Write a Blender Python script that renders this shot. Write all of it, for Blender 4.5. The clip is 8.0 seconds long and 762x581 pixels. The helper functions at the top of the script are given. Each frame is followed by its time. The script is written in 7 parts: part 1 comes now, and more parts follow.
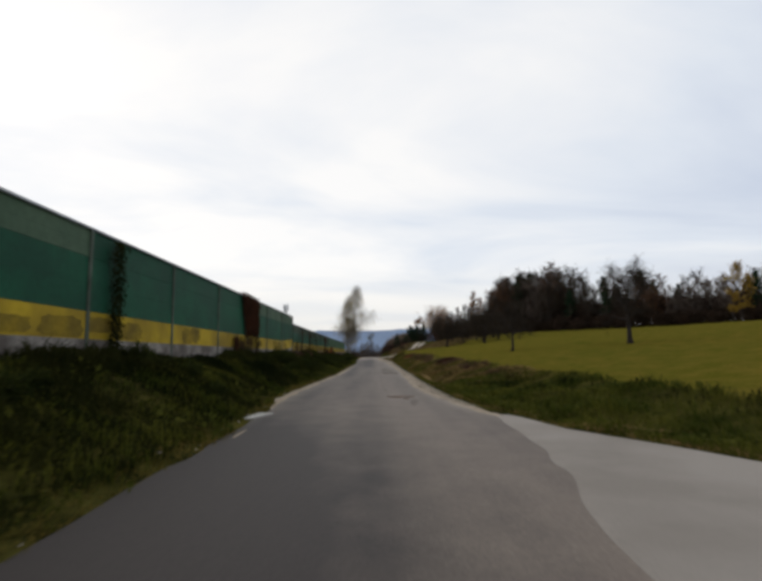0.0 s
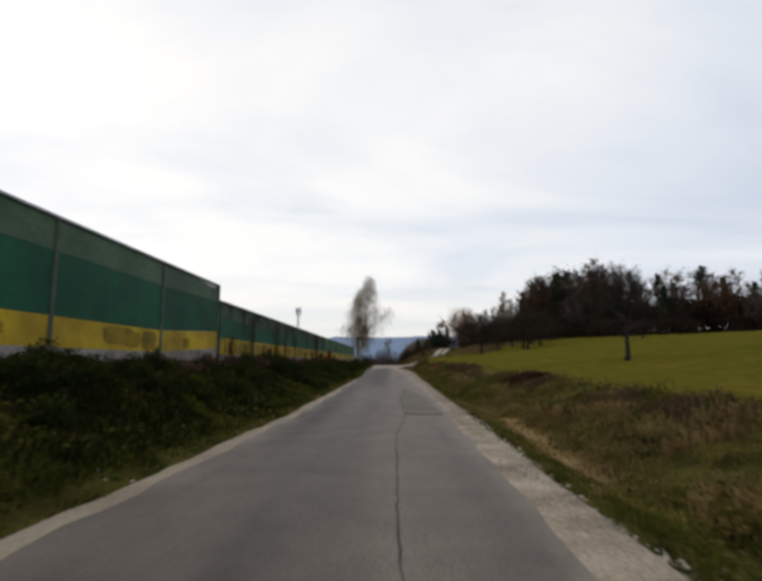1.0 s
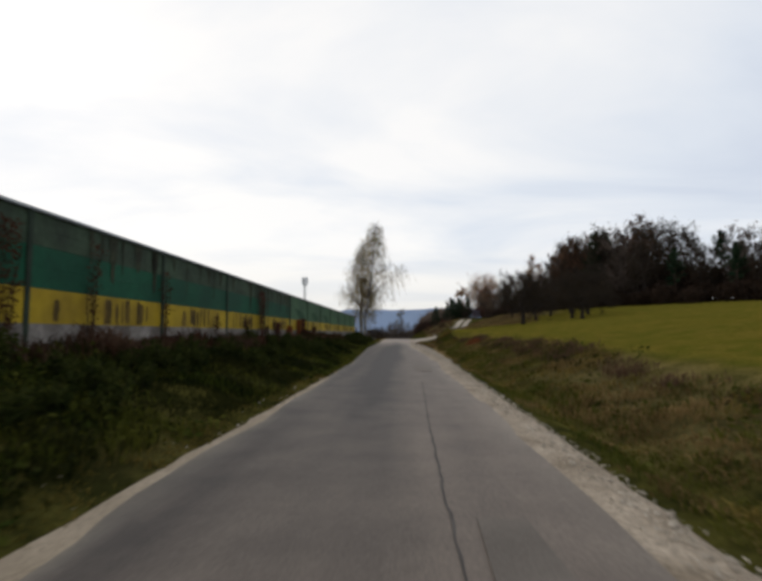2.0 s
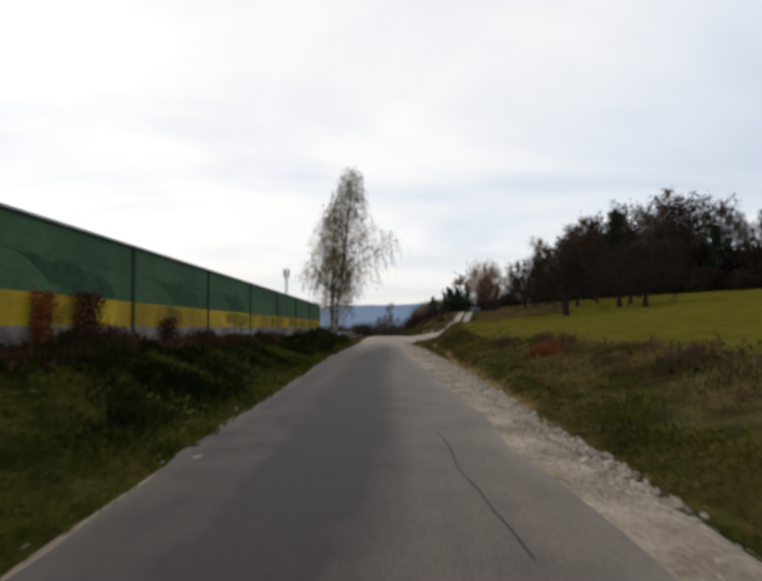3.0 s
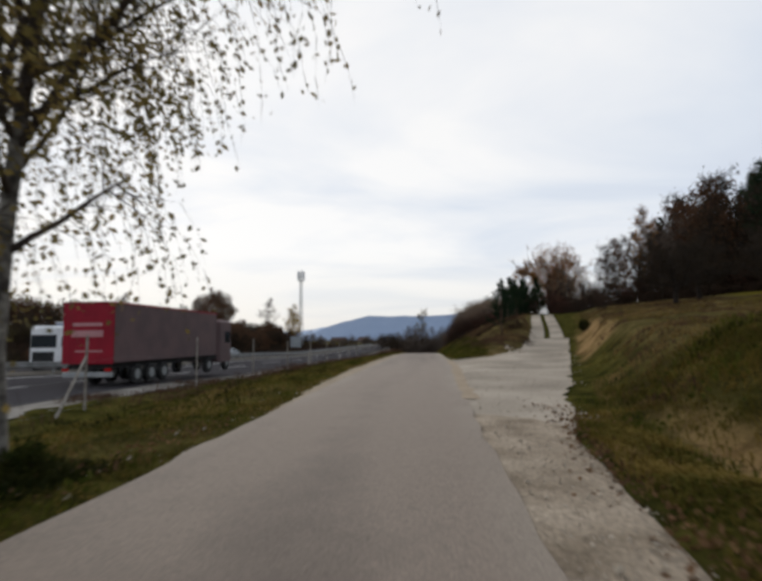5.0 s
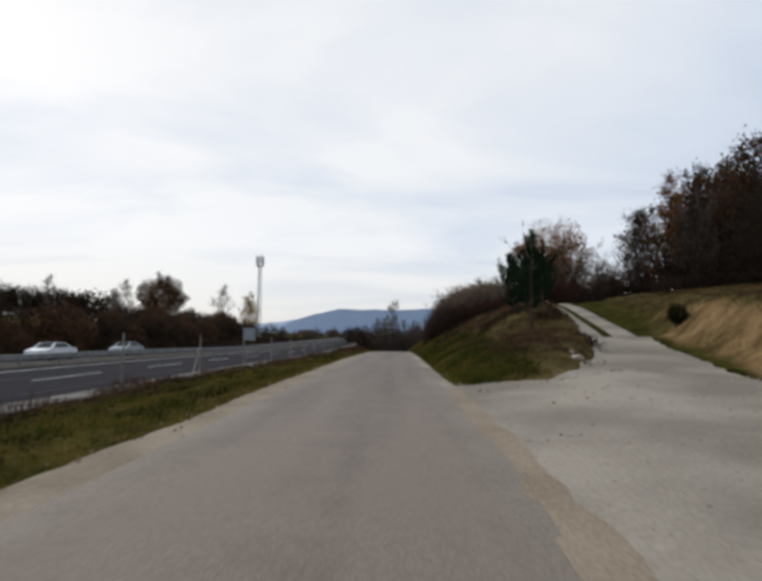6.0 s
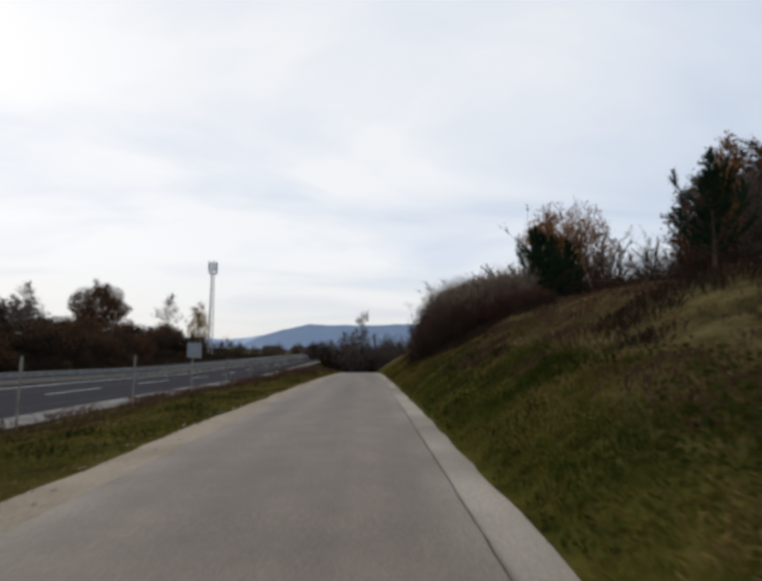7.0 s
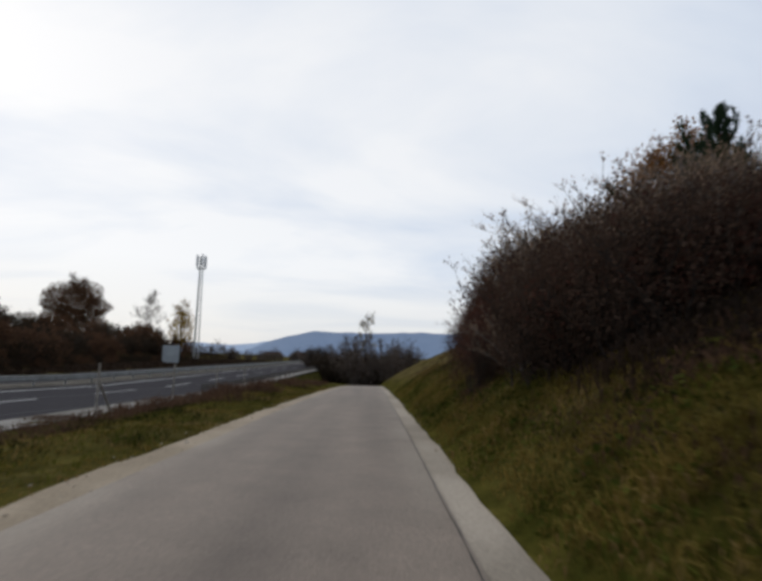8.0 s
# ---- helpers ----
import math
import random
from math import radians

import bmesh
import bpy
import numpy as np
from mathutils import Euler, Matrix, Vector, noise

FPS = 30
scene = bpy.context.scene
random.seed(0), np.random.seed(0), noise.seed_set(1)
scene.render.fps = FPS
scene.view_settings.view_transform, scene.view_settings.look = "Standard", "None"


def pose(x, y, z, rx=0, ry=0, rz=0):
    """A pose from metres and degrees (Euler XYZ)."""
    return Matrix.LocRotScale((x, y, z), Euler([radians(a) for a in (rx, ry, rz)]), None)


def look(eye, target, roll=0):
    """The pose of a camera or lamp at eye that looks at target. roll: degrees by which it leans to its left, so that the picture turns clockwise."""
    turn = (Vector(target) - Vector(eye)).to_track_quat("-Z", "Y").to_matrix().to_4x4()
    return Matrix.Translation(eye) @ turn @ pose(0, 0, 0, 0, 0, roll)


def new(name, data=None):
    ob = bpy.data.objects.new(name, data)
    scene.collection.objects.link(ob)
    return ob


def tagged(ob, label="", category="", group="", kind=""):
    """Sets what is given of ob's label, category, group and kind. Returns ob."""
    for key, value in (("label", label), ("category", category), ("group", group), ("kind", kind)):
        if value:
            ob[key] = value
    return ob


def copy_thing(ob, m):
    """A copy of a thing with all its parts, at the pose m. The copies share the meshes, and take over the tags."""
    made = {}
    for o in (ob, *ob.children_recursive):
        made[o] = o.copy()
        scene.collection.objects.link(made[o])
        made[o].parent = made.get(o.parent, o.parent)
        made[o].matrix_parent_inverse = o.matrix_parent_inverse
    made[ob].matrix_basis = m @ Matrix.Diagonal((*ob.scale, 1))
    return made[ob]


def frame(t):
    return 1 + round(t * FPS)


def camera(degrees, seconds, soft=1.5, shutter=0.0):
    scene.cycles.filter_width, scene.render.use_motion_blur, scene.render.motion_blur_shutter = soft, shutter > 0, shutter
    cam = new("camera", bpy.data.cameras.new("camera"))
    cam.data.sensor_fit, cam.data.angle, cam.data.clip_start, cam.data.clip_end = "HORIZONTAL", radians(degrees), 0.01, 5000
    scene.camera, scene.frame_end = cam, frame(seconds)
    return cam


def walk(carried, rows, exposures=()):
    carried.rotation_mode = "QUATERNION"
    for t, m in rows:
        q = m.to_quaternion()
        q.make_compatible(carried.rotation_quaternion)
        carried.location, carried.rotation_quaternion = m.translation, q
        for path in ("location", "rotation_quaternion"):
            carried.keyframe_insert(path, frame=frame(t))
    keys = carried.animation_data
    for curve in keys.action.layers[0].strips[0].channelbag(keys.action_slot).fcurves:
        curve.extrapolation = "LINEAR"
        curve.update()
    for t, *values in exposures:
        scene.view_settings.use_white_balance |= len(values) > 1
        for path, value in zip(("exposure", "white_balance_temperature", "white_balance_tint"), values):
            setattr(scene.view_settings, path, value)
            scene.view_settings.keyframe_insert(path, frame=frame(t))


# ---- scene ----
cam = camera(74.0, 8.0, soft=3.7, shutter=0.1)

# the drive: seconds, x, y, z, pitch, roll, yaw
PATH = [
    (0, -0.19, 0.00, 1.38, 6.89, -0.63, -0.92),
    (0.1, -0.15, 1.91, 1.38, 7.05, -0.55, -0.86),
    (0.2, -0.10, 3.82, 1.38, 7.09, -0.47, -0.82),
    (0.3, -0.06, 5.73, 1.38, 7.13, -0.39, -1.11),
    (0.4, -0.01, 7.64, 1.38, 7.27, -0.31, -0.67),
    (0.5, 0.03, 9.55, 1.38, 7.14, -0.23, 0.00),
    (0.6, 0.04, 11.46, 1.38, 7.39, -0.18, 1.43),
    (0.7, 0.05, 13.37, 1.38, 7.43, -0.14, 0.96),
    (0.8, 0.07, 15.28, 1.38, 7.66, -0.09, 1.55),
    (0.9, 0.08, 17.19, 1.38, 7.71, -0.05, 1.40),
    (1, 0.09, 19.10, 1.38, 7.68, 0.00, 1.17),
    (1.1, 0.08, 21.01, 1.38, 7.51, -0.02, 1.28),
    (1.2, 0.08, 22.92, 1.37, 7.91, -0.03, 1.47),
    (1.3, 0.07, 24.83, 1.37, 7.26, -0.05, 2.31),
    (1.4, 0.07, 26.74, 1.36, 6.85, -0.06, 2.98),
    (1.5, 0.06, 28.65, 1.36, 5.29, -0.08, 3.49),
    (1.6, 0.05, 30.56, 1.36, 3.80, -0.08, 3.37),
    (1.7, 0.05, 32.47, 1.36, 3.55, -0.09, 3.34),
    (2, 0.03, 38.20, 1.37, 4.60, -0.10, 2.60),
    (2.5, 0.00, 47.75, 1.38, 4.10, -0.10, 1.45),
    (2.8, -0.01, 53.48, 1.38, 4.04, -0.36, 0.87),
    (2.9, -0.02, 55.39, 1.38, 3.94, -0.45, 1.69),
    (3, -0.02, 57.30, 1.38, 4.07, -0.54, 1.40),
    (3.1, -0.01, 59.21, 1.38, 4.26, -0.65, 0.41),
    (3.2, -0.01, 61.12, 1.38, 4.40, -0.76, 0.33),
    (3.3, -0.00, 63.03, 1.38, 4.72, -0.88, 0.50),
    (3.4, 0.00, 64.94, 1.38, 5.44, -0.99, 0.16),
    (3.5, 0.01, 66.85, 1.38, 5.58, -1.10, -0.42),
    (3.6, 0.02, 68.76, 1.38, 5.61, -0.68, -0.98),
    (3.7, 0.03, 70.67, 1.38, 5.73, -0.27, -1.63),
    (3.8, 0.03, 72.58, 1.38, 5.79, 0.15, -1.55),
    (3.9, 0.04, 74.49, 1.38, 6.02, 0.56, -1.15),
    (4, 0.05, 76.40, 1.38, 6.09, 0.98, -0.04),
    (4.1, 0.05, 78.31, 1.38, 6.12, 0.83, 0.27),
    (4.2, 0.04, 80.22, 1.38, 5.91, 0.67, 1.03),
    (4.3, 0.04, 82.13, 1.38, 5.71, 0.52, 1.46),
    (4.4, 0.03, 84.04, 1.38, 6.26, 0.36, 1.57),
    (4.5, 0.03, 85.95, 1.38, 6.16, 0.21, 1.99),
    (4.6, 0.03, 87.86, 1.38, 6.00, -0.18, 3.81),
    (4.7, 0.02, 89.77, 1.38, 5.48, -0.58, 5.35),
    (5.25, 0.00, 100.28, 1.38, 5.40, -1.00, 4.60),
    (5.8, -0.02, 110.78, 1.38, 5.32, -1.20, 2.95),
    (5.9, -0.02, 112.69, 1.38, 5.17, -0.46, 2.13),
    (6, -0.02, 114.60, 1.38, 4.68, 0.27, 1.92),
    (6.1, -0.01, 116.51, 1.37, 3.91, 0.43, 1.25),
    (6.2, -0.00, 118.42, 1.37, 3.99, 0.58, 0.74),
    (6.3, 0.00, 120.33, 1.36, 4.48, 0.74, 0.47),
    (6.4, 0.01, 122.24, 1.36, 5.05, 0.89, 0.20),
    (6.5, 0.02, 124.15, 1.35, 6.18, 1.05, 1.74),
    (6.6, 0.03, 126.06, 1.34, 6.37, 0.88, 2.17),
    (6.7, 0.04, 127.97, 1.32, 6.15, 0.72, 2.61),
    (6.8, 0.06, 129.88, 1.31, 6.30, 0.55, 0.85),
    (6.9, 0.07, 131.79, 1.29, 6.44, 0.39, -0.79),
    (7, 0.08, 133.70, 1.28, 6.47, 0.22, -1.44),
    (7.1, 0.10, 135.61, 1.25, 6.32, 0.19, -1.74),
    (7.2, 0.11, 137.52, 1.23, 6.49, 0.17, -1.55),
    (7.3, 0.13, 139.43, 1.20, 6.59, 0.14, -1.35),
    (7.4, 0.14, 141.34, 1.18, 6.41, 0.12, -0.69),
    (7.5, 0.16, 143.25, 1.15, 6.57, 0.09, 0.27),
    (7.6, 0.18, 145.16, 1.12, 6.66, 0.34, 0.29),
    (7.8, 0.21, 148.98, 1.05, 7.13, 0.83, -0.58),
    (8, 0.25, 152.80, 0.98, 7.41, 1.32, -0.67),
]
ROWS = []
for t, x, y, z, pitch, roll, yaw in PATH:
    ahead = Vector((-math.sin(radians(yaw)) * math.cos(radians(pitch)), math.cos(radians(yaw)) * math.cos(radians(pitch)), math.sin(radians(pitch))))
    ROWS.append((t, look((x, y, z), Vector((x, y, z)) + ahead * 10, roll)))
walk(cam, ROWS, [(0.0, 0.0, 6620, 10), (4.7, 0.0, 6620, 10), (5.8, -0.1, 6350, 10), (8.0, -0.1, 6350, 10)])

# ---- sky and sun ----
SUN_AZ, SUN_EL = radians(-40), radians(28)


def make_world():
    w = bpy.data.worlds.new("overcast_sky")
    scene.world = w
    w.use_nodes = True
    nt = w.node_tree
    nt.nodes.clear()
    N, L = nt.nodes.new, nt.links.new
    out, bg = N("ShaderNodeOutputWorld"), N("ShaderNodeBackground")
    sky = N("ShaderNodeTexSky")
    sky.sky_type, sky.sun_disc = "NISHITA", False
    sky.sun_elevation, sky.sun_rotation = SUN_EL, SUN_AZ
    tint = N("ShaderNodeVectorMath")
    tint.operation = "SCALE"
    tint.inputs["Scale"].default_value = 0.10
    L(sky.outputs[0], tint.inputs[0])
    co = N("ShaderNodeTexCoord")
    sep = N("ShaderNodeSeparateXYZ")
    L(co.outputs["Generated"], sep.inputs[0])
    up = N("ShaderNodeMath")
    up.operation, up.inputs[1].default_value = "MAXIMUM", 0.0
    L(sep.outputs["Z"], up.inputs[0])
    up2 = N("ShaderNodeMath")
    up2.operation, up2.inputs[1].default_value = "ADD", 0.16
    L(up.outputs[0], up2.inputs[0])
    # a flat layer of cloud seen in perspective
    flat = N("ShaderNodeCombineXYZ")
    for i, axis in enumerate("XY"):
        d = N("ShaderNodeMath")
        d.operation = "DIVIDE"
        L(sep.outputs[axis], d.inputs[0])
        L(up2.outputs[0], d.inputs[1])
        L(d.outputs[0], flat.inputs[i])
    mp = N("ShaderNodeMapping")
    mp.inputs["Rotation"].default_value = (0, 0, radians(12))
    mp.inputs["Scale"].default_value = (0.55, 0.95, 1)
    L(flat.outputs[0], mp.inputs[0])
    n1 = N("ShaderNodeTexNoise")
    n1.inputs["Scale"].default_value, n1.inputs["Detail"].default_value, n1.inputs["Roughness"].default_value = 1.1, 6, 0.52
    n1.inputs["Distortion"].default_value = 0.5
    L(mp.outputs[0], n1.inputs["Vector"])
    # brighter towards the veiled sun
    sd = (math.sin(SUN_AZ) * math.cos(SUN_EL), math.cos(SUN_AZ) * math.cos(SUN_EL), math.sin(SUN_EL))
    dot = N("ShaderNodeVectorMath")
    dot.operation = "DOT_PRODUCT"
    dot.inputs[1].default_value = sd
    L(co.outputs["Generated"], dot.inputs[0])
    glow = N("ShaderNodeMapRange")
    glow.inputs["From Min"].default_value, glow.inputs["From Max"].default_value = 0.35, 1.0
    glow.inputs["To Min"].default_value, glow.inputs["To Max"].default_value = 0.0, 0.27
    L(dot.outputs["Value"], glow.inputs["Value"])
    add = N("ShaderNodeMath")
    L(n1.outputs["Fac"], add.inputs[0])
    L(glow.outputs[0], add.inputs[1])
    ramp = N("ShaderNodeValToRGB")
    e = ramp.color_ramp.elements
    e[0].position, e[0].color = 0.38, (0.62, 0.69, 0.82, 1)
    e[1].position, e[1].color = 0.76, (1.0, 1.0, 1.0, 1)
    m = e.new(0.54)
    m.color = (0.76, 0.82, 0.91, 1)
    L(add.outputs[0], ramp.inputs[0])
    # pale warm haze low over the land
    low = N("ShaderNodeMapRange")
    low.inputs["From Min"].default_value, low.inputs["From Max"].default_value = 0.0, 0.17
    low.inputs["To Min"].default_value, low.inputs["To Max"].default_value = 0.85, 0.0
    L(up.outputs[0], low.inputs["Value"])
    warm = N("ShaderNodeMix")
    warm.data_type = "RGBA"
    L(low.outputs[0], warm.inputs[0])
    L(ramp.outputs[0], warm.inputs[6])
    warm.inputs[7].default_value = (0.86, 0.845, 0.82, 1)
    mix = N("ShaderNodeMix")
    mix.data_type = "RGBA"
    mix.inputs[0].default_value = 0.93
    L(tint.outputs[0], mix.inputs[6])
    L(warm.outputs[2], mix.inputs[7])
    L(mix.outputs[2], bg.inputs["Color"])
    bg.inputs["Strength"].default_value = 1.0
    L(bg.outputs[0], out.inputs["Surface"])


make_world()
sun = new("sun", bpy.data.lights.new("sun", "SUN"))
sun.data.energy, sun.data.angle, sun.data.color = 0.5, radians(25), (1.0, 0.95, 0.88)
sun.matrix_world = look((0, 0, 60), Vector((0, 0, 60)) - Vector((math.sin(SUN_AZ) * math.cos(SUN_EL), math.cos(SUN_AZ) * math.cos(SUN_EL), math.sin(SUN_EL))))

# ---- materials ----


def material(name, base, second=None, scale=2.0, rough=0.9, fine=25.0, bump=0.25, spread=0.18, metal=0.0, per_object=0.0, per_island=0.0, detail=6):
    """A rough outdoor surface: two colours mixed by broad noise, fine grain on top, bump, and small shifts between pieces."""
    mt = bpy.data.materials.new(name)
    mt.use_nodes = True
    nt = mt.node_tree
    N, L = nt.nodes.new, nt.links.new
    b = nt.nodes["Principled BSDF"]
    b.inputs["Roughness"].default_value, b.inputs["Metallic"].default_value = rough, metal
    b.inputs["Specular IOR Level"].default_value = 0.15
    co = N("ShaderNodeTexCoord")
    broad, grain = N("ShaderNodeTexNoise"), N("ShaderNodeTexNoise")
    broad.inputs["Scale"].default_value, broad.inputs["Detail"].default_value = scale, detail
    grain.inputs["Scale"].default_value, grain.inputs["Detail"].default_value = fine, 3
    for n in (broad, grain):
        L(co.outputs["Object"], n.inputs["Vector"])
    mr = N("ShaderNodeMapRange")
    mr.inputs["From Min"].default_value, mr.inputs["From Max"].default_value = 0.38, 0.62
    L(broad.outputs["Fac"], mr.inputs["Value"])
    mix = N("ShaderNodeMix")
    mix.data_type = "RGBA"
    L(mr.outputs[0], mix.inputs[0])
    mix.inputs[6].default_value = (*base, 1)
    mix.inputs[7].default_value = (*(second or [c * 0.75 for c in base]), 1)
    hsv = N("ShaderNodeHueSaturation")
    L(mix.outputs[2], hsv.inputs["Color"])
    val = N("ShaderNodeMapRange")
    val.inputs["From Min"].default_value, val.inputs["From Max"].default_value = 0.3, 0.7
    val.inputs["To Min"].default_value, val.inputs["To Max"].default_value = 1 - spread, 1 + spread
    L(grain.outputs["Fac"], val.inputs["Value"])
    level = val.outputs[0]
    for amount, node, socket in ((per_object, "ShaderNodeObjectInfo", "Random"), (per_island, "ShaderNodeNewGeometry", "Random Per Island")):
        if amount:
            info, sh, mul = N(node), N("ShaderNodeMapRange"), N("ShaderNodeMath")
            sh.inputs["To Min"].default_value, sh.inputs["To Max"].default_value = 1 - amount, 1 + amount
            L(info.outputs[socket], sh.inputs["Value"])
            mul.operation = "MULTIPLY"
            L(level, mul.inputs[0])
            L(sh.outputs[0], mul.inputs[1])
            level = mul.outputs[0]
    L(level, hsv.inputs["Value"])
    L(hsv.outputs[0], b.inputs["Base Color"])
    if bump:
        bp = N("ShaderNodeBump")
        bp.inputs["Strength"].default_value, bp.inputs["Distance"].default_value = bump, 0.02
        L(grain.outputs["Fac"], bp.inputs["Height"])
        L(bp.outputs[0], b.inputs["Normal"])
    return mt


def leaf_material(name, base, second, thin=0.25):
    """Leaves and blades: colour shifts from piece to piece, and some light comes through."""
    mt = bpy.data.materials.new(name)
    mt.use_nodes = True
    nt = mt.node_tree
    N, L = nt.nodes.new, nt.links.new
    b = nt.nodes["Principled BSDF"]
    out = nt.nodes["Material Output"]
    b.inputs["Roughness"].default_value, b.inputs["Specular IOR Level"].default_value = 0.85, 0.02
    info = N("ShaderNodeNewGeometry")
    co, n1 = N("ShaderNodeTexCoord"), N("ShaderNodeTexNoise")
    n1.inputs["Scale"].default_value, n1.inputs["Detail"].default_value = 0.8, 4
    L(co.outputs["Object"], n1.inputs["Vector"])
    f = N("ShaderNodeMath")
    f.operation, f.inputs[1].default_value = "MULTIPLY_ADD", 0.5
    L(info.outputs["Random Per Island"], f.inputs[0])
    s = N("ShaderNodeMapRange")
    s.inputs["From Min"].default_value, s.inputs["From Max"].default_value = 0.35, 0.65
    s.inputs["To Min"].default_value, s.inputs["To Max"].default_value = -0.35, 0.85
    L(n1.outputs["Fac"], s.inputs["Value"])
    L(s.outputs[0], f.inputs[2])
    f.use_clamp = True
    mix = N("ShaderNodeMix")
    mix.data_type = "RGBA"
    L(f.outputs[0], mix.inputs[0])
    mix.inputs[6].default_value, mix.inputs[7].default_value = (*base, 1), (*second, 1)
    L(mix.outputs[2], b.inputs["Base Color"])
    tr, ms = N("ShaderNodeBsdfTranslucent"), N("ShaderNodeMixShader")
    L(mix.outputs[2], tr.inputs["Color"])
    ms.inputs[0].default_value = thin
    L(b.outputs[0], ms.inputs[1])
    L(tr.outputs[0], ms.inputs[2])
    L(ms.outputs[0], out.inputs["Surface"])
    return mt


def ground_material():
    """Meadow, dry bank grass and bare earth, laid out by the mask that the ground mesh carries."""
    mt = bpy.data.materials.new("grassland")
    mt.use_nodes = True
    nt = mt.node_tree
    N, L = nt.nodes.new, nt.links.new
    b = nt.nodes["Principled BSDF"]
    b.inputs["Roughness"].default_value, b.inputs["Specular IOR Level"].default_value = 0.95, 0.0
    co = N("ShaderNodeTexCoord")

    def noise_at(scale, detail=5, rough=0.6):
        n = N("ShaderNodeTexNoise")
        n.inputs["Scale"].default_value, n.inputs["Detail"].default_value, n.inputs["Roughness"].default_value = scale, detail, rough
        L(co.outputs["Object"], n.inputs["Vector"])
        return n.outputs["Fac"]

    def ramp(fac, a, z, lo=0.38, hi=0.62):
        r = N("ShaderNodeValToRGB")
        r.color_ramp.elements[0].position, r.color_ramp.elements[0].color = lo, (*a, 1)
        r.color_ramp.elements[1].position, r.color_ramp.elements[1].color = hi, (*z, 1)
        L(fac, r.inputs[0])
        return r.outputs[0]

    def mixed(fac, a, z):
        m = N("ShaderNodeMix")
        m.data_type = "RGBA"
        L(fac, m.inputs[0])
        L(a, m.inputs[6])
        L(z, m.inputs[7])
        return m.outputs[2]

    broad, mid, fine = noise_at(0.12), noise_at(1.3), noise_at(14, 4, 0.7)
    mask = N("ShaderNodeVertexColor")
    mask.layer_name = "cover"
    sp = N("ShaderNodeSeparateColor")
    L(mask.outputs["Color"], sp.inputs[0])
    meadow = mixed(broad, ramp(mid, (0.104, 0.086, 0.012), (0.142, 0.104, 0.018)), ramp(mid, (0.060, 0.069, 0.009), (0.100, 0.085, 0.014)))
    rank = ramp(mid, (0.021, 0.022, 0.006), (0.072, 0.064, 0.016))
    dry = ramp(mid, (0.058, 0.047, 0.018), (0.130, 0.100, 0.042))
    earth = ramp(mid, (0.185, 0.116, 0.052), (0.315, 0.208, 0.100))
    col = mixed(sp.outputs["Blue"], rank, meadow)
    col = mixed(sp.outputs["Red"], col, dry)
    col = mixed(sp.outputs["Green"], col, earth)
    hsv, val = N("ShaderNodeHueSaturation"), N("ShaderNodeMapRange")
    val.inputs["From Min"].default_value, val.inputs["From Max"].default_value = 0.3, 0.7
    val.inputs["To Min"].default_value, val.inputs["To Max"].default_value = 0.65, 1.35
    L(fine, val.inputs["Value"])
    L(val.outputs[0], hsv.inputs["Value"])
    L(col, hsv.inputs["Color"])
    L(hsv.outputs[0], b.inputs["Base Color"])
    bp = N("ShaderNodeBump")
    bp.inputs["Strength"].default_value, bp.inputs["Distance"].default_value = 0.6, 0.06
    L(fine, bp.inputs["Height"])
    L(bp.outputs[0], b.inputs["Normal"])
    return mt


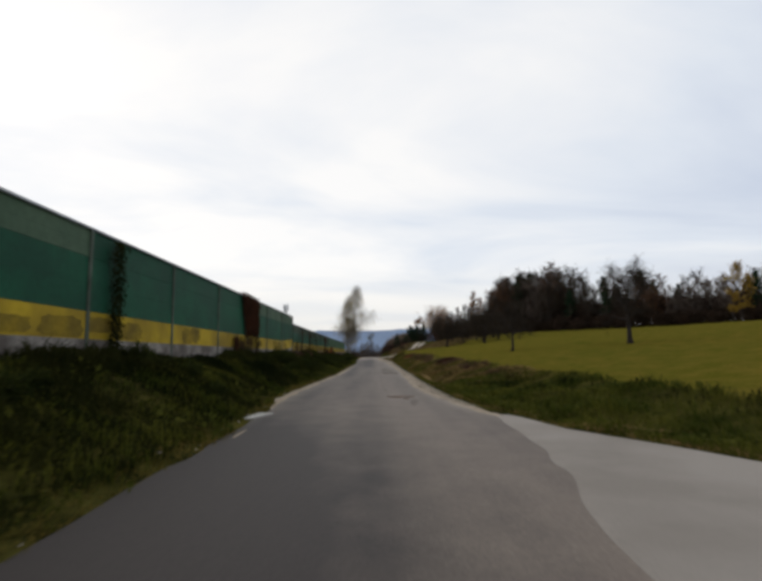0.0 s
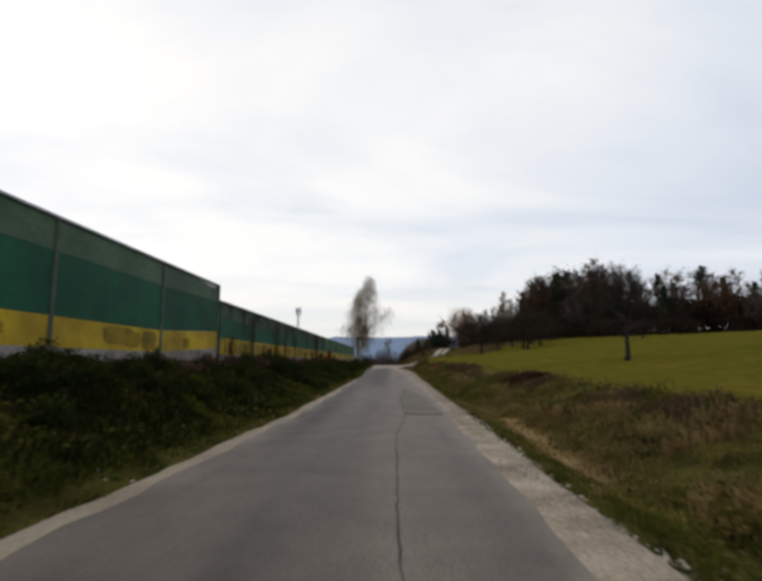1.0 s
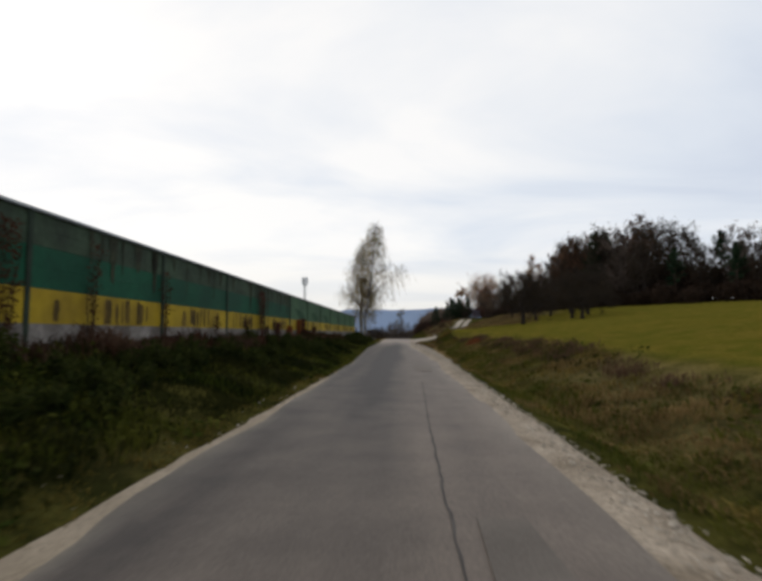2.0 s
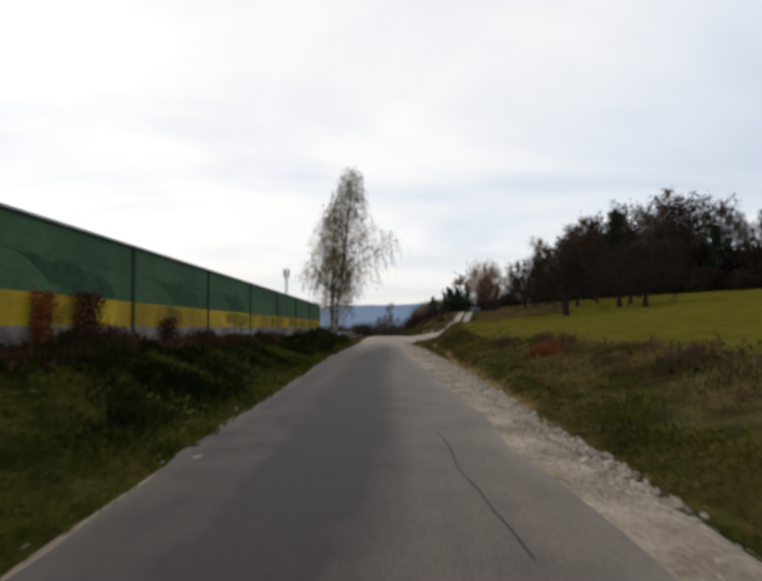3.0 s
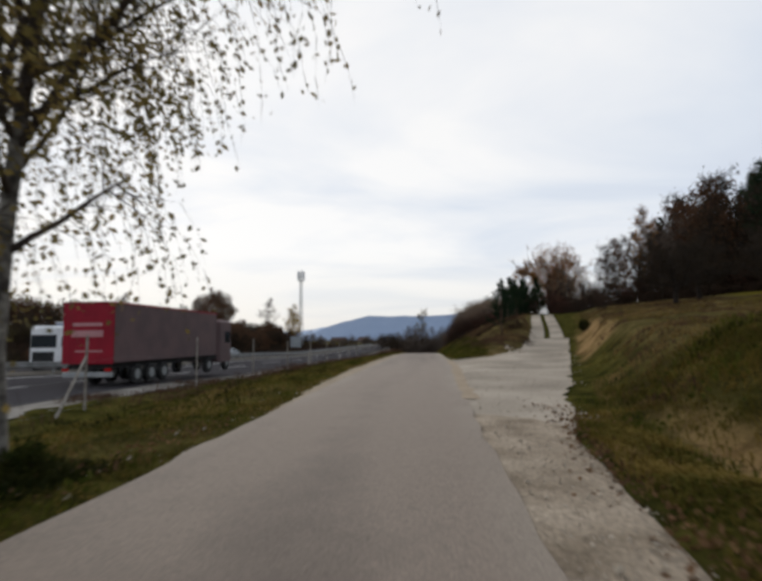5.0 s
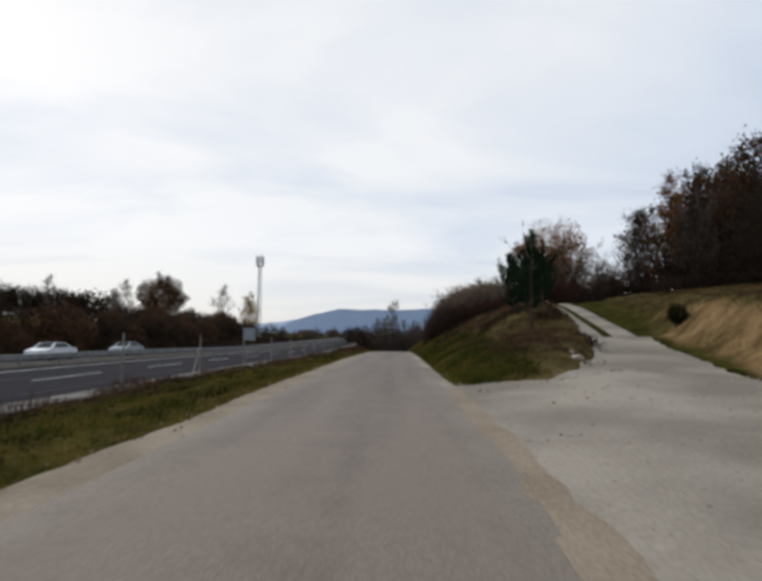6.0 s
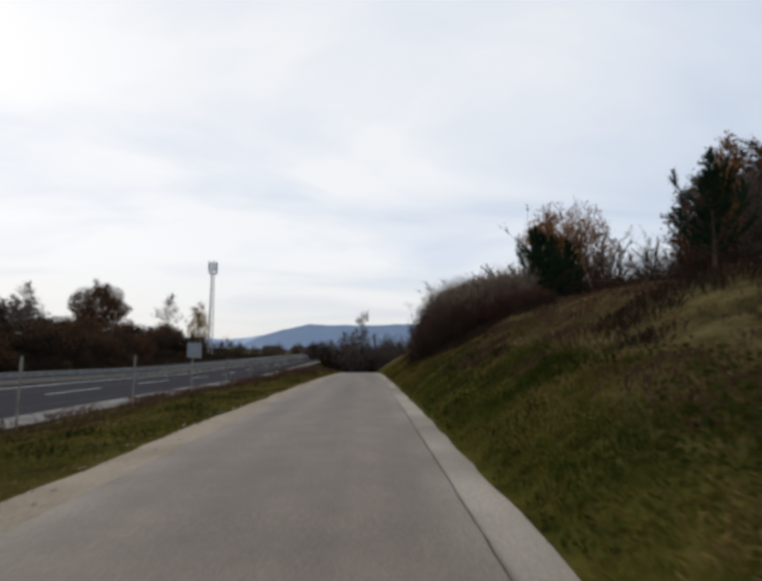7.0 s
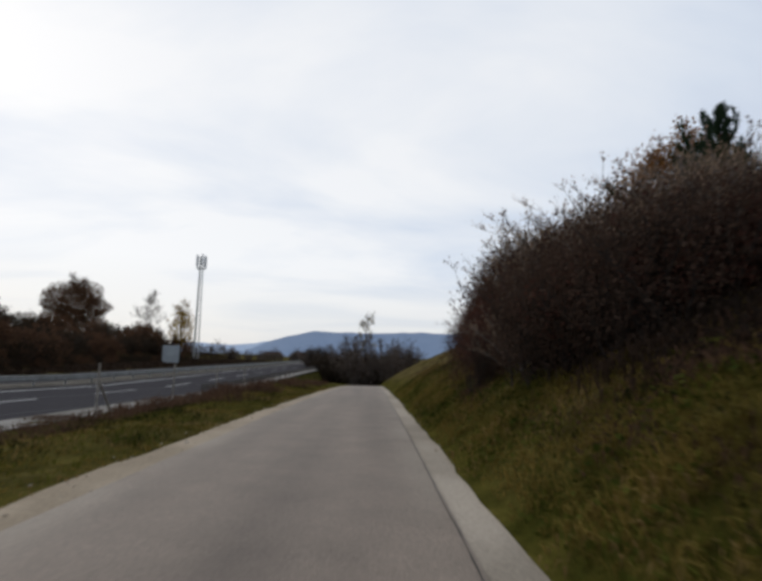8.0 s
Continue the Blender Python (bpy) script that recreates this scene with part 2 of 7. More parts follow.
def asphalt_material(name, dark, light, wear, gloss=0.25):
    """Worn asphalt: aggregate grain, long stains along the lane, and paler worn and darker stretches carried by the
    mesh.
    """
    mt = bpy.data.materials.new(name)
    mt.use_nodes = True
    nt = mt.node_tree
    N, L = nt.nodes.new, nt.links.new
    b = nt.nodes["Principled BSDF"]
    b.inputs["Roughness"].default_value, b.inputs["Specular IOR Level"].default_value = 0.7, gloss
    co = N("ShaderNodeTexCoord")
    mp = N("ShaderNodeMapping")
    mp.inputs["Scale"].default_value = (1.0, 0.06, 1.0)
    L(co.outputs["Object"], mp.inputs[0])
    lane, patch, grit = N("ShaderNodeTexNoise"), N("ShaderNodeTexNoise"), N("ShaderNodeTexNoise")
    for n, s, d in ((lane, 1.1, 3), (patch, 1.5, 9), (grit, 60, 3)):
        n.inputs["Scale"].default_value, n.inputs["Detail"].default_value = s, d
    L(mp.outputs[0], lane.inputs["Vector"])
    L(co.outputs["Object"], patch.inputs["Vector"])
    L(co.outputs["Object"], grit.inputs["Vector"])
    age = N("ShaderNodeVertexColor")
    age.layer_name = "cover"
    sp = N("ShaderNodeSeparateColor")
    L(age.outputs["Color"], sp.inputs[0])
    s1, s2 = N("ShaderNodeMath"), N("ShaderNodeMath")
    s1.operation = s2.operation = "MULTIPLY_ADD"
    L(lane.outputs["Fac"], s1.inputs[0])
    s1.inputs[1].default_value = wear
    L(sp.outputs["Red"], s1.inputs[2])
    L(patch.outputs["Fac"], s2.inputs[0])
    s2.inputs[1].default_value = wear * 0.7
    L(s1.outputs[0], s2.inputs[2])
    mr = N("ShaderNodeMapRange")
    mr.inputs["From Min"].default_value, mr.inputs["From Max"].default_value = 0.85 * wear - 0.35, 0.85 * wear + 1.0
    L(s2.outputs[0], mr.inputs["Value"])
    mix = N("ShaderNodeMix")
    mix.data_type = "RGBA"
    L(mr.outputs[0], mix.inputs[0])
    mix.inputs[6].default_value, mix.inputs[7].default_value = (*dark, 1), (*light, 1)
    dirt = N("ShaderNodeMix")
    dirt.data_type = "RGBA"
    L(sp.outputs["Green"], dirt.inputs[0])
    L(mix.outputs[2], dirt.inputs[6])
    dirt.inputs[7].default_value = (0.30, 0.255, 0.20, 1)
    hsv, val = N("ShaderNodeHueSaturation"), N("ShaderNodeMapRange")
    val.inputs["From Min"].default_value, val.inputs["From Max"].default_value = 0.25, 0.75
    val.inputs["To Min"].default_value, val.inputs["To Max"].default_value = 0.66, 1.34
    L(grit.outputs["Fac"], val.inputs["Value"])
    # stones of the aggregate, coarser than the grit
    chip, chips, both = N("ShaderNodeTexVoronoi"), N("ShaderNodeMapRange"), N("ShaderNodeMath")
    chip.inputs["Scale"].default_value = 55
    L(co.outputs["Object"], chip.inputs["Vector"])
    tone = N("ShaderNodeSeparateColor")
    L(chip.outputs["Color"], tone.inputs[0])
    chips.inputs["To Min"].default_value, chips.inputs["To Max"].default_value = 0.88, 1.12
    L(tone.outputs["Red"], chips.inputs["Value"])
    both.operation = "MULTIPLY"
    L(val.outputs[0], both.inputs[0])
    L(chips.outputs[0], both.inputs[1])
    L(both.outputs[0], hsv.inputs["Value"])
    L(dirt.outputs[2], hsv.inputs["Color"])
    L(hsv.outputs[0], b.inputs["Base Color"])
    bp = N("ShaderNodeBump")
    bp.inputs["Strength"].default_value, bp.inputs["Distance"].default_value = 0.35, 0.008
    L(grit.outputs["Fac"], bp.inputs["Height"])
    L(bp.outputs[0], b.inputs["Normal"])
    return mt


GROUND = ground_material()
ASPHALT = asphalt_material("worn_asphalt", (0.0362, 0.0288, 0.0254), (0.232, 0.183, 0.143), 0.9, 0.25)
MOTORWAY = asphalt_material("motorway_asphalt", (0.040, 0.038, 0.040), (0.068, 0.064, 0.067), 0.5, 0.0)
APRON = material("rolled_gravel", (0.385, 0.330, 0.264), (0.245, 0.208, 0.163), 0.34, 0.95, 28, 0.5, 0.18)
GRAVEL = material("limestone_gravel", (0.355, 0.288, 0.215), (0.205, 0.160, 0.112), 1.3, 0.95, 24, 0.9, 0.35)
SOIL = material("tan_soil", (0.345, 0.272, 0.195), (0.285, 0.222, 0.155), 0.8, 0.95, 30, 0.6, 0.25)
ROAD_DIRT = material("road_dirt", (0.105, 0.092, 0.075), (0.062, 0.054, 0.042), 0.9, 0.95, 25, 0.5, 0.25)
VERGE_GRIT = material("verge_grit", (0.255, 0.238, 0.215), (0.150, 0.138, 0.118), 0.7, 0.95, 28, 0.5, 0.25)
DUST = material("sandy_shoulder", (0.3413, 0.275, 0.2), (0.2572, 0.205, 0.1442), 0.8, 0.95, 30, 0.6, 0.25)
STONE = material("pale_stone", (0.43, 0.37, 0.295), (0.31, 0.265, 0.205), 3, 0.9, 20, 0.3, 0.2, per_island=0.3)
PATCH = material("repair_asphalt", (0.118, 0.100, 0.084), (0.158, 0.134, 0.112), 0.8, 0.9, 70, 0.3, 0.2)
STAIN = material("dirt_stain", (0.118, 0.098, 0.082), (0.150, 0.126, 0.107), 6, 0.9, 40, 0.2)
CRACK = material("tar_seam", (0.05, 0.045, 0.041), (0.085, 0.076, 0.067), 3, 0.8, 40, 0.3)
DRIVE = material("worn_pale_asphalt", (0.272, 0.240, 0.207), (0.218, 0.190, 0.161), 0.6, 0.9, 60, 0.3, 0.15)
PALE_CONC = material("pale_concrete", (0.46, 0.44, 0.40), (0.34, 0.32, 0.28), 1.5, 0.9, 25, 0.4, 0.12)
PUDDLE = material("wet_mud", (0.125, 0.076, 0.049), (0.075, 0.050, 0.036), 4, 0.95, 20, 0.2)
GREEN_TOP = material("faded_green_panel", (0.08075, 0.132, 0.0779), (0.05525, 0.1012, 0.0574), 0.9, 0.6, 8, 0.08, 0.12, per_object=0.12)
GREEN_DEEP = material("deep_green_panel", (0.009, 0.07875, 0.039), (0.0075, 0.05625, 0.03), 0.9, 0.6, 8, 0.08, 0.12, per_object=0.12)
GREEN_MID = material("mid_green_panel", (0.060, 0.130, 0.062), (0.040, 0.092, 0.046), 0.8, 0.6, 8, 0.08, 0.12, per_object=0.12)
GREEN_GREY = material("grimy_green_panel", (0.055, 0.085, 0.05), (0.035, 0.05, 0.032), 1.2, 0.7, 8, 0.1, 0.2, per_object=0.15)
ALGAE = material("algae_grime", (0.024, 0.064, 0.031), (0.034, 0.090, 0.042), 2.5, 0.7, 10, 0.1, 0.2)
YELLOW = material("stained_yellow_panel", (0.47, 0.325, 0.02), (0.27, 0.18, 0.018), 0.75, 0.65, 6, 0.08, 0.15, per_object=0.10)
STREAK = material("brown_streak", (0.15, 0.098, 0.022), (0.075, 0.05, 0.018), 2.5, 0.85, 12, 0.1, 0.25, per_object=0.25)
STREAK_GREEN = material("brown_green_streak", (0.040, 0.045, 0.026), (0.026, 0.028, 0.018), 2.5, 0.85, 12, 0.1, 0.25, per_object=0.25)
GRIME = material("dark_grime", (0.27, 0.185, 0.02), (0.15, 0.105, 0.02), 1.5, 0.85, 12, 0.1, 0.25)
CONCRETE = material("weathered_concrete", (0.2987, 0.27, 0.2375), (0.1236, 0.105, 0.09025), 1.4, 0.9, 14, 0.4, 0.2, per_object=0.1)
STEEL = material("galvanised_steel", (0.36, 0.38, 0.38), (0.26, 0.275, 0.28), 2.0, 0.5, 20, 0.1, 0.1, metal=0.5)
POST_GREEN = material("weathered_green_post", (0.093, 0.117, 0.09), (0.0558, 0.06825, 0.051), 1.5, 0.7, 15, 0.1, 0.15)
POST_DARK = material("dark_green_post", (0.03, 0.045, 0.03), (0.02, 0.03, 0.02), 1.5, 0.7, 15, 0.1, 0.15)
WOODPOST = material("grey_weathered_wood", (0.30, 0.275, 0.24), (0.19, 0.17, 0.145), 5, 0.9, 25, 0.4, 0.2)
BARK = material("dark_bark", (0.036, 0.028, 0.023), (0.021, 0.017, 0.014), 4, 0.95, 20, 0.6, 0.25)
GREY_BARK = material("grey_bark", (0.13, 0.108, 0.093), (0.08, 0.067, 0.058), 4, 0.95, 20, 0.6, 0.25)
BIRCH_BARK = material("birch_bark", (0.25, 0.235, 0.205), (0.0492, 0.04264, 0.0369), 3.6, 0.85, 14, 0.4, 0.2)
BIRCH_TWIG = material("birch_twig", (0.075, 0.058, 0.045), (0.045, 0.035, 0.03), 3, 0.9, 20, 0.2)
PINE_BARK = material("pine_bark", (0.10, 0.065, 0.045), (0.06, 0.04, 0.03), 5, 0.95, 20, 0.5)
WHITE_LINE = material("road_marking_paint", (0.70, 0.70, 0.68), (0.52, 0.52, 0.50), 3, 0.7, 40, 0.1, 0.1)
RED = material("red_tarpaulin", (0.27, 0.012, 0.026), (0.22, 0.010, 0.022), 1, 0.5, 8, 0.05, 0.08)
FADED = material("faded_print", (0.46, 0.25, 0.25), (0.40, 0.20, 0.21), 1, 0.6, 8, 0.0, 0.08)
MAROON = material("grey_maroon_tarpaulin", (0.13, 0.085, 0.085), (0.10, 0.07, 0.072), 1, 0.6, 8, 0.05, 0.08)
BLUEGREY = material("grey_blue_tarpaulin", (0.24, 0.29, 0.38), (0.20, 0.24, 0.33), 1, 0.6, 8, 0.05, 0.08)
BLUE = material("blue_print", (0.06, 0.14, 0.42), (0.05, 0.11, 0.34), 1, 0.6, 8, 0.0, 0.08)
WHITE = material("white_paint", (0.75, 0.76, 0.77), (0.66, 0.67, 0.68), 1, 0.35, 8, 0.0, 0.04)
BLACK = material("black_rubber", (0.02, 0.02, 0.02), (0.03, 0.03, 0.03), 4, 0.8, 20, 0.1)
GLASS = material("dark_window_glass", (0.02, 0.025, 0.03), (0.03, 0.035, 0.04), 1, 0.08, 8, 0.0, 0.02)
PLASTER = material("grey_plaster", (0.30, 0.28, 0.26), (0.24, 0.22, 0.2), 0.8, 0.9, 12, 0.1, 0.1)
ROOF = material("brown_roof_tiles", (0.085, 0.05, 0.042), (0.06, 0.038, 0.033), 1.2, 0.85, 6, 0.3, 0.15)
REDLAMP = material("red_lens", (0.4, 0.01, 0.01), None, 2, 0.3, 8, 0.0)
SIGN_BACK = material("grey_sign_sheet", (0.34, 0.37, 0.39), (0.29, 0.32, 0.34), 0.6, 0.5, 6, 0.0, 0.05, metal=0.3)
LITTER = leaf_material("fallen_leaves", (0.20, 0.112, 0.058), (0.105, 0.060, 0.036), 0.1)
BLADE_GREEN = leaf_material("green_blades", (0.03876, 0.05051, 0.007695), (0.0969, 0.09384, 0.01539))
BLADE_OLIVE = leaf_material("olive_blades", (0.084, 0.073, 0.0155), (0.190, 0.132, 0.034))
BLADE_MEADOW = leaf_material("meadow_blades", (0.076, 0.076, 0.009), (0.117, 0.093, 0.0145))
BLADE_DARK = leaf_material("dark_weeds", (0.01033, 0.01462, 0.00414), (0.03191, 0.03291, 0.00828))
BLADE_DRY = leaf_material("dry_blades", (0.122, 0.080, 0.031), (0.262, 0.172, 0.069))
BLADE_BROWN = leaf_material("withered_weeds", (0.115, 0.066, 0.040), (0.062, 0.036, 0.025))
BRAMBLE = leaf_material("bramble_leaves", (0.0165, 0.0255, 0.0065), (0.052, 0.058, 0.0135), 0.18)
WEED = leaf_material("broad_weed_leaves", (0.02694, 0.03869, 0.00648), (0.08569, 0.08535, 0.0162), 0.2)
STEEL_DARK = material("dull_rail_steel", (0.27, 0.28, 0.275), (0.19, 0.195, 0.19), 2.0, 0.7, 20, 0.1, 0.12)
RAIL_DULL = material("rusty_rail_steel", (0.12, 0.11, 0.10), (0.085, 0.075, 0.068), 2.0, 0.8, 20, 0.1, 0.12)
BLADE_RUST = leaf_material("rust_weeds", (0.25, 0.070, 0.026), (0.15, 0.055, 0.024))
LEAF_BIRCH = leaf_material("birch_leaves", (0.1305, 0.1102, 0.0377), (0.29, 0.203, 0.06525))
LEAF_OAK = leaf_material("brown_oak_leaves", (0.078, 0.044, 0.028), (0.115, 0.060, 0.032))
LEAF_DARK = leaf_material("dark_twig_leaves", (0.030, 0.0235, 0.0170), (0.046, 0.033, 0.0215))
LEAF_ORANGE = leaf_material("orange_leaves", (0.32, 0.15, 0.045), (0.20, 0.09, 0.034))
LEAF_FADED = leaf_material("faded_orange_leaves", (0.34, 0.175, 0.085), (0.22, 0.115, 0.06), 0.4)
LEAF_YELLOW = leaf_material("yellow_leaves", (0.34, 0.22, 0.03), (0.26, 0.15, 0.03))
LEAF_RED = leaf_material("red_brown_leaves", (0.098, 0.042, 0.029), (0.058, 0.028, 0.021), 0.22)
LEAF_BUSH = leaf_material("brown_bush_leaves", (0.082, 0.050, 0.035), (0.046, 0.031, 0.023), 0.22)
LEAF_WOOD = leaf_material("wood_edge_leaves", (0.047, 0.029, 0.019), (0.028, 0.020, 0.015), 0.15)
# grey-brown twigs, lifted paler to put distance haze into the far thickets
LEAF_GREY = leaf_material("hazy_grey_brown_twigs", (0.125, 0.094, 0.075), (0.075, 0.057, 0.046), 0.25)
LEAF_PALE = leaf_material("pale_seed_heads", (0.33, 0.235, 0.16), (0.17, 0.115, 0.076), 0.45)
LEAF_CREEPER = leaf_material("dead_creeper_leaves", (0.081, 0.0341, 0.02), (0.0405, 0.0242, 0.015))
NEEDLES = leaf_material("pine_needles", (0.016, 0.032, 0.018), (0.032, 0.052, 0.026), 0.1)


# distant hills: the blue of the haze is painted in as a glow
def haze_backdrop_material(name, low, high):
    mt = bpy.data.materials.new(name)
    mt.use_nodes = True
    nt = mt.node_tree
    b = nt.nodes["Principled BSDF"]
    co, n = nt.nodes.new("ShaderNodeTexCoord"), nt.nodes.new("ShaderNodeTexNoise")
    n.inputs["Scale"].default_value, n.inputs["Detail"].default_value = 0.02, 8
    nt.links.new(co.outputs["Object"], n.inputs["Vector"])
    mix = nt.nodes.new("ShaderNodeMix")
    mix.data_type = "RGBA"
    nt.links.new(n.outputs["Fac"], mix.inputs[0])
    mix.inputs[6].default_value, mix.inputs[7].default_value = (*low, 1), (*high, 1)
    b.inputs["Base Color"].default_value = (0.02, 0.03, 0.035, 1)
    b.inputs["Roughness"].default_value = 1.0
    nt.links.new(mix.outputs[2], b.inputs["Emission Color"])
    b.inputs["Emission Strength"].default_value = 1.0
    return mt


HILL_FAR = haze_backdrop_material("far_hills_haze_glow", (0.22, 0.29, 0.42), (0.26, 0.33, 0.46))
HILL_NEAR = haze_backdrop_material("wooded_hills_haze_glow", (0.10, 0.145, 0.24), (0.135, 0.185, 0.29))

# ---- geometry helpers ----


class Geo:
    """Gathers vertices, quads and triangles for one mesh."""

    def __init__(self):
        self.v, self.q, self.t, self.n = [], [], [], 0

    def add(self, verts, quads=None, tris=None):
        verts = np.asarray(verts, float).reshape(-1, 3)
        if quads is not None and len(quads):
            self.q.append(np.asarray(quads, int).reshape(-1, 4) + self.n)
        if tris is not None and len(tris):
            self.t.append(np.asarray(tris, int).reshape(-1, 3) + self.n)
        self.v.append(verts)
        self.n += len(verts)
        return self

    def box(self, x0, x1, y0, y1, z0, z1):
        v = [(x, y, z) for z in (z0, z1) for y in (y0, y1) for x in (x0, x1)]
        return self.add(v, [(0, 2, 3, 1), (4, 5, 7, 6), (0, 1, 5, 4), (2, 6, 7, 3), (0, 4, 6, 2), (1, 3, 7, 5)])

    def bevel_box(self, x0, x1, y0, y1, z0, z1, b=0.02):
        """A box with chamfered upright and top edges."""
        rings = []
        for z, k in ((z0, 0), (z1 - b, 0), (z1, b)):
            xa, xb, ya, yb = x0 + k, x1 - k, y0 + k, y1 - k
            rings.append([(xa + b, ya, z), (xb - b, ya, z), (xb, ya + b, z), (xb, yb - b, z), (xb - b, yb, z), (xa + b, yb, z), (xa, yb - b, z), (xa, ya + b, z)])
        v = np.array(rings).reshape(-1, 3)
        q = [(r * 8 + i, r * 8 + (i + 1) % 8, r * 8 + 8 + (i + 1) % 8, r * 8 + 8 + i) for r in range(2) for i in range(8)]
        q += [(16, 17, 18, 19), (16, 19, 20, 23), (20, 21, 22, 23), (3, 2, 1, 0), (7, 4, 3, 0), (7, 6, 5, 4)]
        return self.add(v, q)

    def tube(self, pts, rad, sides=5, cap=True):
        pts = np.asarray(pts, float)
        n = len(pts)
        rad = np.broadcast_to(rad, n)
        d = np.gradient(pts, axis=0)
        d /= np.linalg.norm(d, axis=1, keepdims=True) + 1e-9
        ref = np.array([0.31, 0.95, 0.05]) if abs(d[:, 2]).mean() > 0.6 else np.array([0.02, 0.05, 1.0])
        a = np.cross(d, ref)
        a /= np.linalg.norm(a, axis=1, keepdims=True) + 1e-9
        b = np.cross(d, a)
        th = np.arange(sides) * 2 * np.pi / sides
        ring = pts[:, None] + rad[:, None, None] * (np.cos(th)[None, :, None] * a[:, None] + np.sin(th)[None, :, None] * b[:, None])
        q = [(i * sides + j, i * sides + (j + 1) % sides, (i + 1) * sides + (j + 1) % sides, (i + 1) * sides + j) for i in range(n - 1) for j in range(sides)]
        tri = []
        v = ring.reshape(-1, 3)
        if cap:
            v = np.vstack([v, pts[:1], pts[-1:]])
            tri = [(n * sides, (j + 1) % sides, j) for j in range(sides)]
            tri += [(n * sides + 1, (n - 1) * sides + j, (n - 1) * sides + (j + 1) % sides) for j in range(sides)]
        return self.add(v, q, tri)

    def cones(self, start, vec, rad):
        """Many thin three-sided twigs at once."""
        start, vec = np.asarray(start, float), np.asarray(vec, float)
        m = len(start)
        if not m:
            return self
        rad = np.broadcast_to(rad, m)[:, None]
        d = vec / (np.linalg.norm(vec, axis=1, keepdims=True) + 1e-9)
        ref = np.where(abs(d[:, 2:3]) > 0.8, [[1.0, 0, 0]], [[0, 0, 1.0]])
        a = np.cross(d, ref)
        a /= np.linalg.norm(a, axis=1, keepdims=True) + 1e-9
        b = np.cross(d, a)
        v = np.stack([start + rad * a, start + rad * (-0.5 * a + 0.87 * b), start + rad * (-0.5 * a - 0.87 * b), start + vec], 1)
        k = (np.arange(m) * 4)[:, None]
        t = np.concatenate([k + [[0, 1, 3]], k + [[1, 2, 3]], k + [[2, 0, 3]]])
        return self.add(v, None, t)

    def leaves(self, at, size, rng, hang=0.0):
        """Small folded leaves, turned at random; hang lets them droop."""
        at = np.asarray(at, float)
        m = len(at)
        if not m:
            return self
        a = rng.normal(size=(m, 3))
        a[:, 2] -= hang
        a /= np.linalg.norm(a, axis=1, keepdims=True)
        b = np.cross(a, rng.normal(size=(m, 3)))
        b /= np.linalg.norm(b, axis=1, keepdims=True) + 1e-9
        s = (np.asarray(size) * rng.uniform(0.6, 1.3, m))[:, None]
        v = np.stack([at, at + s * (0.5 * a + 0.32 * b), at + s * a, at + s * (0.5 * a - 0.32 * b)], 1)
        k = (np.arange(m) * 4)[:, None]
        return self.add(v, k + [[0, 1, 2, 3]])

    def blades(self, at, height, width, rng, lean=0.45):
        """Grass blades: narrow, arching over from the root."""
        at = np.asarray(at, float)
        m = len(at)
        h = (np.asarray(height) * rng.uniform(0.5, 1.25, m))[:, None]
        th = rng.uniform(0, 2 * np.pi, m)
        side = np.stack([np.cos(th), np.sin(th), 0 * th], 1) * (np.asarray(width) * rng.uniform(0.6, 1.3, m))[:, None]
        ph = rng.uniform(0, 2 * np.pi, m)
        out = np.stack([np.cos(ph), np.sin(ph), 0 * ph], 1) * (lean * rng.uniform(0.1, 1.0, m))[:, None] * h
        up = np.array([[0, 0, 1.0]])
        mid = at + 0.62 * h * up + 0.36 * out
        tip = at + h * up * np.clip(1 - 0.3 * lean, 0.45, 1.0) + out
        v = np.stack([at - 0.25 * side, mid + side, tip, mid - side], 1)
        k = (np.arange(m) * 4)[:, None]
        return self.add(v, k + [[0, 1, 2, 3]])

    def mesh(self, name, mat, smooth=False):
        me = bpy.data.meshes.new(name)
        faces = []
        if self.q:
            faces += np.concatenate(self.q).tolist()
        if self.t:
            faces += np.concatenate(self.t).tolist()
        me.from_pydata(np.concatenate(self.v).tolist(), [], faces)
        me.materials.append(mat)
        if smooth:
            me.shade_smooth()
        return me


def part(name, geo, mat, parent=None, label="", smooth=False):
    """Links a gathered mesh as one object, under a thing if one is given."""
    ob = new(name, geo.mesh(name, mat, smooth) if isinstance(geo, Geo) else geo)
    ob.parent = parent
    if label:
        ob["label"] = label
    return ob


def thing(name, label, category, group="", kind="", at=(0, 0, 0), turn=0.0):
    ob = tagged(new(name), label, category, group, kind)
    ob.matrix_world = pose(*at, 0, 0, turn)
    return ob


def vnoise(x, y, scale, seed=0):
    """Smooth value noise in 0..1 over the plan, features of about scale metres."""
    x, y = np.asarray(x, float) / scale, np.asarray(y, float) / scale
    xi, yi = np.floor(x), np.floor(y)
    u, v = x - xi, y - yi
    u, v = u * u * (3 - 2 * u), v * v * (3 - 2 * v)

    def h(i, j):
        s = np.sin(i * 127.1 + j * 311.7 + seed * 74.7) * 43758.5453
        return s - np.floor(s)

    return (h(xi, yi) * (1 - u) + h(xi + 1, yi) * u) * (1 - v) + (h(xi, yi + 1) * (1 - u) + h(xi + 1, yi + 1) * u) * v


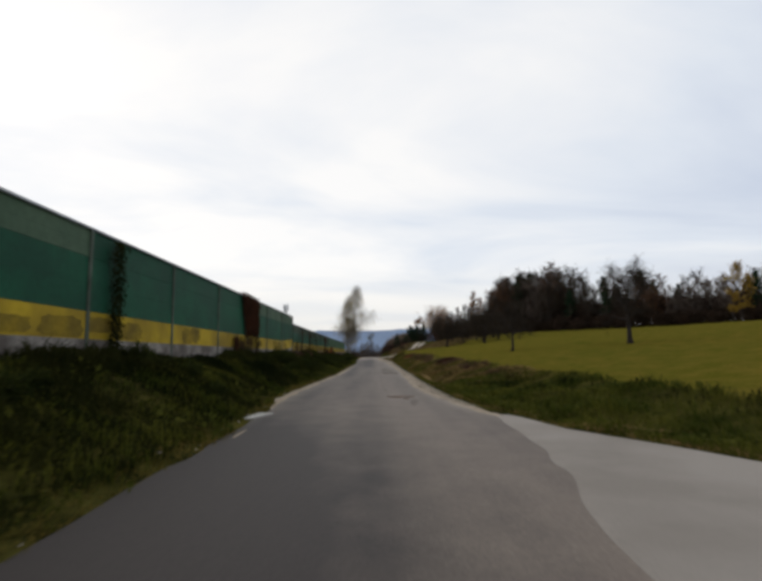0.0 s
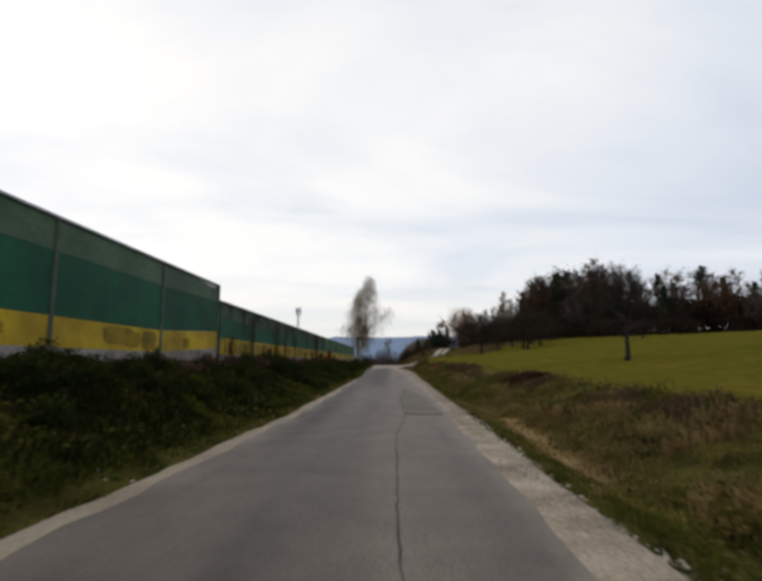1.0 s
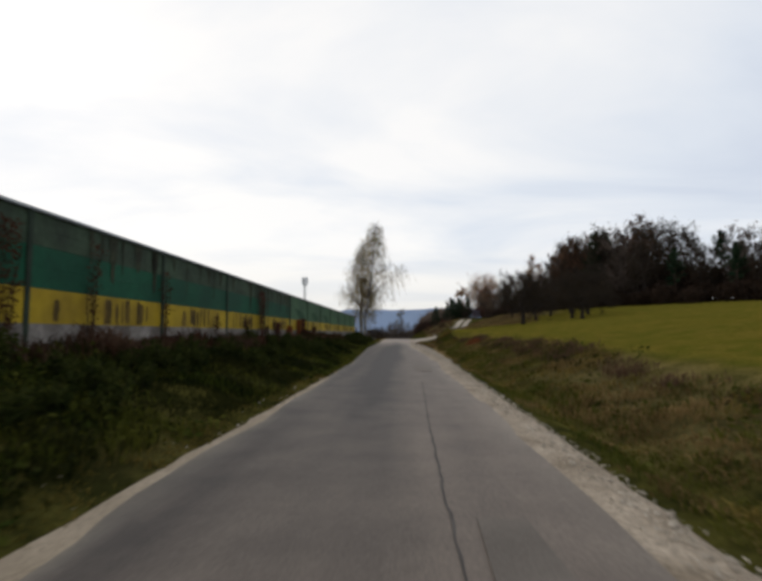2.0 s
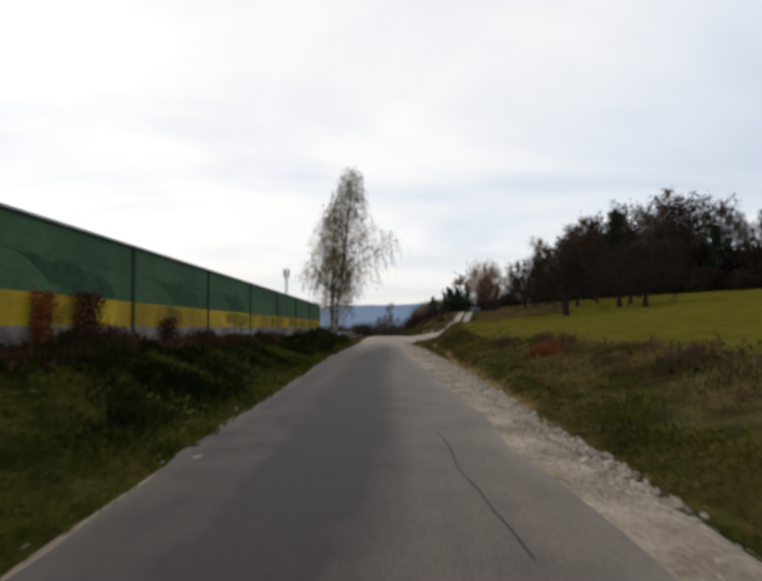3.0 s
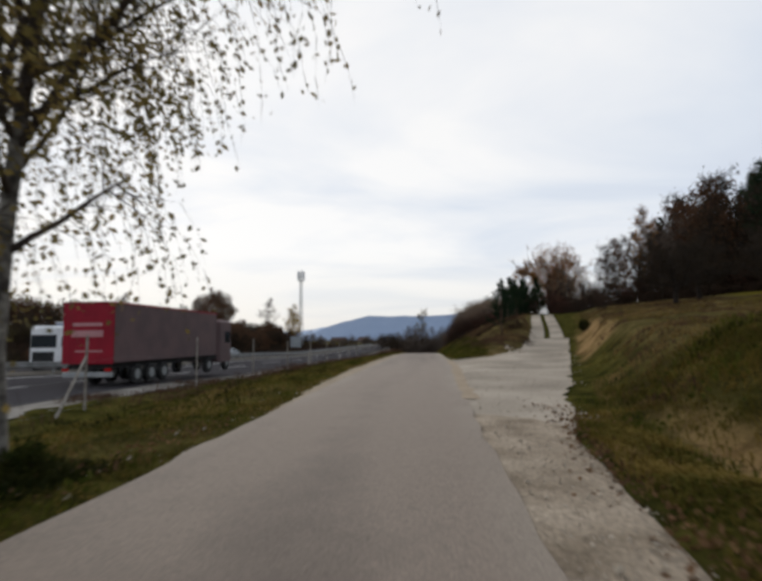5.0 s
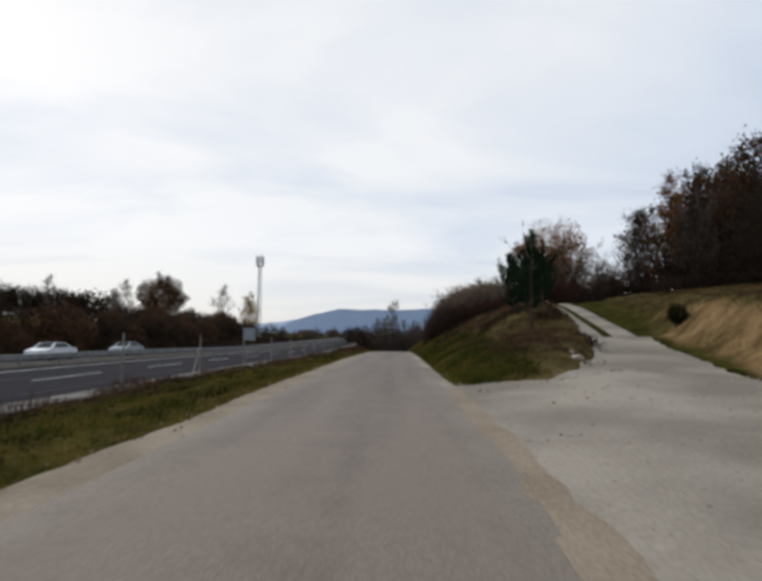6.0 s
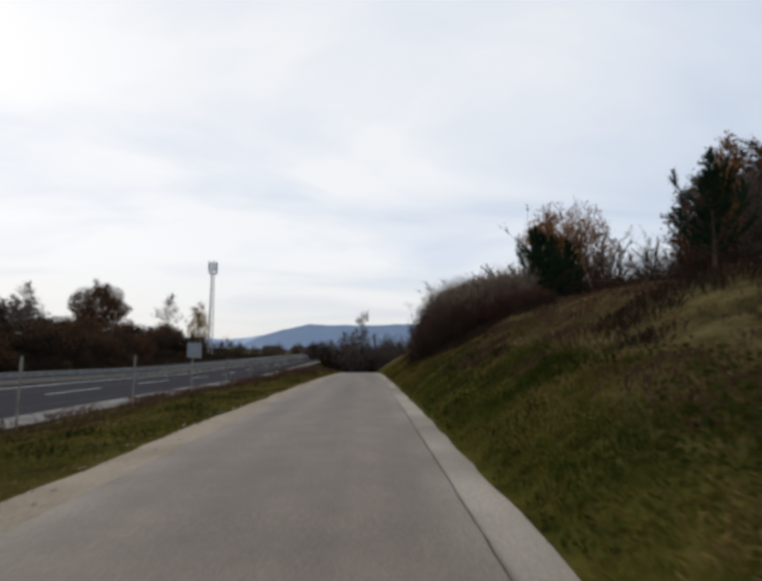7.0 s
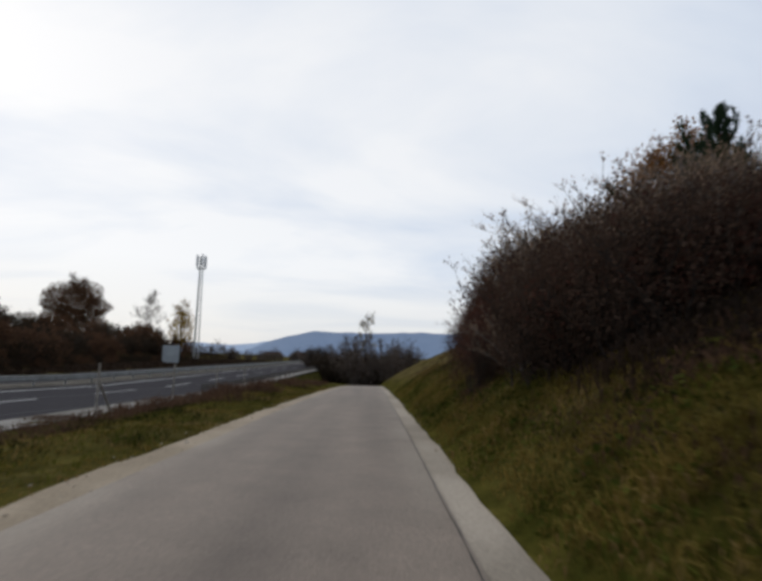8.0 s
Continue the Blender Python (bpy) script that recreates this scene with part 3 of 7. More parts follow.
def ease(x, a, b):
    t = np.clip((np.asarray(x, float) - a) / (b - a), 0, 1)
    return t * t * (3 - 2 * t)


# ---- the lie of the land ----


def road_z(y):
    """The lane is level, then bends down over a long crest."""
    y = np.asarray(y, float)
    z = -0.00025 * np.clip(y - 112, 0, 118) ** 2 - 0.059 * np.clip(y - 230, 0, None)
    return np.maximum(z, -9 + 0 * y) * 1.0


def lane_left(y):
    return np.interp(y, [-60, 16, 23, 32, 60, 71, 81, 104, 118, 138, 400], [-2.6, -2.75, -2.55, -2.14, -2.25, -2.65, -3.03, -3.03, -2.88, -2.76, -2.72])


def grass_left(y):
    return np.interp(y, [-60, 12, 16, 23, 32, 46, 60, 71, 81, 104, 112, 119, 139, 158, 400], [-2.62, -2.65, -3.25, -3.0, -2.56, -2.45, -2.28, -2.66, -2.98, -3.02, -3.4, -3.5, -3.42, -3.33, -3.3])


def lane_right(y):
    return np.interp(y, [-60, 2, 5, 11, 13, 16, 20, 31, 34.5, 38, 48, 60, 66, 70, 80, 98, 112, 117.5, 120, 127, 136, 160, 400], [1.8, 1.8, 2.3, 2.35, 1.95, 1.65, 1.42, 1.38, 1.54, 1.55, 1.50, 1.36, 1.32, 1.08, 0.70, 0.66, 0.95, 1.06, 1.2, 1.2, 1.0, 1.05, 1.1])


def grass_right(y):
    return np.interp(y, [-60, -12, 6, 9, 12, 15, 23, 60, 76, 82, 88, 90.5, 94, 98, 104], [20, 12, 4.7, 3.2, 2.6, 2.25, 2.08, 2.22, 2.16, 2.05, 2.02, 1.82, 1.68, 1.66, 2.3])


WALL_X = lambda y: np.interp(y, [-60, 37, 95, 400], [-6.2, -6.12, -5.55, -5.55])
FOOT_Z = lambda y: np.interp(y, [-60, 10, 60, 95], [1.26, 1.20, 0.95, 0.74])
TRACK_Z = lambda y: np.interp(y, [104, 118, 128, 136, 147, 156, 165, 175, 200], [0, 0.05, 0.35, 1.0, 2.5, 3.9, 5.0, 5.9, 7.0])
TRACK_X = lambda y: np.interp(y, [104, 112, 122, 136, 142, 147, 156, 165, 175, 200], [1.5, 2.4, 4.8, 9.3, 10.75, 11.85, 13.6, 15.5, 18.0, 26.0])
APRON_EDGE = lambda y: 2.3 + (y - 104) * 0.27
MOTOR_Z = lambda y: -1.0 - 0.00016 * np.clip(np.asarray(y, float) - 112, 0, 85) ** 2 + 0.42 * (1 - ease(y, 116, 136))
MOTOR_AT = lambda x, y: MOTOR_Z(y) - 0.24 + 0.035 * np.clip(-np.asarray(x, float) - 14.2, 0, 13.0)
MOUND_LEFT = lambda y: np.interp(y, [126.8, 127.4, 128.4, 131.2, 134.4, 140, 147, 156, 165, 175, 200], [1.2, 2.6, 4.1, 5.9, 7.7, 9.0, 10.0, 11.5, 13.6, 16.3, 24])


def meadow_z(x, y):
    return -0.43 + 0.0117 * np.clip(y, -60, 260) + 8 * np.tanh(x / 80) + 0.03 * np.clip(y - 120, 0, 70) * ease(x, 4, 14)


def ground_z(x, y):
    x, y = np.broadcast_arrays(np.asarray(x, float), np.asarray(y, float))
    rz = road_z(y)
    # right side, up to the junction: ditch, bank, meadow
    m = meadow_z(x, y)
    e = np.where(y < 104, grass_right(y), APRON_EDGE(y))
    u = x - e
    wide = np.interp(y, [0, 15, 60, 100, 106, 118, 142, 152, 160], [3.2, 4.2, 4.8, 5.4, 3.1, 3.0, 3.0, 4.5, 6.0])
    rise_from = 1.0 - 0.5 * ease(y, 103, 107)
    ditch = np.interp(y, [0, 14, 25, 98, 108], [0.0, 0.05, 0.24, 0.28, 0.0])
    base = np.where(y < 104, rz, rz + TRACK_Z(y))
    bank = base - ditch * np.exp(-(((u - ditch_line(y)) / 0.45) ** 2)) + (np.maximum(m - base, 0.25)) * ease(u, rise_from, wide) ** 0.85
    right = np.where(u < 0, base - 0.10, bank)
    # apron of the track
    blend = ease(x, lane_right(y), np.maximum(TRACK_X(y) - 1.0, lane_right(y) + 0.6))
    apron = rz - 0.09 + TRACK_Z(y) * blend
    right = np.where((y > 100) & (u < 0) & (x > 0), apron, right)
    # grassy mound between lane and track
    cap = TRACK_Z(y) + 0.25 + 0.25 * vnoise(x, y, 4, 5) + 0.9 * ease(y, 138, 145) * (1 - ease(y, 160, 172))
    rise = 0.05 * ease(x, 1.4, 1.7) + 0.60 * np.clip(x - 1.6, 0, None) * ease(y, 127.4, 132.7)
    hm = rz - 0.05 + cap * (1 - np.exp(-rise / cap * 1.25)) * 1.1
    hm = hm + 0.3 * np.exp(-(((x - 7.6) / 1.9) ** 2)) * ease(y, 138, 144) * (1 - ease(y, 155, 163))
    inside = ease(MOUND_LEFT(y) - x, -0.5, 0.7) * ease(y + 0.5 * (vnoise(x, y, 0.8, 27) - 0.5), 127.7, 128.4)
    right = right * (1 - inside) + np.maximum(hm, rz - 0.05) * inside
    # left side, along the barrier
    s = ease(-x, -grass_left(y) - 0.1, 6.0) ** 0.9
    wall = rz - 0.05 + (FOOT_Z(y) + 0.05) * s
    wall = np.where(x < -7.0, rz - 0.05 + (FOOT_Z(y) + 1.0) * (1 - ease(-x, 7.0, 12.0)) - 0.95, wall)
    # beyond its end: verge falling to the fence and the motorway
    mz = MOTOR_AT(x, y)
    side = rz - 0.05 - 0.78 * ease(-x, 3.6, 10.6)
    side = side + 0.55 * ease(y, 168, 184) * np.exp(-(((x + 6.6) / 1.9) ** 2))
    verge = side + (mz - 0.03 - side) * ease(-x, 9.5, 12.6)
    verge = np.where(x < -25, mz - 0.03, verge)
    k = np.maximum(ease(y, 94, 103), ease(-x, 23.5, 25.5))
    left = wall * (1 - k) + verge * k
    xb = 36.8 + 13 * ease(y, 190, 262)
    bankl = (1 - 0.8 * ease(y, 285, 345)) * np.interp(-x - xb + 36.8, [36, 44, 60, 110, 200], [-1.1, 0.6, 2.4, 6.5, 9.0])
    left = np.where(x < -36, left + (bankl - left) * ease(-x, xb, xb + 7.2), left)
    z = np.where(x < grass_left(y) + 0.08, left, np.where(x > lane_right(y), right, rz - 0.06))
    off = np.clip(np.minimum(x - np.where(y < 104, grass_right(y), lane_right(y) + 0.4 + 0.5 * (y > 131)), 3), 0, 1) + np.clip(grass_left(y) - x, 0, 1)
    plain = ((x < -12.5) & (x > -36)) | ((u < 0) & (x > 0) & (y > 100) & (inside < 0.2))
    z = z + np.where(plain, 0, off) * (0.26 * (vnoise(x, y, 2.3, 1) - 0.5) + 0.17 * (vnoise(x, y, 0.9, 2) - 0.5) * np.where((x > 8) & (y < 120), 0.3, 1.0))
    # the far land levels out into a wide valley
    far = ease(np.hypot(x, y - 80), 360, 620)
    return z * (1 - far) + (-9 + 3 * vnoise(x, y, 300, 4)) * far


def ditch_line(y):
    """Where the bottom of the ditch lies, out from the edge of the shoulder."""
    return np.interp(y, [20, 56, 66, 76, 81, 88, 92, 95, 100, 104], [0.85, 0.75, 0.35, 0.4, 0.55, 1.1, 1.25, 1.45, 1.65, 1.6])


def ground_cover(x, y):
    """Shares of dry grass, bare earth and meadow."""
    x, y = np.broadcast_arrays(np.asarray(x, float), np.asarray(y, float))
    n1, n2 = vnoise(x, y, 1.6, 11), vnoise(x, y, 5.0, 12)
    e = np.where(y < 104, grass_right(y), APRON_EDGE(y))
    u = x - e
    meadow = ease(u + 1.4 * (n2 - 0.5) + 0.8 * ease(y, 20, 32) + 0.5 * ease(y, 64, 82) - 0.9 * ease(y, 89, 97) - 7.0 * ease(y, 110, 119) - 7.0 * ease(y, 132, 146), 4.0, 5.0) * (x > 0)
    dry = ease(u, 0.9, 1.9) * (1 - ease(u, 3.6, 4.8)) * (0.15 + 0.6 * ease(n2 + 0.5 * n1, 0.5, 1.0)) * (x > 0)
    dry = dry * ease(y, 15, 30) * (1 - 0.65 * ease(y, 74, 82))
    dry = np.maximum(dry, (0.62 + 0.38 * n2) * ease(y, 104, 110) * ease(u, 1.4, 2.6) * (1 - ease(u, 3.6 + 6.4 * ease(y, 110, 119) + 6 * ease(y, 132, 146), 5 + 9 * ease(y, 110, 119) + 8 * ease(y, 132, 146))) * (x > 0))
    mound = (x > 1.3) & (x < MOUND_LEFT(y) + 0.6) & (y > 127.1)
    high = ease(x + 1.2 * (n1 - 0.5) + 0.7 * ease(y, 146, 154), 2.4, 4.4)
    dry = np.where(mound, high * (0.75 + 0.25 * n2), dry)
    meadow = np.where(mound, 0.25 * (1 - high), meadow)
    earth = ease(n1, 0.45, 0.7) * np.exp(-(((u - 1.0) / 0.4) ** 2)) * ((y > 20) & (y < 103)) * 0.15
    strip_y = ease(y, 63, 70) * (1 - ease(y, 101, 106)) + ease(y, 25, 26.5) * (1 - ease(y, 34, 37))
    earth = np.maximum(earth, np.exp(-(((u - ditch_line(y)) / np.interp(y, [70, 84, 98], [0.25, 0.30, 0.32])) ** 4)) * strip_y * (0.8 + 0.2 * n1))
    earth = np.maximum(earth, (0.55 + 0.45 * ease(n1 + 0.3 * n2, 0.3, 0.6)) * ease(u + 0.5 * (n1 - 0.5), 0.4, 0.9) * (1 - ease(u + 0.8 * (n1 - 0.5), 2.1, 2.8)) * ease(y, 119, 125) * (1 - ease(y + 5 * (n1 - 0.5), 138, 144)))
    earth = np.where(mound, 0.3 * (1 - ease(y - 127.6 - 0.28 * (x - 1.4), 0.3, 1.4)), earth)
    left_dry = (x < 0) * (0.25 * ease(n1, 0.5, 0.8) + 0.25 * ease(y, 96, 108) * ease(n2, 0.35, 0.8))
    dry = np.where(x < 0, left_dry, dry)
    meadow = np.where(x < 0, 0.15 * ease(y, 100, 112) * (1 - ease(-x, 6, 9)), meadow)
    far = ease(np.hypot(x, y - 80), 230, 420)
    dry = dry * (1 - far) + 0.35 * far * n2
    meadow = np.where(x > -34, meadow, 0.0)
    dry = np.where((x < -34), 0.75 - 0.35 * n2, dry)
    return np.clip(np.stack([dry, np.where(x > 0, earth, 0), meadow, np.ones_like(dry)], -1), 0, 1)


def sheet(name, xs, ys, zf, mat, cover=None, kind="structure", label="", category="", parent=None, smooth=True):
    """A height field over a grid of xs and ys (xs may depend on y)."""
    X = np.stack([xs(y) for y in ys]) if callable(xs) else np.tile(xs, (len(ys), 1))
    Y = np.tile(np.asarray(ys)[:, None], (1, X.shape[1]))
    Z = zf(X, Y)
    r, c = X.shape
    idx = np.arange(r * c).reshape(r, c)
    q = np.stack([idx[:-1, :-1], idx[:-1, 1:], idx[1:, 1:], idx[1:, :-1]], -1).reshape(-1, 4)
    g = Geo().add(np.stack([X, Y, Z], -1).reshape(-1, 3), q)
    ob = part(name, g, mat, parent, smooth=smooth)
    if cover is not None:
        at = ob.data.color_attributes.new("cover", "FLOAT_COLOR", "POINT")
        at.data.foreach_set("color", cover(X, Y).reshape(-1).astype(np.float32))
    if parent is None:
        tagged(ob, label, category, "", kind)
    return ob


def grown(lo, hi, first, factor, limit):
    out, s = [hi], first
    while out[-1] < lo:
        out.append(out[-1] + s)
        s = min(s * factor, limit)
    return out


GX = np.concatenate([-np.array(grown(2600, 14.5, 0.6, 1.12, 120))[::-1], np.arange(-14, 14, 0.3), np.array(grown(2600, 14, 0.45, 1.09, 120))])
GY = np.concatenate([-np.array(grown(150, 8, 1.0, 1.25, 30))[::-1], np.arange(-7, 215, 0.55), np.array(grown(2700, 215, 0.8, 1.1, 120))])
sheet("ground", GX, GY, ground_z, GROUND, ground_cover, label="autumn grassland with green meadow, dry banks and bare earth", category="ground")


# ---- lane, shoulders, track ----


def lane_xs(y):
    w = lambda s: (1 - 0.85 * ease(y, 98, 110)) * 0.16 * (vnoise(y, 0, 0.9, s) - 0.5) + (1 - 0.85 * ease(y, 98, 110)) * 0.16 * (vnoise(y, 0, 4.0, s + 1) - 0.5)
    return np.linspace(lane_left(y) + w(31), lane_right(y) + w(41), 18)


def lane_z(x, y):
    mid = (lane_left(y) + lane_right(y)) / 2
    return road_z(y) + 0.012 - 0.010 * ((x - mid) / 2) ** 2 + 0.008 * (vnoise(x, y, 3, 7) - 0.5)


def lane_cover(x, y):
    mid = (lane_left(y) + lane_right(y)) / 2
    track = np.exp(-(((np.abs(x - mid) - 0.85) / 0.38) ** 2))
    # paler by stretches, darker towards the left and in a band left of centre
    pale = np.interp(y, [0, 6, 12, 25, 60, 78, 86, 95, 108, 119, 128, 134], [0.36, 0.36, 0.30, 0.26, 0.24, 0.34, 0.54, 1.0, 1.0, 0.95, 0.75, 0.6]) - 0.45 * (1 - ease(x, -1.7, 0.9)) * (1 - ease(y, 88, 106)) * (0.6 + 0.4 * ease(y, 38, 55)) - 0.22 * (1 - ease(x, -2.2, -0.2)) * ease(y, 24, 32) * (1 - ease(y, 40, 50)) - 0.62 * np.exp(-(((x + 0.7 + 0.25 * (vnoise(x, y, 6, 13) - 0.5)) / 0.62) ** 2)) * (0.7 + 0.6 * vnoise(x, y, 5, 14)) * (1 - ease(y, 92, 106)) * ease(y, 40, 55) + 0.10 * track - 1.2 * (1 - ease(x, -2.2, 1.2)) * (1 - ease(y, 4, 13))
    edge = np.minimum(x - lane_left(y), lane_right(y) - x)
    dust = (0.5 + 0.25 * ease(y, 100, 110)) * (1 - ease(edge, 0.0, 0.35 + 0.3 * ease(y, 100, 110))) * vnoise(x, y, 0.9, 9) * ease(y, 9, 13)
    return np.stack([np.clip(pale, -0.8, 1), np.clip(dust, 0, 1), 0 * x, 0 * x + 1], -1)


LY = np.concatenate([np.arange(-30, 230, 0.5), np.arange(230, 420, 5.0)])
sheet("road", lane_xs, LY, lane_z, ASPHALT, lane_cover, label="narrow worn grey asphalt lane with patched surface", category="road")


def strip(name, x0, x1, ys, lift, mat, label, category, n=9, rough=0.05, seed=3):
    """A loose shoulder: a strip whose height wanders, so that grass eats into its edge."""
    xs = lambda y: np.linspace(x0(y), x1(y), n)

    def zf(x, y):
        return road_z(y) + lift(x, y) + rough * (vnoise(x, y, 0.5, seed) - 0.5) + rough * (vnoise(x, y, 1.7, seed + 1) - 0.5)

    return sheet(name, xs, ys, zf, mat, label=label, category=category)


strip("left_shoulder", lambda y: grass_left(y) - 0.12, lambda y: lane_left(y) + 0.25, np.arange(-30, 225, 0.4),
      lambda x, y: -0.014 - 0.05 * ease(grass_left(y) - x, -0.12, 0.12), DUST, "sandy shoulder strip beside the lane", "road shoulder", 8, 0.025, 3)
strip("right_shoulder", lambda y: lane_right(y) - 0.25, lambda y: grass_right(y) + 0.3, np.arange(9.5, 108.2, 0.3),
      lambda x, y: -0.022 - 0.10 * ease(y, 104, 108) - 0.34 * ease(x - grass_right(y), -0.15, 0.3), GRAVEL, "pale limestone gravel shoulder beside the lane", "road shoulder", 13, 0.032, 5)
strip("right_shoulder_2", lambda y: lane_right(y) - 0.25, lambda y: lane_right(y) + 0.62, np.arange(126.9, 225, 0.4),
      lambda x, y: -0.012 - 0.05 * ease(x - lane_right(y), 0.4, 0.62), APRON, "sandy shoulder strip beside the lane", "road shoulder", 8, 0.02, 6)


def apron_z(x, y):
    z = road_z(y) + TRACK_Z(y) * ease(x, lane_right(y), np.maximum(TRACK_X(y) - 1.0, lane_right(y) + 0.6))
    rut = np.exp(-(((x - TRACK_X(y) + 0.8) / 0.35) ** 2)) + np.exp(-(((x - TRACK_X(y) - 0.8) / 0.35) ** 2))
    z = z - 0.09 * (1 - ease(y + 2.5 * (vnoise(x, y, 1.3, 61) - 0.5), 101.5, 106))
    return z - 0.008 - 0.04 * rut * ease(y, 128, 140) - 0.006 + ease(x - lane_right(y), 0.0, 0.9) * (0.03 * (vnoise(x, y, 0.6, 8) - 0.5) + 0.04 * (vnoise(x, y, 2.4, 9) - 0.5))


sheet("gravel_apron", lambda y: np.linspace(lane_right(y) - 0.25 + 1.4 * ease(y, 127.5, 129.7), np.maximum(APRON_EDGE(y) + 0.1, lane_right(y) + 0.3), 30), np.arange(100.5, 139, 0.4), apron_z, APRON,
      label="pale gravel apron where a farm track leaves the lane", category="gravel track")
for s, nm in ((-1, "left"), (1, "right")):
    sheet("track_rut_" + nm, lambda y: TRACK_X(y) + s * 0.82 + np.linspace(-0.66, 0.66, 7), np.arange(129, 165, 0.5), lambda x, y: ground_z(x, y) + 0.05 - 0.08 * (np.abs(x - TRACK_X(y) - s * 0.82) > 0.62), APRON,
          label="pale gravel wheel rut of the farm track climbing the hill", category="gravel track")

strip("right_shoulder_3", lambda y: lane_right(y) - 0.06, lambda y: lane_right(y) + 0.42 + 0.12 * (vnoise(y, 0, 1.4, 63) - 0.5), np.arange(107, 127.7, 0.4),
      lambda x, y: 0.004 - 0.012 * ease(x - lane_right(y), 0.25, 0.45), SOIL, "sandy strip between the lane and the gravel apron", "road shoulder", 6, 0.02, 16)

def drive_left(y):
    return np.interp(y, [-12, 3.2, 4.6, 6, 8, 10.8, 11.8], [1.0, 1.22, 1.5, 1.9, 2.05, 2.2, 2.6]) + 0.22 * (vnoise(y, 1, 0.8, 6) - 0.5)


# pale driveway mouth at the start of the lane
sheet("driveway", lambda y: np.linspace(drive_left(y), grass_right(y) + 0.25, 16),
      np.arange(-12, 12.0, 0.3), lambda x, y: road_z(y) + 0.018 - 0.045 * (1 - ease(x - drive_left(y), 0, 0.3)) - 0.04 * ease(y, 10.5, 12) + 0.01 * (vnoise(x, y, 2, 6) - 0.5) - 0.09 * ease(x - grass_right(y), -0.1, 0.25), DRIVE, label="pale worn driveway mouth joining the lane", category="driveway")


def flat_shape(name, outline, z, mat, label, category, parent=None, thick=0.006):
    """A thin flat piece laid on the lane, from its outline in plan."""
    o = np.asarray(outline, float)
    n = len(o)
    zz = road_z(o[:, 1]) + z
    v = np.vstack([np.column_stack([o, zz]), np.column_stack([o, zz - thick - 0.02])])
    g = Geo().add(v, [(i, (i + 1) % n, n + (i + 1) % n, n + i) for i in range(n)])
    c = np.append(o.mean(0), zz.mean())
    g.add(np.vstack([np.column_stack([o, zz]), c]), None, [(i, (i + 1) % n, n) for i in range(n)])
    return tagged(part(name, g, mat, parent), label, category, "", "structure")


def blob(cx, cy, rx, ry, seed, n=48, rough=0.3):
    """A rounded, uneven outline."""
    r = random.Random(seed)
    waves = [(k, rough / k * r.uniform(0.5, 1.1), r.uniform(0, 6.28)) for k in (2, 3, 4, 6, 9)]
    ring = []
    for i in range(n):
        a = i * 2 * math.pi / n
        k = 1 + sum(h * math.sin(m * a + ph) for m, h, ph in waves)
        ring.append((cx + rx * k * math.cos(a), cy + ry * k * math.sin(a)))
    return ring


flat_shape("drain_slab", [(-4.3, 10.4), (-2.75, 10.9), (-2.45, 11.7), (-2.9, 11.9), (-4.2, 11.5)], 0.03, PALE_CONC, "pale concrete slab edge in the grass beside the lane", "concrete slab")
flat_shape("road_patch", blob(0.60, 15.6, 0.36, 0.21, 4, 48, 0.5), 0.021, PUDDLE, "brown muddy pothole in the grey asphalt", "pothole")
flat_shape("road_patch", blob(0.75, 14.95, 0.09, 0.07, 5, 32, 0.4), 0.021, PUDDLE, "brown muddy pothole in the grey asphalt", "pothole")
for i, (x, y, rx, ry) in enumerate(((0.93, 14.25, 0.12, 0.40), (0.85, 13.4, 0.05, 0.25))):
    flat_shape("road_stain", blob(x, y, rx, ry, 40 + i, 48, 0.55), 0.0150, STAIN, "faint brown dirt stain on the grey asphalt", "road stain")
flat_shape("repair_patch", [(0.42, 31.9), (1.35, 31.85), (1.3, 36), (0.9, 42), (0.55, 42), (0.35, 36.2)], 0.024, PATCH, "smooth grey repair strip in the asphalt", "road patch")
flat_shape("repair_patch", [(0.45, 55.6), (0.7, 55.4), (0.95, 55.5), (1.02, 56.7), (1.0, 57.9), (0.7, 58.2), (0.42, 58.1), (0.40, 56.9)], 0.019, PATCH, "smooth grey repair strip in the asphalt", "road patch")


def crack(points, width, seed, wander=0.014):
    r = random.Random(seed)
    g = Geo()
    pts = []
    for (xa, ya), (xb, yb) in zip(points[:-1], points[1:]):
        k = max(2, int(math.hypot(xb - xa, yb - ya) / 0.22))
        for i in range(k):
            f = i / k
            pts.append((xa + (xb - xa) * f + r.uniform(-wander, wander), ya + (yb - ya) * f + r.uniform(-wander, wander)))
    pts.append(points[-1])
    p = np.array(pts)
    w = np.array([width * r.uniform(0.5, 1.3) for _ in pts])
    z = lane_z(p[:, 0], p[:, 1]) + 0.006
    run = np.gradient(p, axis=0)
    side = np.column_stack([run[:, 1], -run[:, 0]]) / (np.hypot(run[:, 0], run[:, 1])[:, None] + 1e-6) * w[:, None]
    left, rightv = np.column_stack([p - side, z]), np.column_stack([p + side, z])
    n = len(p)
    g.add(np.vstack([left, rightv]), [(i, n + i, n + i + 1, i + 1) for i in range(n - 1)])
    return tagged(part("tar_seam", g, CRACK), "dark cracked seam along the asphalt lane", "road crack", "", "structure")


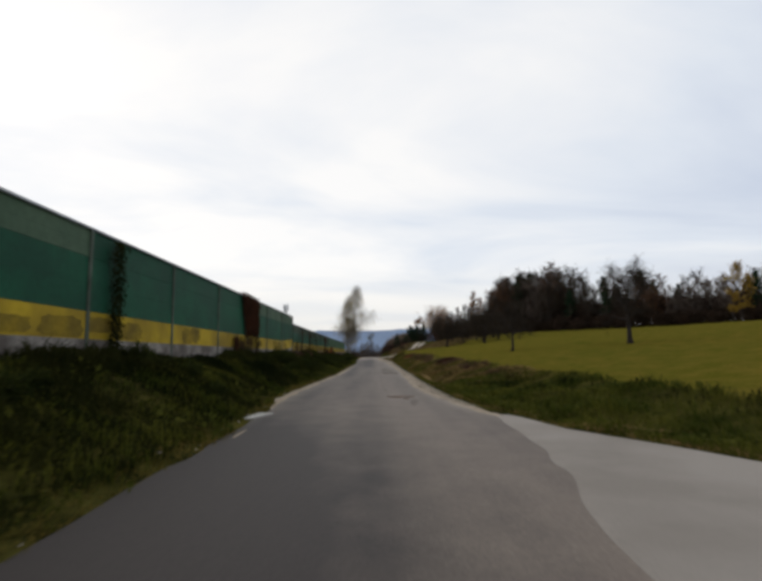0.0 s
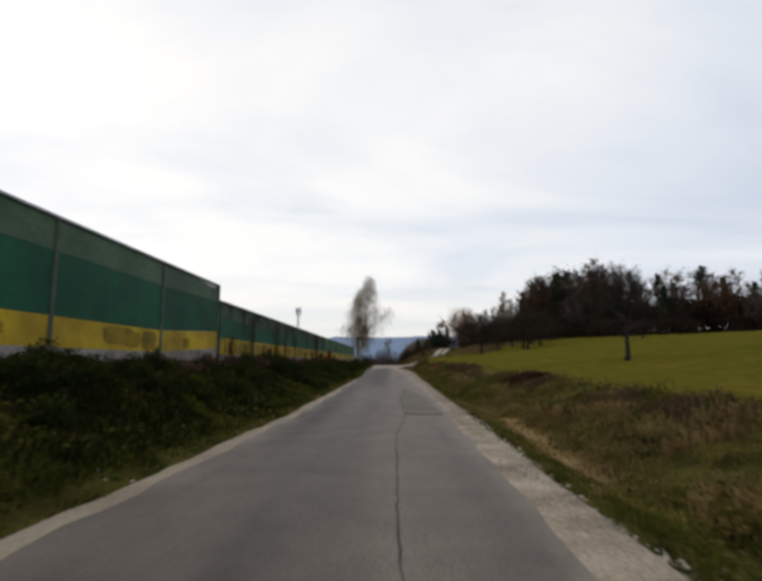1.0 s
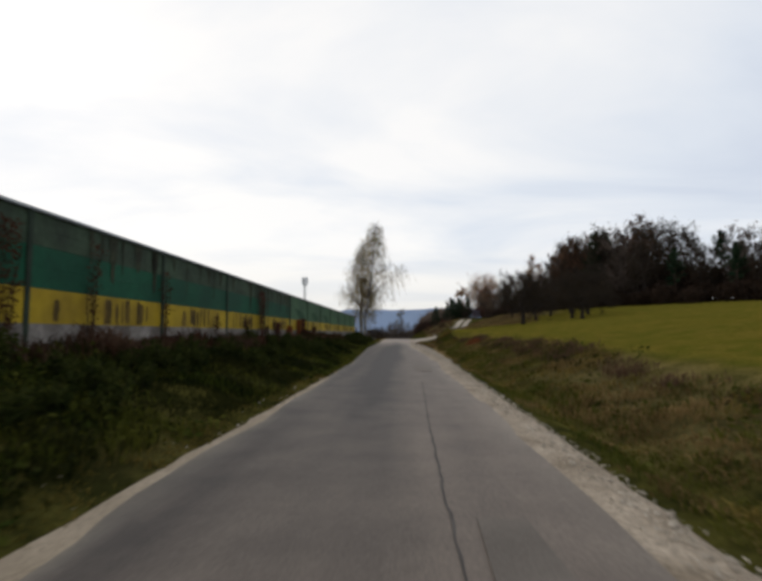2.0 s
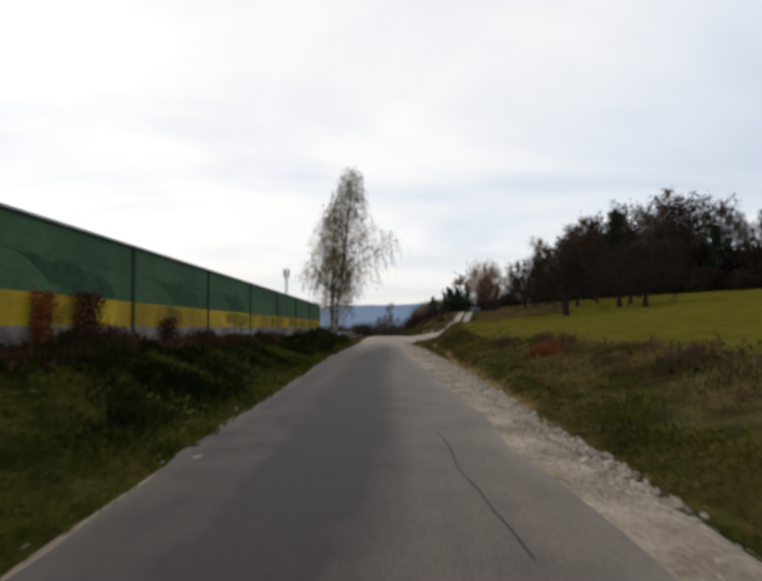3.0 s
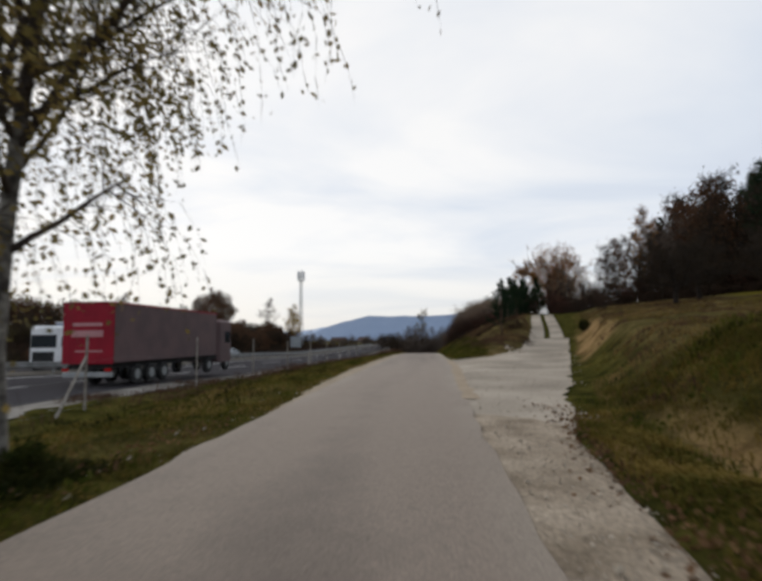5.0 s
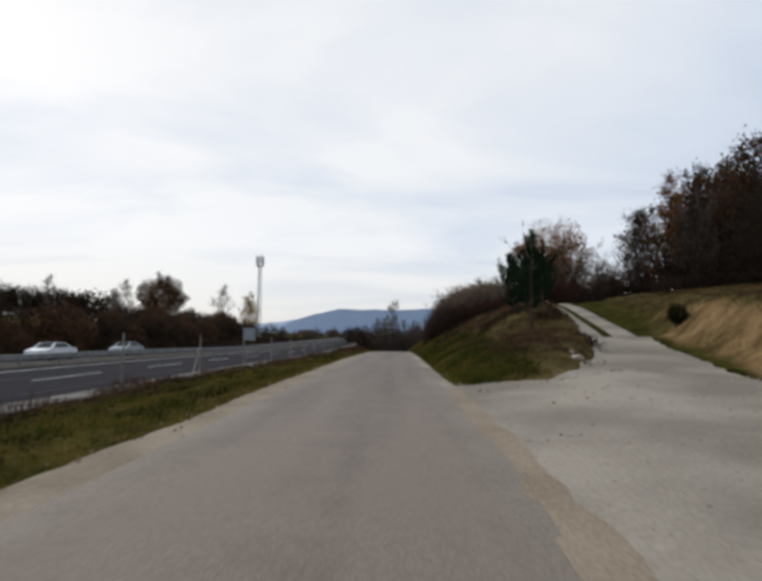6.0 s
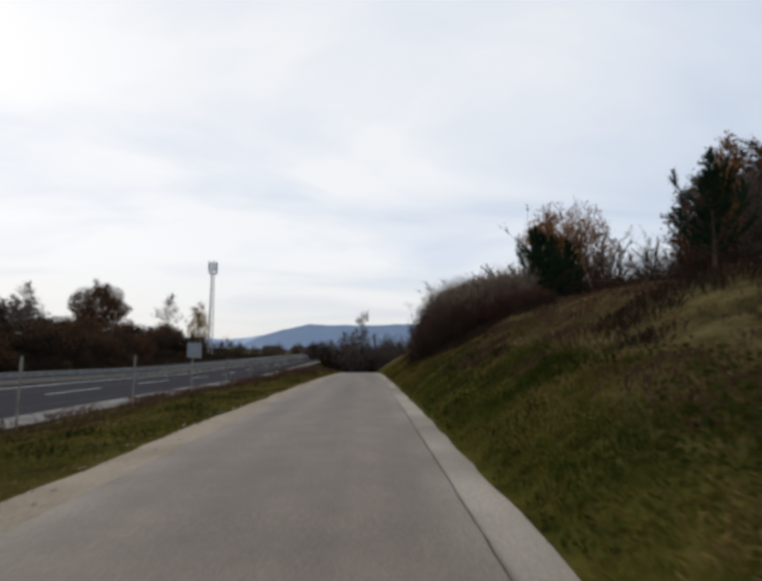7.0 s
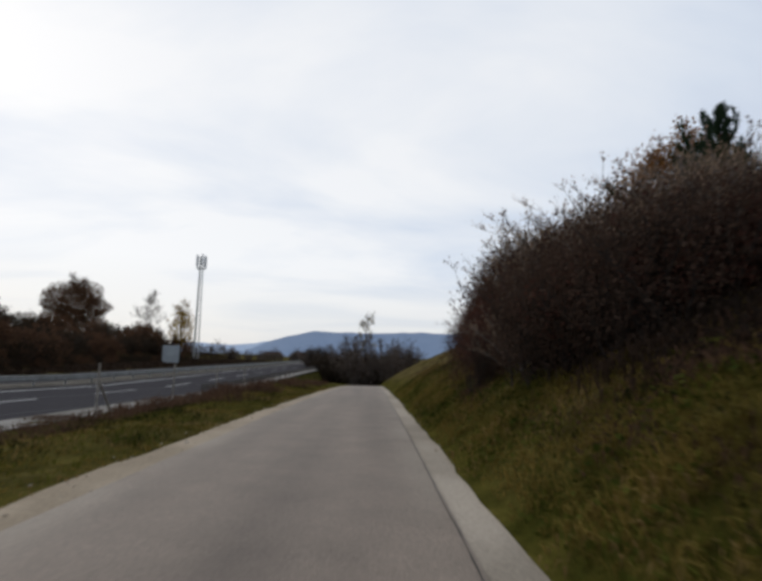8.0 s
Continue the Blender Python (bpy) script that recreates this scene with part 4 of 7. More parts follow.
crack([(0.29, 15.9), (0.21, 18.6), (0.14, 23.4), (0.17, 28.5), (0.46, 31.9), (0.37, 34.7), (0.33, 37.8), (0.38, 45), (0.5, 52)], 0.010, 1)
crack([(0.46, 31.93), (0.9, 31.9), (1.36, 31.86)], 0.008, 2)
crack([(0.80, 60.4), (0.70, 61.4), (0.58, 62.3), (0.60, 63.2), (0.52, 64)], 0.007, 3)
crack([(-0.16, 77.6), (-0.09, 79.2), (-0.12, 80.3), (-0.02, 81.8), (0.03, 83.0), (-0.01, 84.4), (0.06, 86.5)], 0.014, 4, 0.02)
crack([(-0.42, 82.0), (-0.2, 81.8), (-0.02, 81.8), (0.2, 81.9), (0.48, 81.6)], 0.028, 7, 0.03)
# lane's right edge: the joint, with its edge shadow drawn into the dark line
crack([(float(lane_right(y)) - 0.02, float(y)) for y in np.arange(131, 206, 6.0)], 0.007, 6, 0.008)
crack([(0.24, 78.6), (0.19, 79.6), (0.23, 80.8), (0.2, 81.9)], 0.005, 5, 0.018)

# ---- motorway ----
MY = np.concatenate([np.arange(-60, 90, 6.0), np.arange(90, 232, 2.0), np.arange(232, 460, 6.0)])
flatcover = lambda x, y: np.stack([0.5 + 0 * x, 0 * x, 0 * x, 0 * x + 1], -1)
sheet("motorway", np.linspace(-13.2, -24.4, 8), MY, lambda x, y: MOTOR_AT(x, y) + 0.03, MOTORWAY, flatcover, label="dark grey motorway carriageway with white markings", category="motorway")
sheet("motorway_far", np.linspace(-27.4, -36.5, 8), MY, lambda x, y: MOTOR_AT(x, y) + 0.025, MOTORWAY, flatcover, label="dark grey opposite carriageway of the motorway", category="motorway")
sheet("median", np.linspace(-24.3, -27.6, 6), MY, lambda x, y: MOTOR_AT(x, y) + 0.06, ROAD_DIRT, label="dirty gravel median strip of the motorway", category="median")
sheet("motorway_verge", np.linspace(-11.9, -13.9, 5), MY, lambda x, y: MOTOR_AT(x, y) + 0.045, VERGE_GRIT, label="grey gravel edge of the motorway", category="road shoulder")
for i, x in enumerate((-14.2, -22.9)):
    sheet("edge_line_%d" % (i + 1), np.array([x - 0.09, x + 0.09]), MY, lambda a, y: MOTOR_AT(a, y) + 0.038, WHITE_LINE, label="white painted edge line of the motorway", category="road marking")


def dash_mesh():
    g = Geo()
    g.box(-0.08, 0.08, 0, 6, 0, 0.004)
    return g.mesh("lane_dash", WHITE_LINE)


DASH = dash_mesh()
for x in (-18.6,):
    for k in range(16):
        y = 92 + 12 * k + (3 if x < -20 else 0)
        d = tagged(part("lane_dash", DASH, None), "white painted lane dash on the motorway", "road marking", "lane dashes", "structure")
        d.matrix_world = Matrix.Translation((x, y, MOTOR_AT(x, y) + 0.04)) @ Matrix.Rotation(math.atan2(float(MOTOR_Z(y + 6) - MOTOR_Z(y)), 6), 4, "X")

# ---- far hills ----


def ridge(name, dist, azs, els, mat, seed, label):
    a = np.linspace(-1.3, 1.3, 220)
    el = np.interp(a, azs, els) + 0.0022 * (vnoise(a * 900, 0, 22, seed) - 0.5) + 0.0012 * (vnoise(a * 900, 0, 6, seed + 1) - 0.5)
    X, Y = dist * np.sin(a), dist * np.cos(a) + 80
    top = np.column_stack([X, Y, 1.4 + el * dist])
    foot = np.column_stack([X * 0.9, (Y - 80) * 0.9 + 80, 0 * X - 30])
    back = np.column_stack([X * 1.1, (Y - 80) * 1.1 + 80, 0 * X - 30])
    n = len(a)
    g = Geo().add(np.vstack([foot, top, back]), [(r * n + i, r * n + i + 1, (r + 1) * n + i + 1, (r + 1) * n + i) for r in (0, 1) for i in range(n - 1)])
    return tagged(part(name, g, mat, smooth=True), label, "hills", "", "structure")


# both ridges carry painted haze, the farther one paler
ridge("backdrop_hills_far", 2450, [-1.3, -0.6, -0.4, -0.33, -0.26, -0.2, -0.1, 0.1, 0.5, 1.3], [0.004, 0.008, 0.010, 0.017, 0.015, 0.022, 0.030, 0.03, 0.02, 0.01], HILL_FAR, 3, "pale hills on the horizon, blue haze painted in")
ridge("backdrop_hills", 2150, [-1.3, -0.4, -0.24, -0.20, -0.165, -0.112, -0.05, 0.0, 0.08, 0.2, 0.5, 1.3], [-0.01, -0.01, 0.004, 0.021, 0.033, 0.044, 0.0425, 0.042, 0.046, 0.044, 0.03, 0.0], HILL_NEAR, 7, "wooded hills on the horizon, blue haze painted in")

# ---- noise barriers ----
BAY = 4.4


def barrier(y0, bays, bay, top_at, name, label, mats, seed):
    """A row of posts with panels between: concrete plinth, yellow cassette, deep and faded green cassettes, and a steel coping."""
    rng = random.Random(seed)
    b = thing(name, label, "noise barrier")
    top_mat, deep_mat, post_mat = mats
    for i in range(bays + 1):
        y = y0 + i * bay
        x, zt = float(WALL_X(y)), float(top_at(y))
        zb = float(FOOT_Z(y)) - 0.5
        g = Geo()
        g.bevel_box(x - 0.09, x + 0.085, y - 0.055, y + 0.055, zb, zt + 0.03, 0.012)
        part("post", g, post_mat, b)
        if i == bays:
            break
        ya, yb = y + 0.06, y + bay - 0.06
        xa, xb = float(WALL_X(ya)), float(WALL_X(yb))
        za, zc = float(top_at(ya)), float(top_at(yb))
        low = lambda yy: float(top_at(yy)) - drop_low(yy)
        split = lambda yy: float(top_at(yy)) - drop_split(yy)

        def panel(nm, lo_a, hi_a, lo_b, hi_b, mat, thick, ribs=0, lab=""):
            # a cassette following the fall of the wall, its face folded in shallow ribs
            n = max(ribs, 1)
            g2 = Geo()
            for r in range(n):
                f0, f1 = r / n, (r + 1) / n
                gap = 0.002
                pa, qa = lo_a + (hi_a - lo_a) * f0 + gap, lo_a + (hi_a - lo_a) * f1 - gap
                pb, qb = lo_b + (hi_b - lo_b) * f0 + gap, lo_b + (hi_b - lo_b) * f1 - gap
                t = thick - 0.006 * (r % 2)
                v = [(xa + t, ya, pa), (xb + t, yb, pb), (xb + t, yb, qb), (xa + t, ya, qa), (xa - thick, ya, pa), (xb - thick, yb, pb), (xb - thick, yb, qb), (xa - thick, ya, qa)]
                g2.add(v, [(0, 1, 2, 3), (5, 4, 7, 6), (3, 2, 6, 7), (1, 0, 4, 5), (0, 3, 7, 4), (2, 1, 5, 6)])
            return part(nm, g2, mat, b, lab)

        zsa, zsb = TOP_BAND(ya, seed), TOP_BAND(yb, seed)
        faded = seed != 3 or y < 10 or y > 23
        panel("upper_panel", za - zsa, za, zc - zsb, zc, top_mat if faded else deep_mat, 0.052, 2)
        panel("green_panel", split(ya), za - zsa, split(yb), zc - zsb, deep_mat, 0.055, 2)
        panel("yellow_panel", low(ya), split(ya), low(yb), split(yb), YELLOW, 0.058, 1)
        panel("concrete_plinth", float(FOOT_Z(ya)) - 0.5, low(ya), float(FOOT_Z(yb)) - 0.5, low(yb), CONCRETE, 0.07, 1)
        g3 = Geo()
        v = []
        for (xx, yy, zz) in ((xa, ya - 0.06, za), (xb, yb + 0.06, zc)):
            v += [(xx - 0.1, yy, zz + 0.004), (xx + 0.1, yy, zz + 0.004), (xx + 0.1, yy, zz + 0.05), (xx, yy, zz + 0.075), (xx - 0.1, yy, zz + 0.05)]
        g3.add(v, [(i2, (i2 + 1) % 5, 5 + (i2 + 1) % 5, 5 + i2) for i2 in range(5)], [(0, 4, 1), (1, 4, 2), (2, 4, 3), (5, 6, 9), (6, 7, 9), (7, 8, 9)])
        part("coping", g3, STEEL, b, "grey steel coping")
        if seed == 3 and i == bays - 1:
            # a pale ragged strip along the upper edge of the last bay
            m = 24
            yy = np.linspace(ya + 1.8, yb - 0.3, m)
            drop = 0.03 + 0.15 * np.linspace(0, 1, m) ** 2 * (0.4 + 1.0 * vnoise(yy, 0 * yy, 0.35, 77))
            edge_x = WALL_X(yy) + 0.062
            ragged = np.vstack([np.column_stack([edge_x, yy, top_at(yy) - drop]), np.column_stack([edge_x, yy, top_at(yy) - 0.012])])
            part("pale_top_strip", Geo().add(ragged, [(k, k + 1, m + k + 1, m + k) for k in range(m - 1)]), PALE_CONC, b, "pale strip under the coping")
        # grown-in grime on the yellow cassettes
        for _ in range(rng.choice((9, 11, 13)) if seed == 5 else rng.choice((1, 2, 2, 3))):
            cy = rng.uniform(ya + 0.4, yb - 0.4)
            w, h = rng.uniform(0.2, 0.75), rng.uniform(0.15, 0.30)
            if seed == 5:
                w, h = rng.uniform(0.03, 0.12), rng.uniform(0.2, 0.34)
            cz = (low(cy) + split(cy)) / 2 + rng.uniform(-0.1, 0.05)
            n = 30
            ring = []
            for a in range(n):
                k = 1 + rng.uniform(-0.14, 0.12)
                yy = cy + w * k * math.copysign(abs(math.cos(a * 2 * math.pi / n)) ** 0.7, math.cos(a * 2 * math.pi / n))
                zz = cz + h * k * math.copysign(abs(math.sin(a * 2 * math.pi / n)) ** 0.7, math.sin(a * 2 * math.pi / n))
                yy = min(max(yy, ya + 0.03), yb - 0.03)
                zz = min(max(zz, low(yy) + 0.03), split(yy) - 0.03)
                ring.append((float(WALL_X(yy)) + 0.0625, yy, zz))
            g4 = Geo().add(ring + [(float(WALL_X(cy)) + 0.0635, cy, cz)], None, [(a, (a + 1) % n, n) for a in range(n)])
            part("grime_stain", g4, STREAK if seed == 5 else GRIME, b, "dark grime stain")
        # brown streaks run down from the coping
        for _ in range(8 if seed == 5 else 0):
            cy, w = rng.uniform(ya + 0.2, yb - 0.2), rng.uniform(0.04, 0.2)
            ln = rng.uniform(0.3, 1.15)
            m = 9
            sides = []
            for side in (-1, 1):
                for k in range(m):
                    f = k / (m - 1)
                    yy = min(max(cy + side * w * (1 - 0.75 * f) * rng.uniform(0.6, 1.2), ya + 0.02), yb - 0.02)
                    sides.append((float(WALL_X(yy)) + 0.0605, yy, float(top_at(yy)) - 0.02 - ln * f))
            part("streak_stain", Geo().add(sides, [(k + 1, k, m + k, m + k + 1) for k in range(m - 1)]), STREAK_GREEN, b, "brown streak of grime")
        # dark algae fans low on the green cassettes
        if seed == 8 and i < 3:
            ln, rag = yb - ya, []
            fan = [(0.22, 0.60), (0.45, 0.58), (0.66, 0.50), (0.80, 0.36), (0.85, 0.06), (0.62, 0.035), (0.47, 0.10), (0.36, 0.32)]
            for (fa, ha), (fb, hb) in zip(fan, fan[1:] + fan[:1]):
                for k in range(5):
                    yy = ya + ln * (fa + (fb - fa) * k / 5 + rng.uniform(-0.012, 0.012)) + 0.1 * i * (k % 2) / 5
                    rag.append((float(WALL_X(yy)) + 0.0600, yy, split(yy) + max(0.02, ha + (hb - ha) * k / 5 + rng.uniform(-0.06, 0.05))))
            cy = ya + ln * 0.6
            g5 = Geo().add(rag + [(float(WALL_X(cy)) + 0.0605, cy, split(cy) + 0.28)], None, [(a, (a + 1) % len(rag), len(rag)) for a in range(len(rag))])
            part("algae_stain", g5, ALGAE, b, "dark green algae stain")
    return b


def drop_split(y):
    return np.interp(y, [0, 36.8, 36.9, 66, 95], [1.65, 1.84, 1.28, 1.20, 1.13])


def drop_low(y):
    return np.interp(y, [0, 36.8, 36.9, 66, 95], [2.22, 2.41, 1.88, 1.74, 1.65])


def TOP_BAND(y, seed):
    return np.interp(y, [0, 36, 36.9, 62, 66, 95], [0.55, 0.62, 0.55, 0.55, 0.6, 0.6])


TALL_TOP = lambda y: np.interp(y, [-60, 8, 37], [3.99, 3.98, 3.94])
LOW_TOP = lambda y: np.interp(y, [36, 66, 95.4], [3.42, 3.18, 2.97])
barrier(36.9 - 10 * BAY, 10, BAY, TALL_TOP, "tall_noise_barrier", "tall green and yellow motorway noise barrier with stained panels", (GREEN_TOP, GREEN_DEEP, POST_GREEN), 3)
LOW_BAY = (94.75 - 37.1) / 13
barrier(37.1, 6, LOW_BAY, LOW_TOP, "low_noise_barrier", "low green and yellow noise barrier streaked with grime", (GREEN_GREY, GREEN_DEEP, POST_DARK), 5)
barrier(37.1 + 6 * LOW_BAY + 0.16, 7, (94.75 - 37.26 - 6 * LOW_BAY) / 7, LOW_TOP, "low_noise_barrier", "low green and yellow noise barrier with clean concrete plinth", (GREEN_MID, GREEN_MID, POST_DARK), 8)

# ---- plants ----


def rng_of(seed):
    return np.random.default_rng(seed)


def unit(v):
    return v / (np.linalg.norm(v, axis=-1, keepdims=True) + 1e-9)


def limb_path(rng, start, heading, length, n, rise=0.0, wobble=0.12):
    p, d = [np.array(start, float)], unit(np.array(heading, float))
    for _ in range(n - 1):
        d = unit(d + rng.normal(size=3) * wobble + np.array([0, 0, rise]))
        p.append(p[-1] + d * length / (n - 1))
    return np.array(p)


def dome_leaves(fol, rng, dome, leaf, seed, off=(0, 0)):
    """Leaves that close a crown to a lumpy, uneven dome."""
    count, rx, rz, cz = dome
    d = unit(rng.normal(size=(count, 3)))
    lump = vnoise(np.arctan2(d[:, 1], d[:, 0]) * 1.9 + 9, d[:, 2] * 2.4 + 5, 1.0, seed)
    rad = (0.66 + 0.45 * lump) * rng.uniform(0.15, 1.0, count) ** 0.3
    at = d * np.array([rx, rx, rz]) * rad[:, None] + np.array([off[0], off[1], cz])
    fol.leaves(at[at[:, 2] > 0.02], leaf, rng)


def tree_parts(seed, H, r0, clear, spread, limbs=14, subs=7, twigs=7, twig_len=0.8, rise=0.12, up=0.7, leaf=0.12, leaf_count=1500, profile=None, hang=0.0, lean=(0, 0), twig_r=0.012, trunk_sides=7, strands=False, bare_trunk=False, arms=(), dome=None, bend=1.5, wander=0.012):
    """Wood and foliage of a broadleaved tree: trunk, limbs, branches and a cloud of twigs."""
    rng = rng_of(seed)
    wood, fol, stem = Geo(), Geo(), Geo()
    n = 9
    zz = np.linspace(0, 1, n)
    trunk = np.column_stack([lean[0] * zz**bend + np.cumsum(rng.normal(0, wander * H, n)) * (zz > 0.05), lean[1] * zz**bend + np.cumsum(rng.normal(0, wander * H, n)) * (zz > 0.05), H * 0.97 * zz - 0.1])
    rr = r0 * (1 - 0.88 * zz) * (1 + 0.35 * np.exp(-zz * 30))
    if bare_trunk:
        stem.tube(trunk[:4], rr[:4], trunk_sides, False)
        wood.tube(trunk[3:], rr[3:], trunk_sides)
    else:
        wood.tube(trunk, rr, trunk_sides)
    profile = profile or (lambda u: 0.55 + 0.6 * np.sin(np.pi * min(u * 0.85 + 0.12, 1)))
    starts, vecs = [], []
    az = rng.uniform(0, 6.28)
    for i in range(limbs + len(arms)):
        u = (i + rng.uniform(0.1, 0.9)) / limbs
        if i >= limbs:
            u = arms[i - limbs][0]
        f = clear + (0.97 - clear) * u
        at = np.array([np.interp(f, zz, trunk[:, k]) for k in range(3)])
        az += 2.4 + rng.normal(0, 0.3)
        e = up * rng.uniform(0.7, 1.3) + 0.5 * u
        h = np.array([math.cos(az) * math.cos(e), math.sin(az) * math.cos(e), math.sin(e)])
        ln = spread * profile(u) * rng.uniform(0.75, 1.15)
        if i >= limbs:
            _, a2, e2, ln = arms[i - limbs][:4]
            h = np.array([math.cos(a2) * math.cos(e2), math.sin(a2) * math.cos(e2), math.sin(e2)])
        bow = arms[i - limbs][4] if i >= limbs and len(arms[i - limbs]) > 4 else None
        pl = limb_path(rng, at, h, ln, 6, rise * 0.5 if bow is None else bow, 0.12 if bow is None else 0.05)
        rl = max(r0 * (0.42 if bow is None else 0.58) * (1 - 0.75 * u), 0.012)
        wood.tube(pl, rl * np.linspace(1, 0.22, 6), 5, False)
        for _ in range(subs if bow is None else 3 * subs):
            g = rng.uniform(0.25, 1.0)
            a = np.array([np.interp(g, np.linspace(0, 1, 6), pl[:, k]) for k in range(3)])
            d = unit(unit(pl[-1] - pl[0]) + rng.normal(size=3) * 0.65 + [0, 0, rise])
            ls = (ln if bow is None else 4.2) * rng.uniform(0.3, 0.55) * (1.15 - 0.5 * g)
            ps = limb_path(rng, a, d, ls, 4, rise * 0.6, 0.2)
            wood.tube(ps, max(rl * 0.35, 0.008) * np.linspace(1, 0.3, 4), 3, False)
            k = rng.uniform(0.15, 1.0, twigs)
            ta = np.stack([np.interp(k, np.linspace(0, 1, 4), ps[:, c]) for c in range(3)], 1)
            td = unit(unit(ps[-1] - ps[0])[None] + rng.normal(size=(twigs, 3)) * 0.75 + [[0, 0, rise - hang]]) * (twig_len * rng.uniform(0.5, 1.2, (twigs, 1)))
            starts.append(ta)
            vecs.append(td)
    starts, vecs = np.concatenate(starts), np.concatenate(vecs)
    wood.cones(starts, vecs, twig_r)
    if strands:
        # weeping ends that hang from the twigs
        m = len(starts)
        p = starts + vecs * 0.9
        d = unit(vecs) * 0.25
        pts = []
        for _ in range(3):
            step = (d + np.array([[0, 0, -0.33]]) + rng.normal(size=(m, 3)) * 0.06) * rng.uniform(0.7, 1.3, (m, 1))
            wood.cones(p, step * 1.1, twig_r * 0.6)
            pts.append((p.copy(), step))
            p, d = p + step, d * 0.45
        for a, st in pts:
            k = int(leaf_count / 3 / m) + 1
            for _ in range(k):
                fol.leaves(a + st * rng.uniform(0, 1, (m, 1)) + rng.normal(size=(m, 3)) * 0.05, leaf, rng, 1.0)
    elif leaf_count:
        i = rng.integers(0, len(starts), leaf_count)
        fol.leaves(starts[i] + vecs[i] * rng.uniform(0.2, 1.1, (leaf_count, 1)) + rng.normal(size=(leaf_count, 3)) * leaf * 0.5, leaf, rng, hang)
    if dome:
        dome_leaves(fol, rng, dome, leaf, seed, (lean[0] * 0.7, lean[1] * 0.7))
    return wood, fol, stem


def plant(name, label, category, seed, at, bark, leafmat, group="", turn=0.0, branch_mat=None, **kw):
    wood, fol, stem = tree_parts(seed, **kw)
    t = thing(name, label, category, group, "", at, turn)
    if stem.n:
        part("trunk", stem, bark, t, smooth=True)
        part("branchwork", wood, branch_mat, t)
    else:
        part("trunk", wood, bark, t, smooth=True)
    if fol.n:
        part("crown", fol, leafmat, t)
    return t


def rest(x, y, sink=0.05):
    return (x, y, float(ground_z(x, y)) - sink)


# birches beside the lane at the end of the barrier
birch = dict(clear=0.17, spread=3.3, limbs=28, subs=6, twigs=6, twig_len=0.75, rise=0.05, up=0.75, leaf=0.105, hang=0.8, twig_r=0.008, strands=True, bare_trunk=True, bend=1.0, wander=0.004,
             profile=lambda u: 0.10 + min(0.42 + 1.9 * u, 1.22 * (1 - u)) * (0.72 + 0.56 * abs(math.sin(u * 41))))
plant("birch_tree", "tall white-barked birch with thin yellowing leaves", "tree", 21, rest(-4.85, 97.3), BIRCH_BARK, LEAF_BIRCH, "birches by the lane", H=14.6, r0=0.145, leaf_count=8500, lean=(1.75, 0.0), branch_mat=BIRCH_TWIG, arms=((0.30, 3.3, 0.75, 2.4), (0.45, -0.3, 0.5, 3.0)), **birch)
plant("birch_tree", "dark-trunked birch with weeping leafy twigs", "tree", 22, rest(-5.3, 101.2), BIRCH_BARK, LEAF_BIRCH, "birches by the lane", H=13.4, r0=0.14, leaf_count=8500, lean=(0.4, 0.2), branch_mat=BIRCH_TWIG, arms=((0.20, -0.05, 1.1, 7.4, -0.14), (0.30, 0.15, 0.62, 3.4), (0.42, -0.2, 0.55, 4.2), (0.25, 3.0, 0.9, 3.0)), **{**birch, "spread": 3.0})
plant("birch_tree", "young leaning birch with a pale crooked trunk", "tree", 23, rest(-5.26, 99.2), BIRCH_BARK, LEAF_BIRCH, "birches by the lane", H=8.6, r0=0.095, leaf_count=2000, lean=(0.5, 2.9), branch_mat=BIRCH_TWIG, **{**birch, "spread": 2.2, "limbs": 16, "wander": 0.012, "clear": 0.3})

# orchard trees on the meadow
orch = dict(clear=0.26, spread=3.3, limbs=15, subs=9, twigs=10, twig_len=0.75, rise=0.10, up=0.55, leaf=0.10, twig_r=0.009)
plant("orchard_tree", "old fruit tree with a dense dark twiggy crown on the meadow", "tree", 31, rest(17.7, 35.1), BARK, LEAF_DARK, "orchard trees", H=4.7, r0=0.19, leaf_count=3600, **{**orch, "spread": 2.6, "clear": 0.36, "up": 0.35, "profile": lambda u: 1.05 * math.sqrt(1 - 0.75 * u)})
plant("orchard_tree", "small fruit tree with a dark twiggy crown on the meadow", "tree", 32, rest(12.4, 46.1), BARK, LEAF_DARK, "orchard trees", H=3.8, r0=0.14, leaf_count=2600, **{**orch, "spread": 2.2, "limbs": 12, "twigs": 8, "clear": 0.36, "up": 0.3, "profile": lambda u: 1.05 * math.sqrt(1 - 0.75 * u)})
dense = dict(clear=0.30, spread=4.2, limbs=20, subs=9, twigs=11, twig_len=0.75, rise=0.03, up=0.15, leaf=0.115, twig_r=0.012, profile=lambda u: 1.06 * math.sqrt(1 - 0.78 * u), dome=(5200, 4.3, 2.1, 3.5))
old_a = plant("orchard_tree", "wide dark fruit tree with dense twiggy crown", "tree", 33, rest(14.3, 99.6), BARK, LEAF_DARK, "orchard trees", H=5.2, r0=0.25, leaf_count=8500, **dense)
old_b = plant("orchard_tree", "wide dark fruit tree with dense twiggy crown", "tree", 34, rest(24.2, 112.0), BARK, LEAF_DARK, "orchard trees", H=5.6, r0=0.25, leaf_count=8500, **dense)
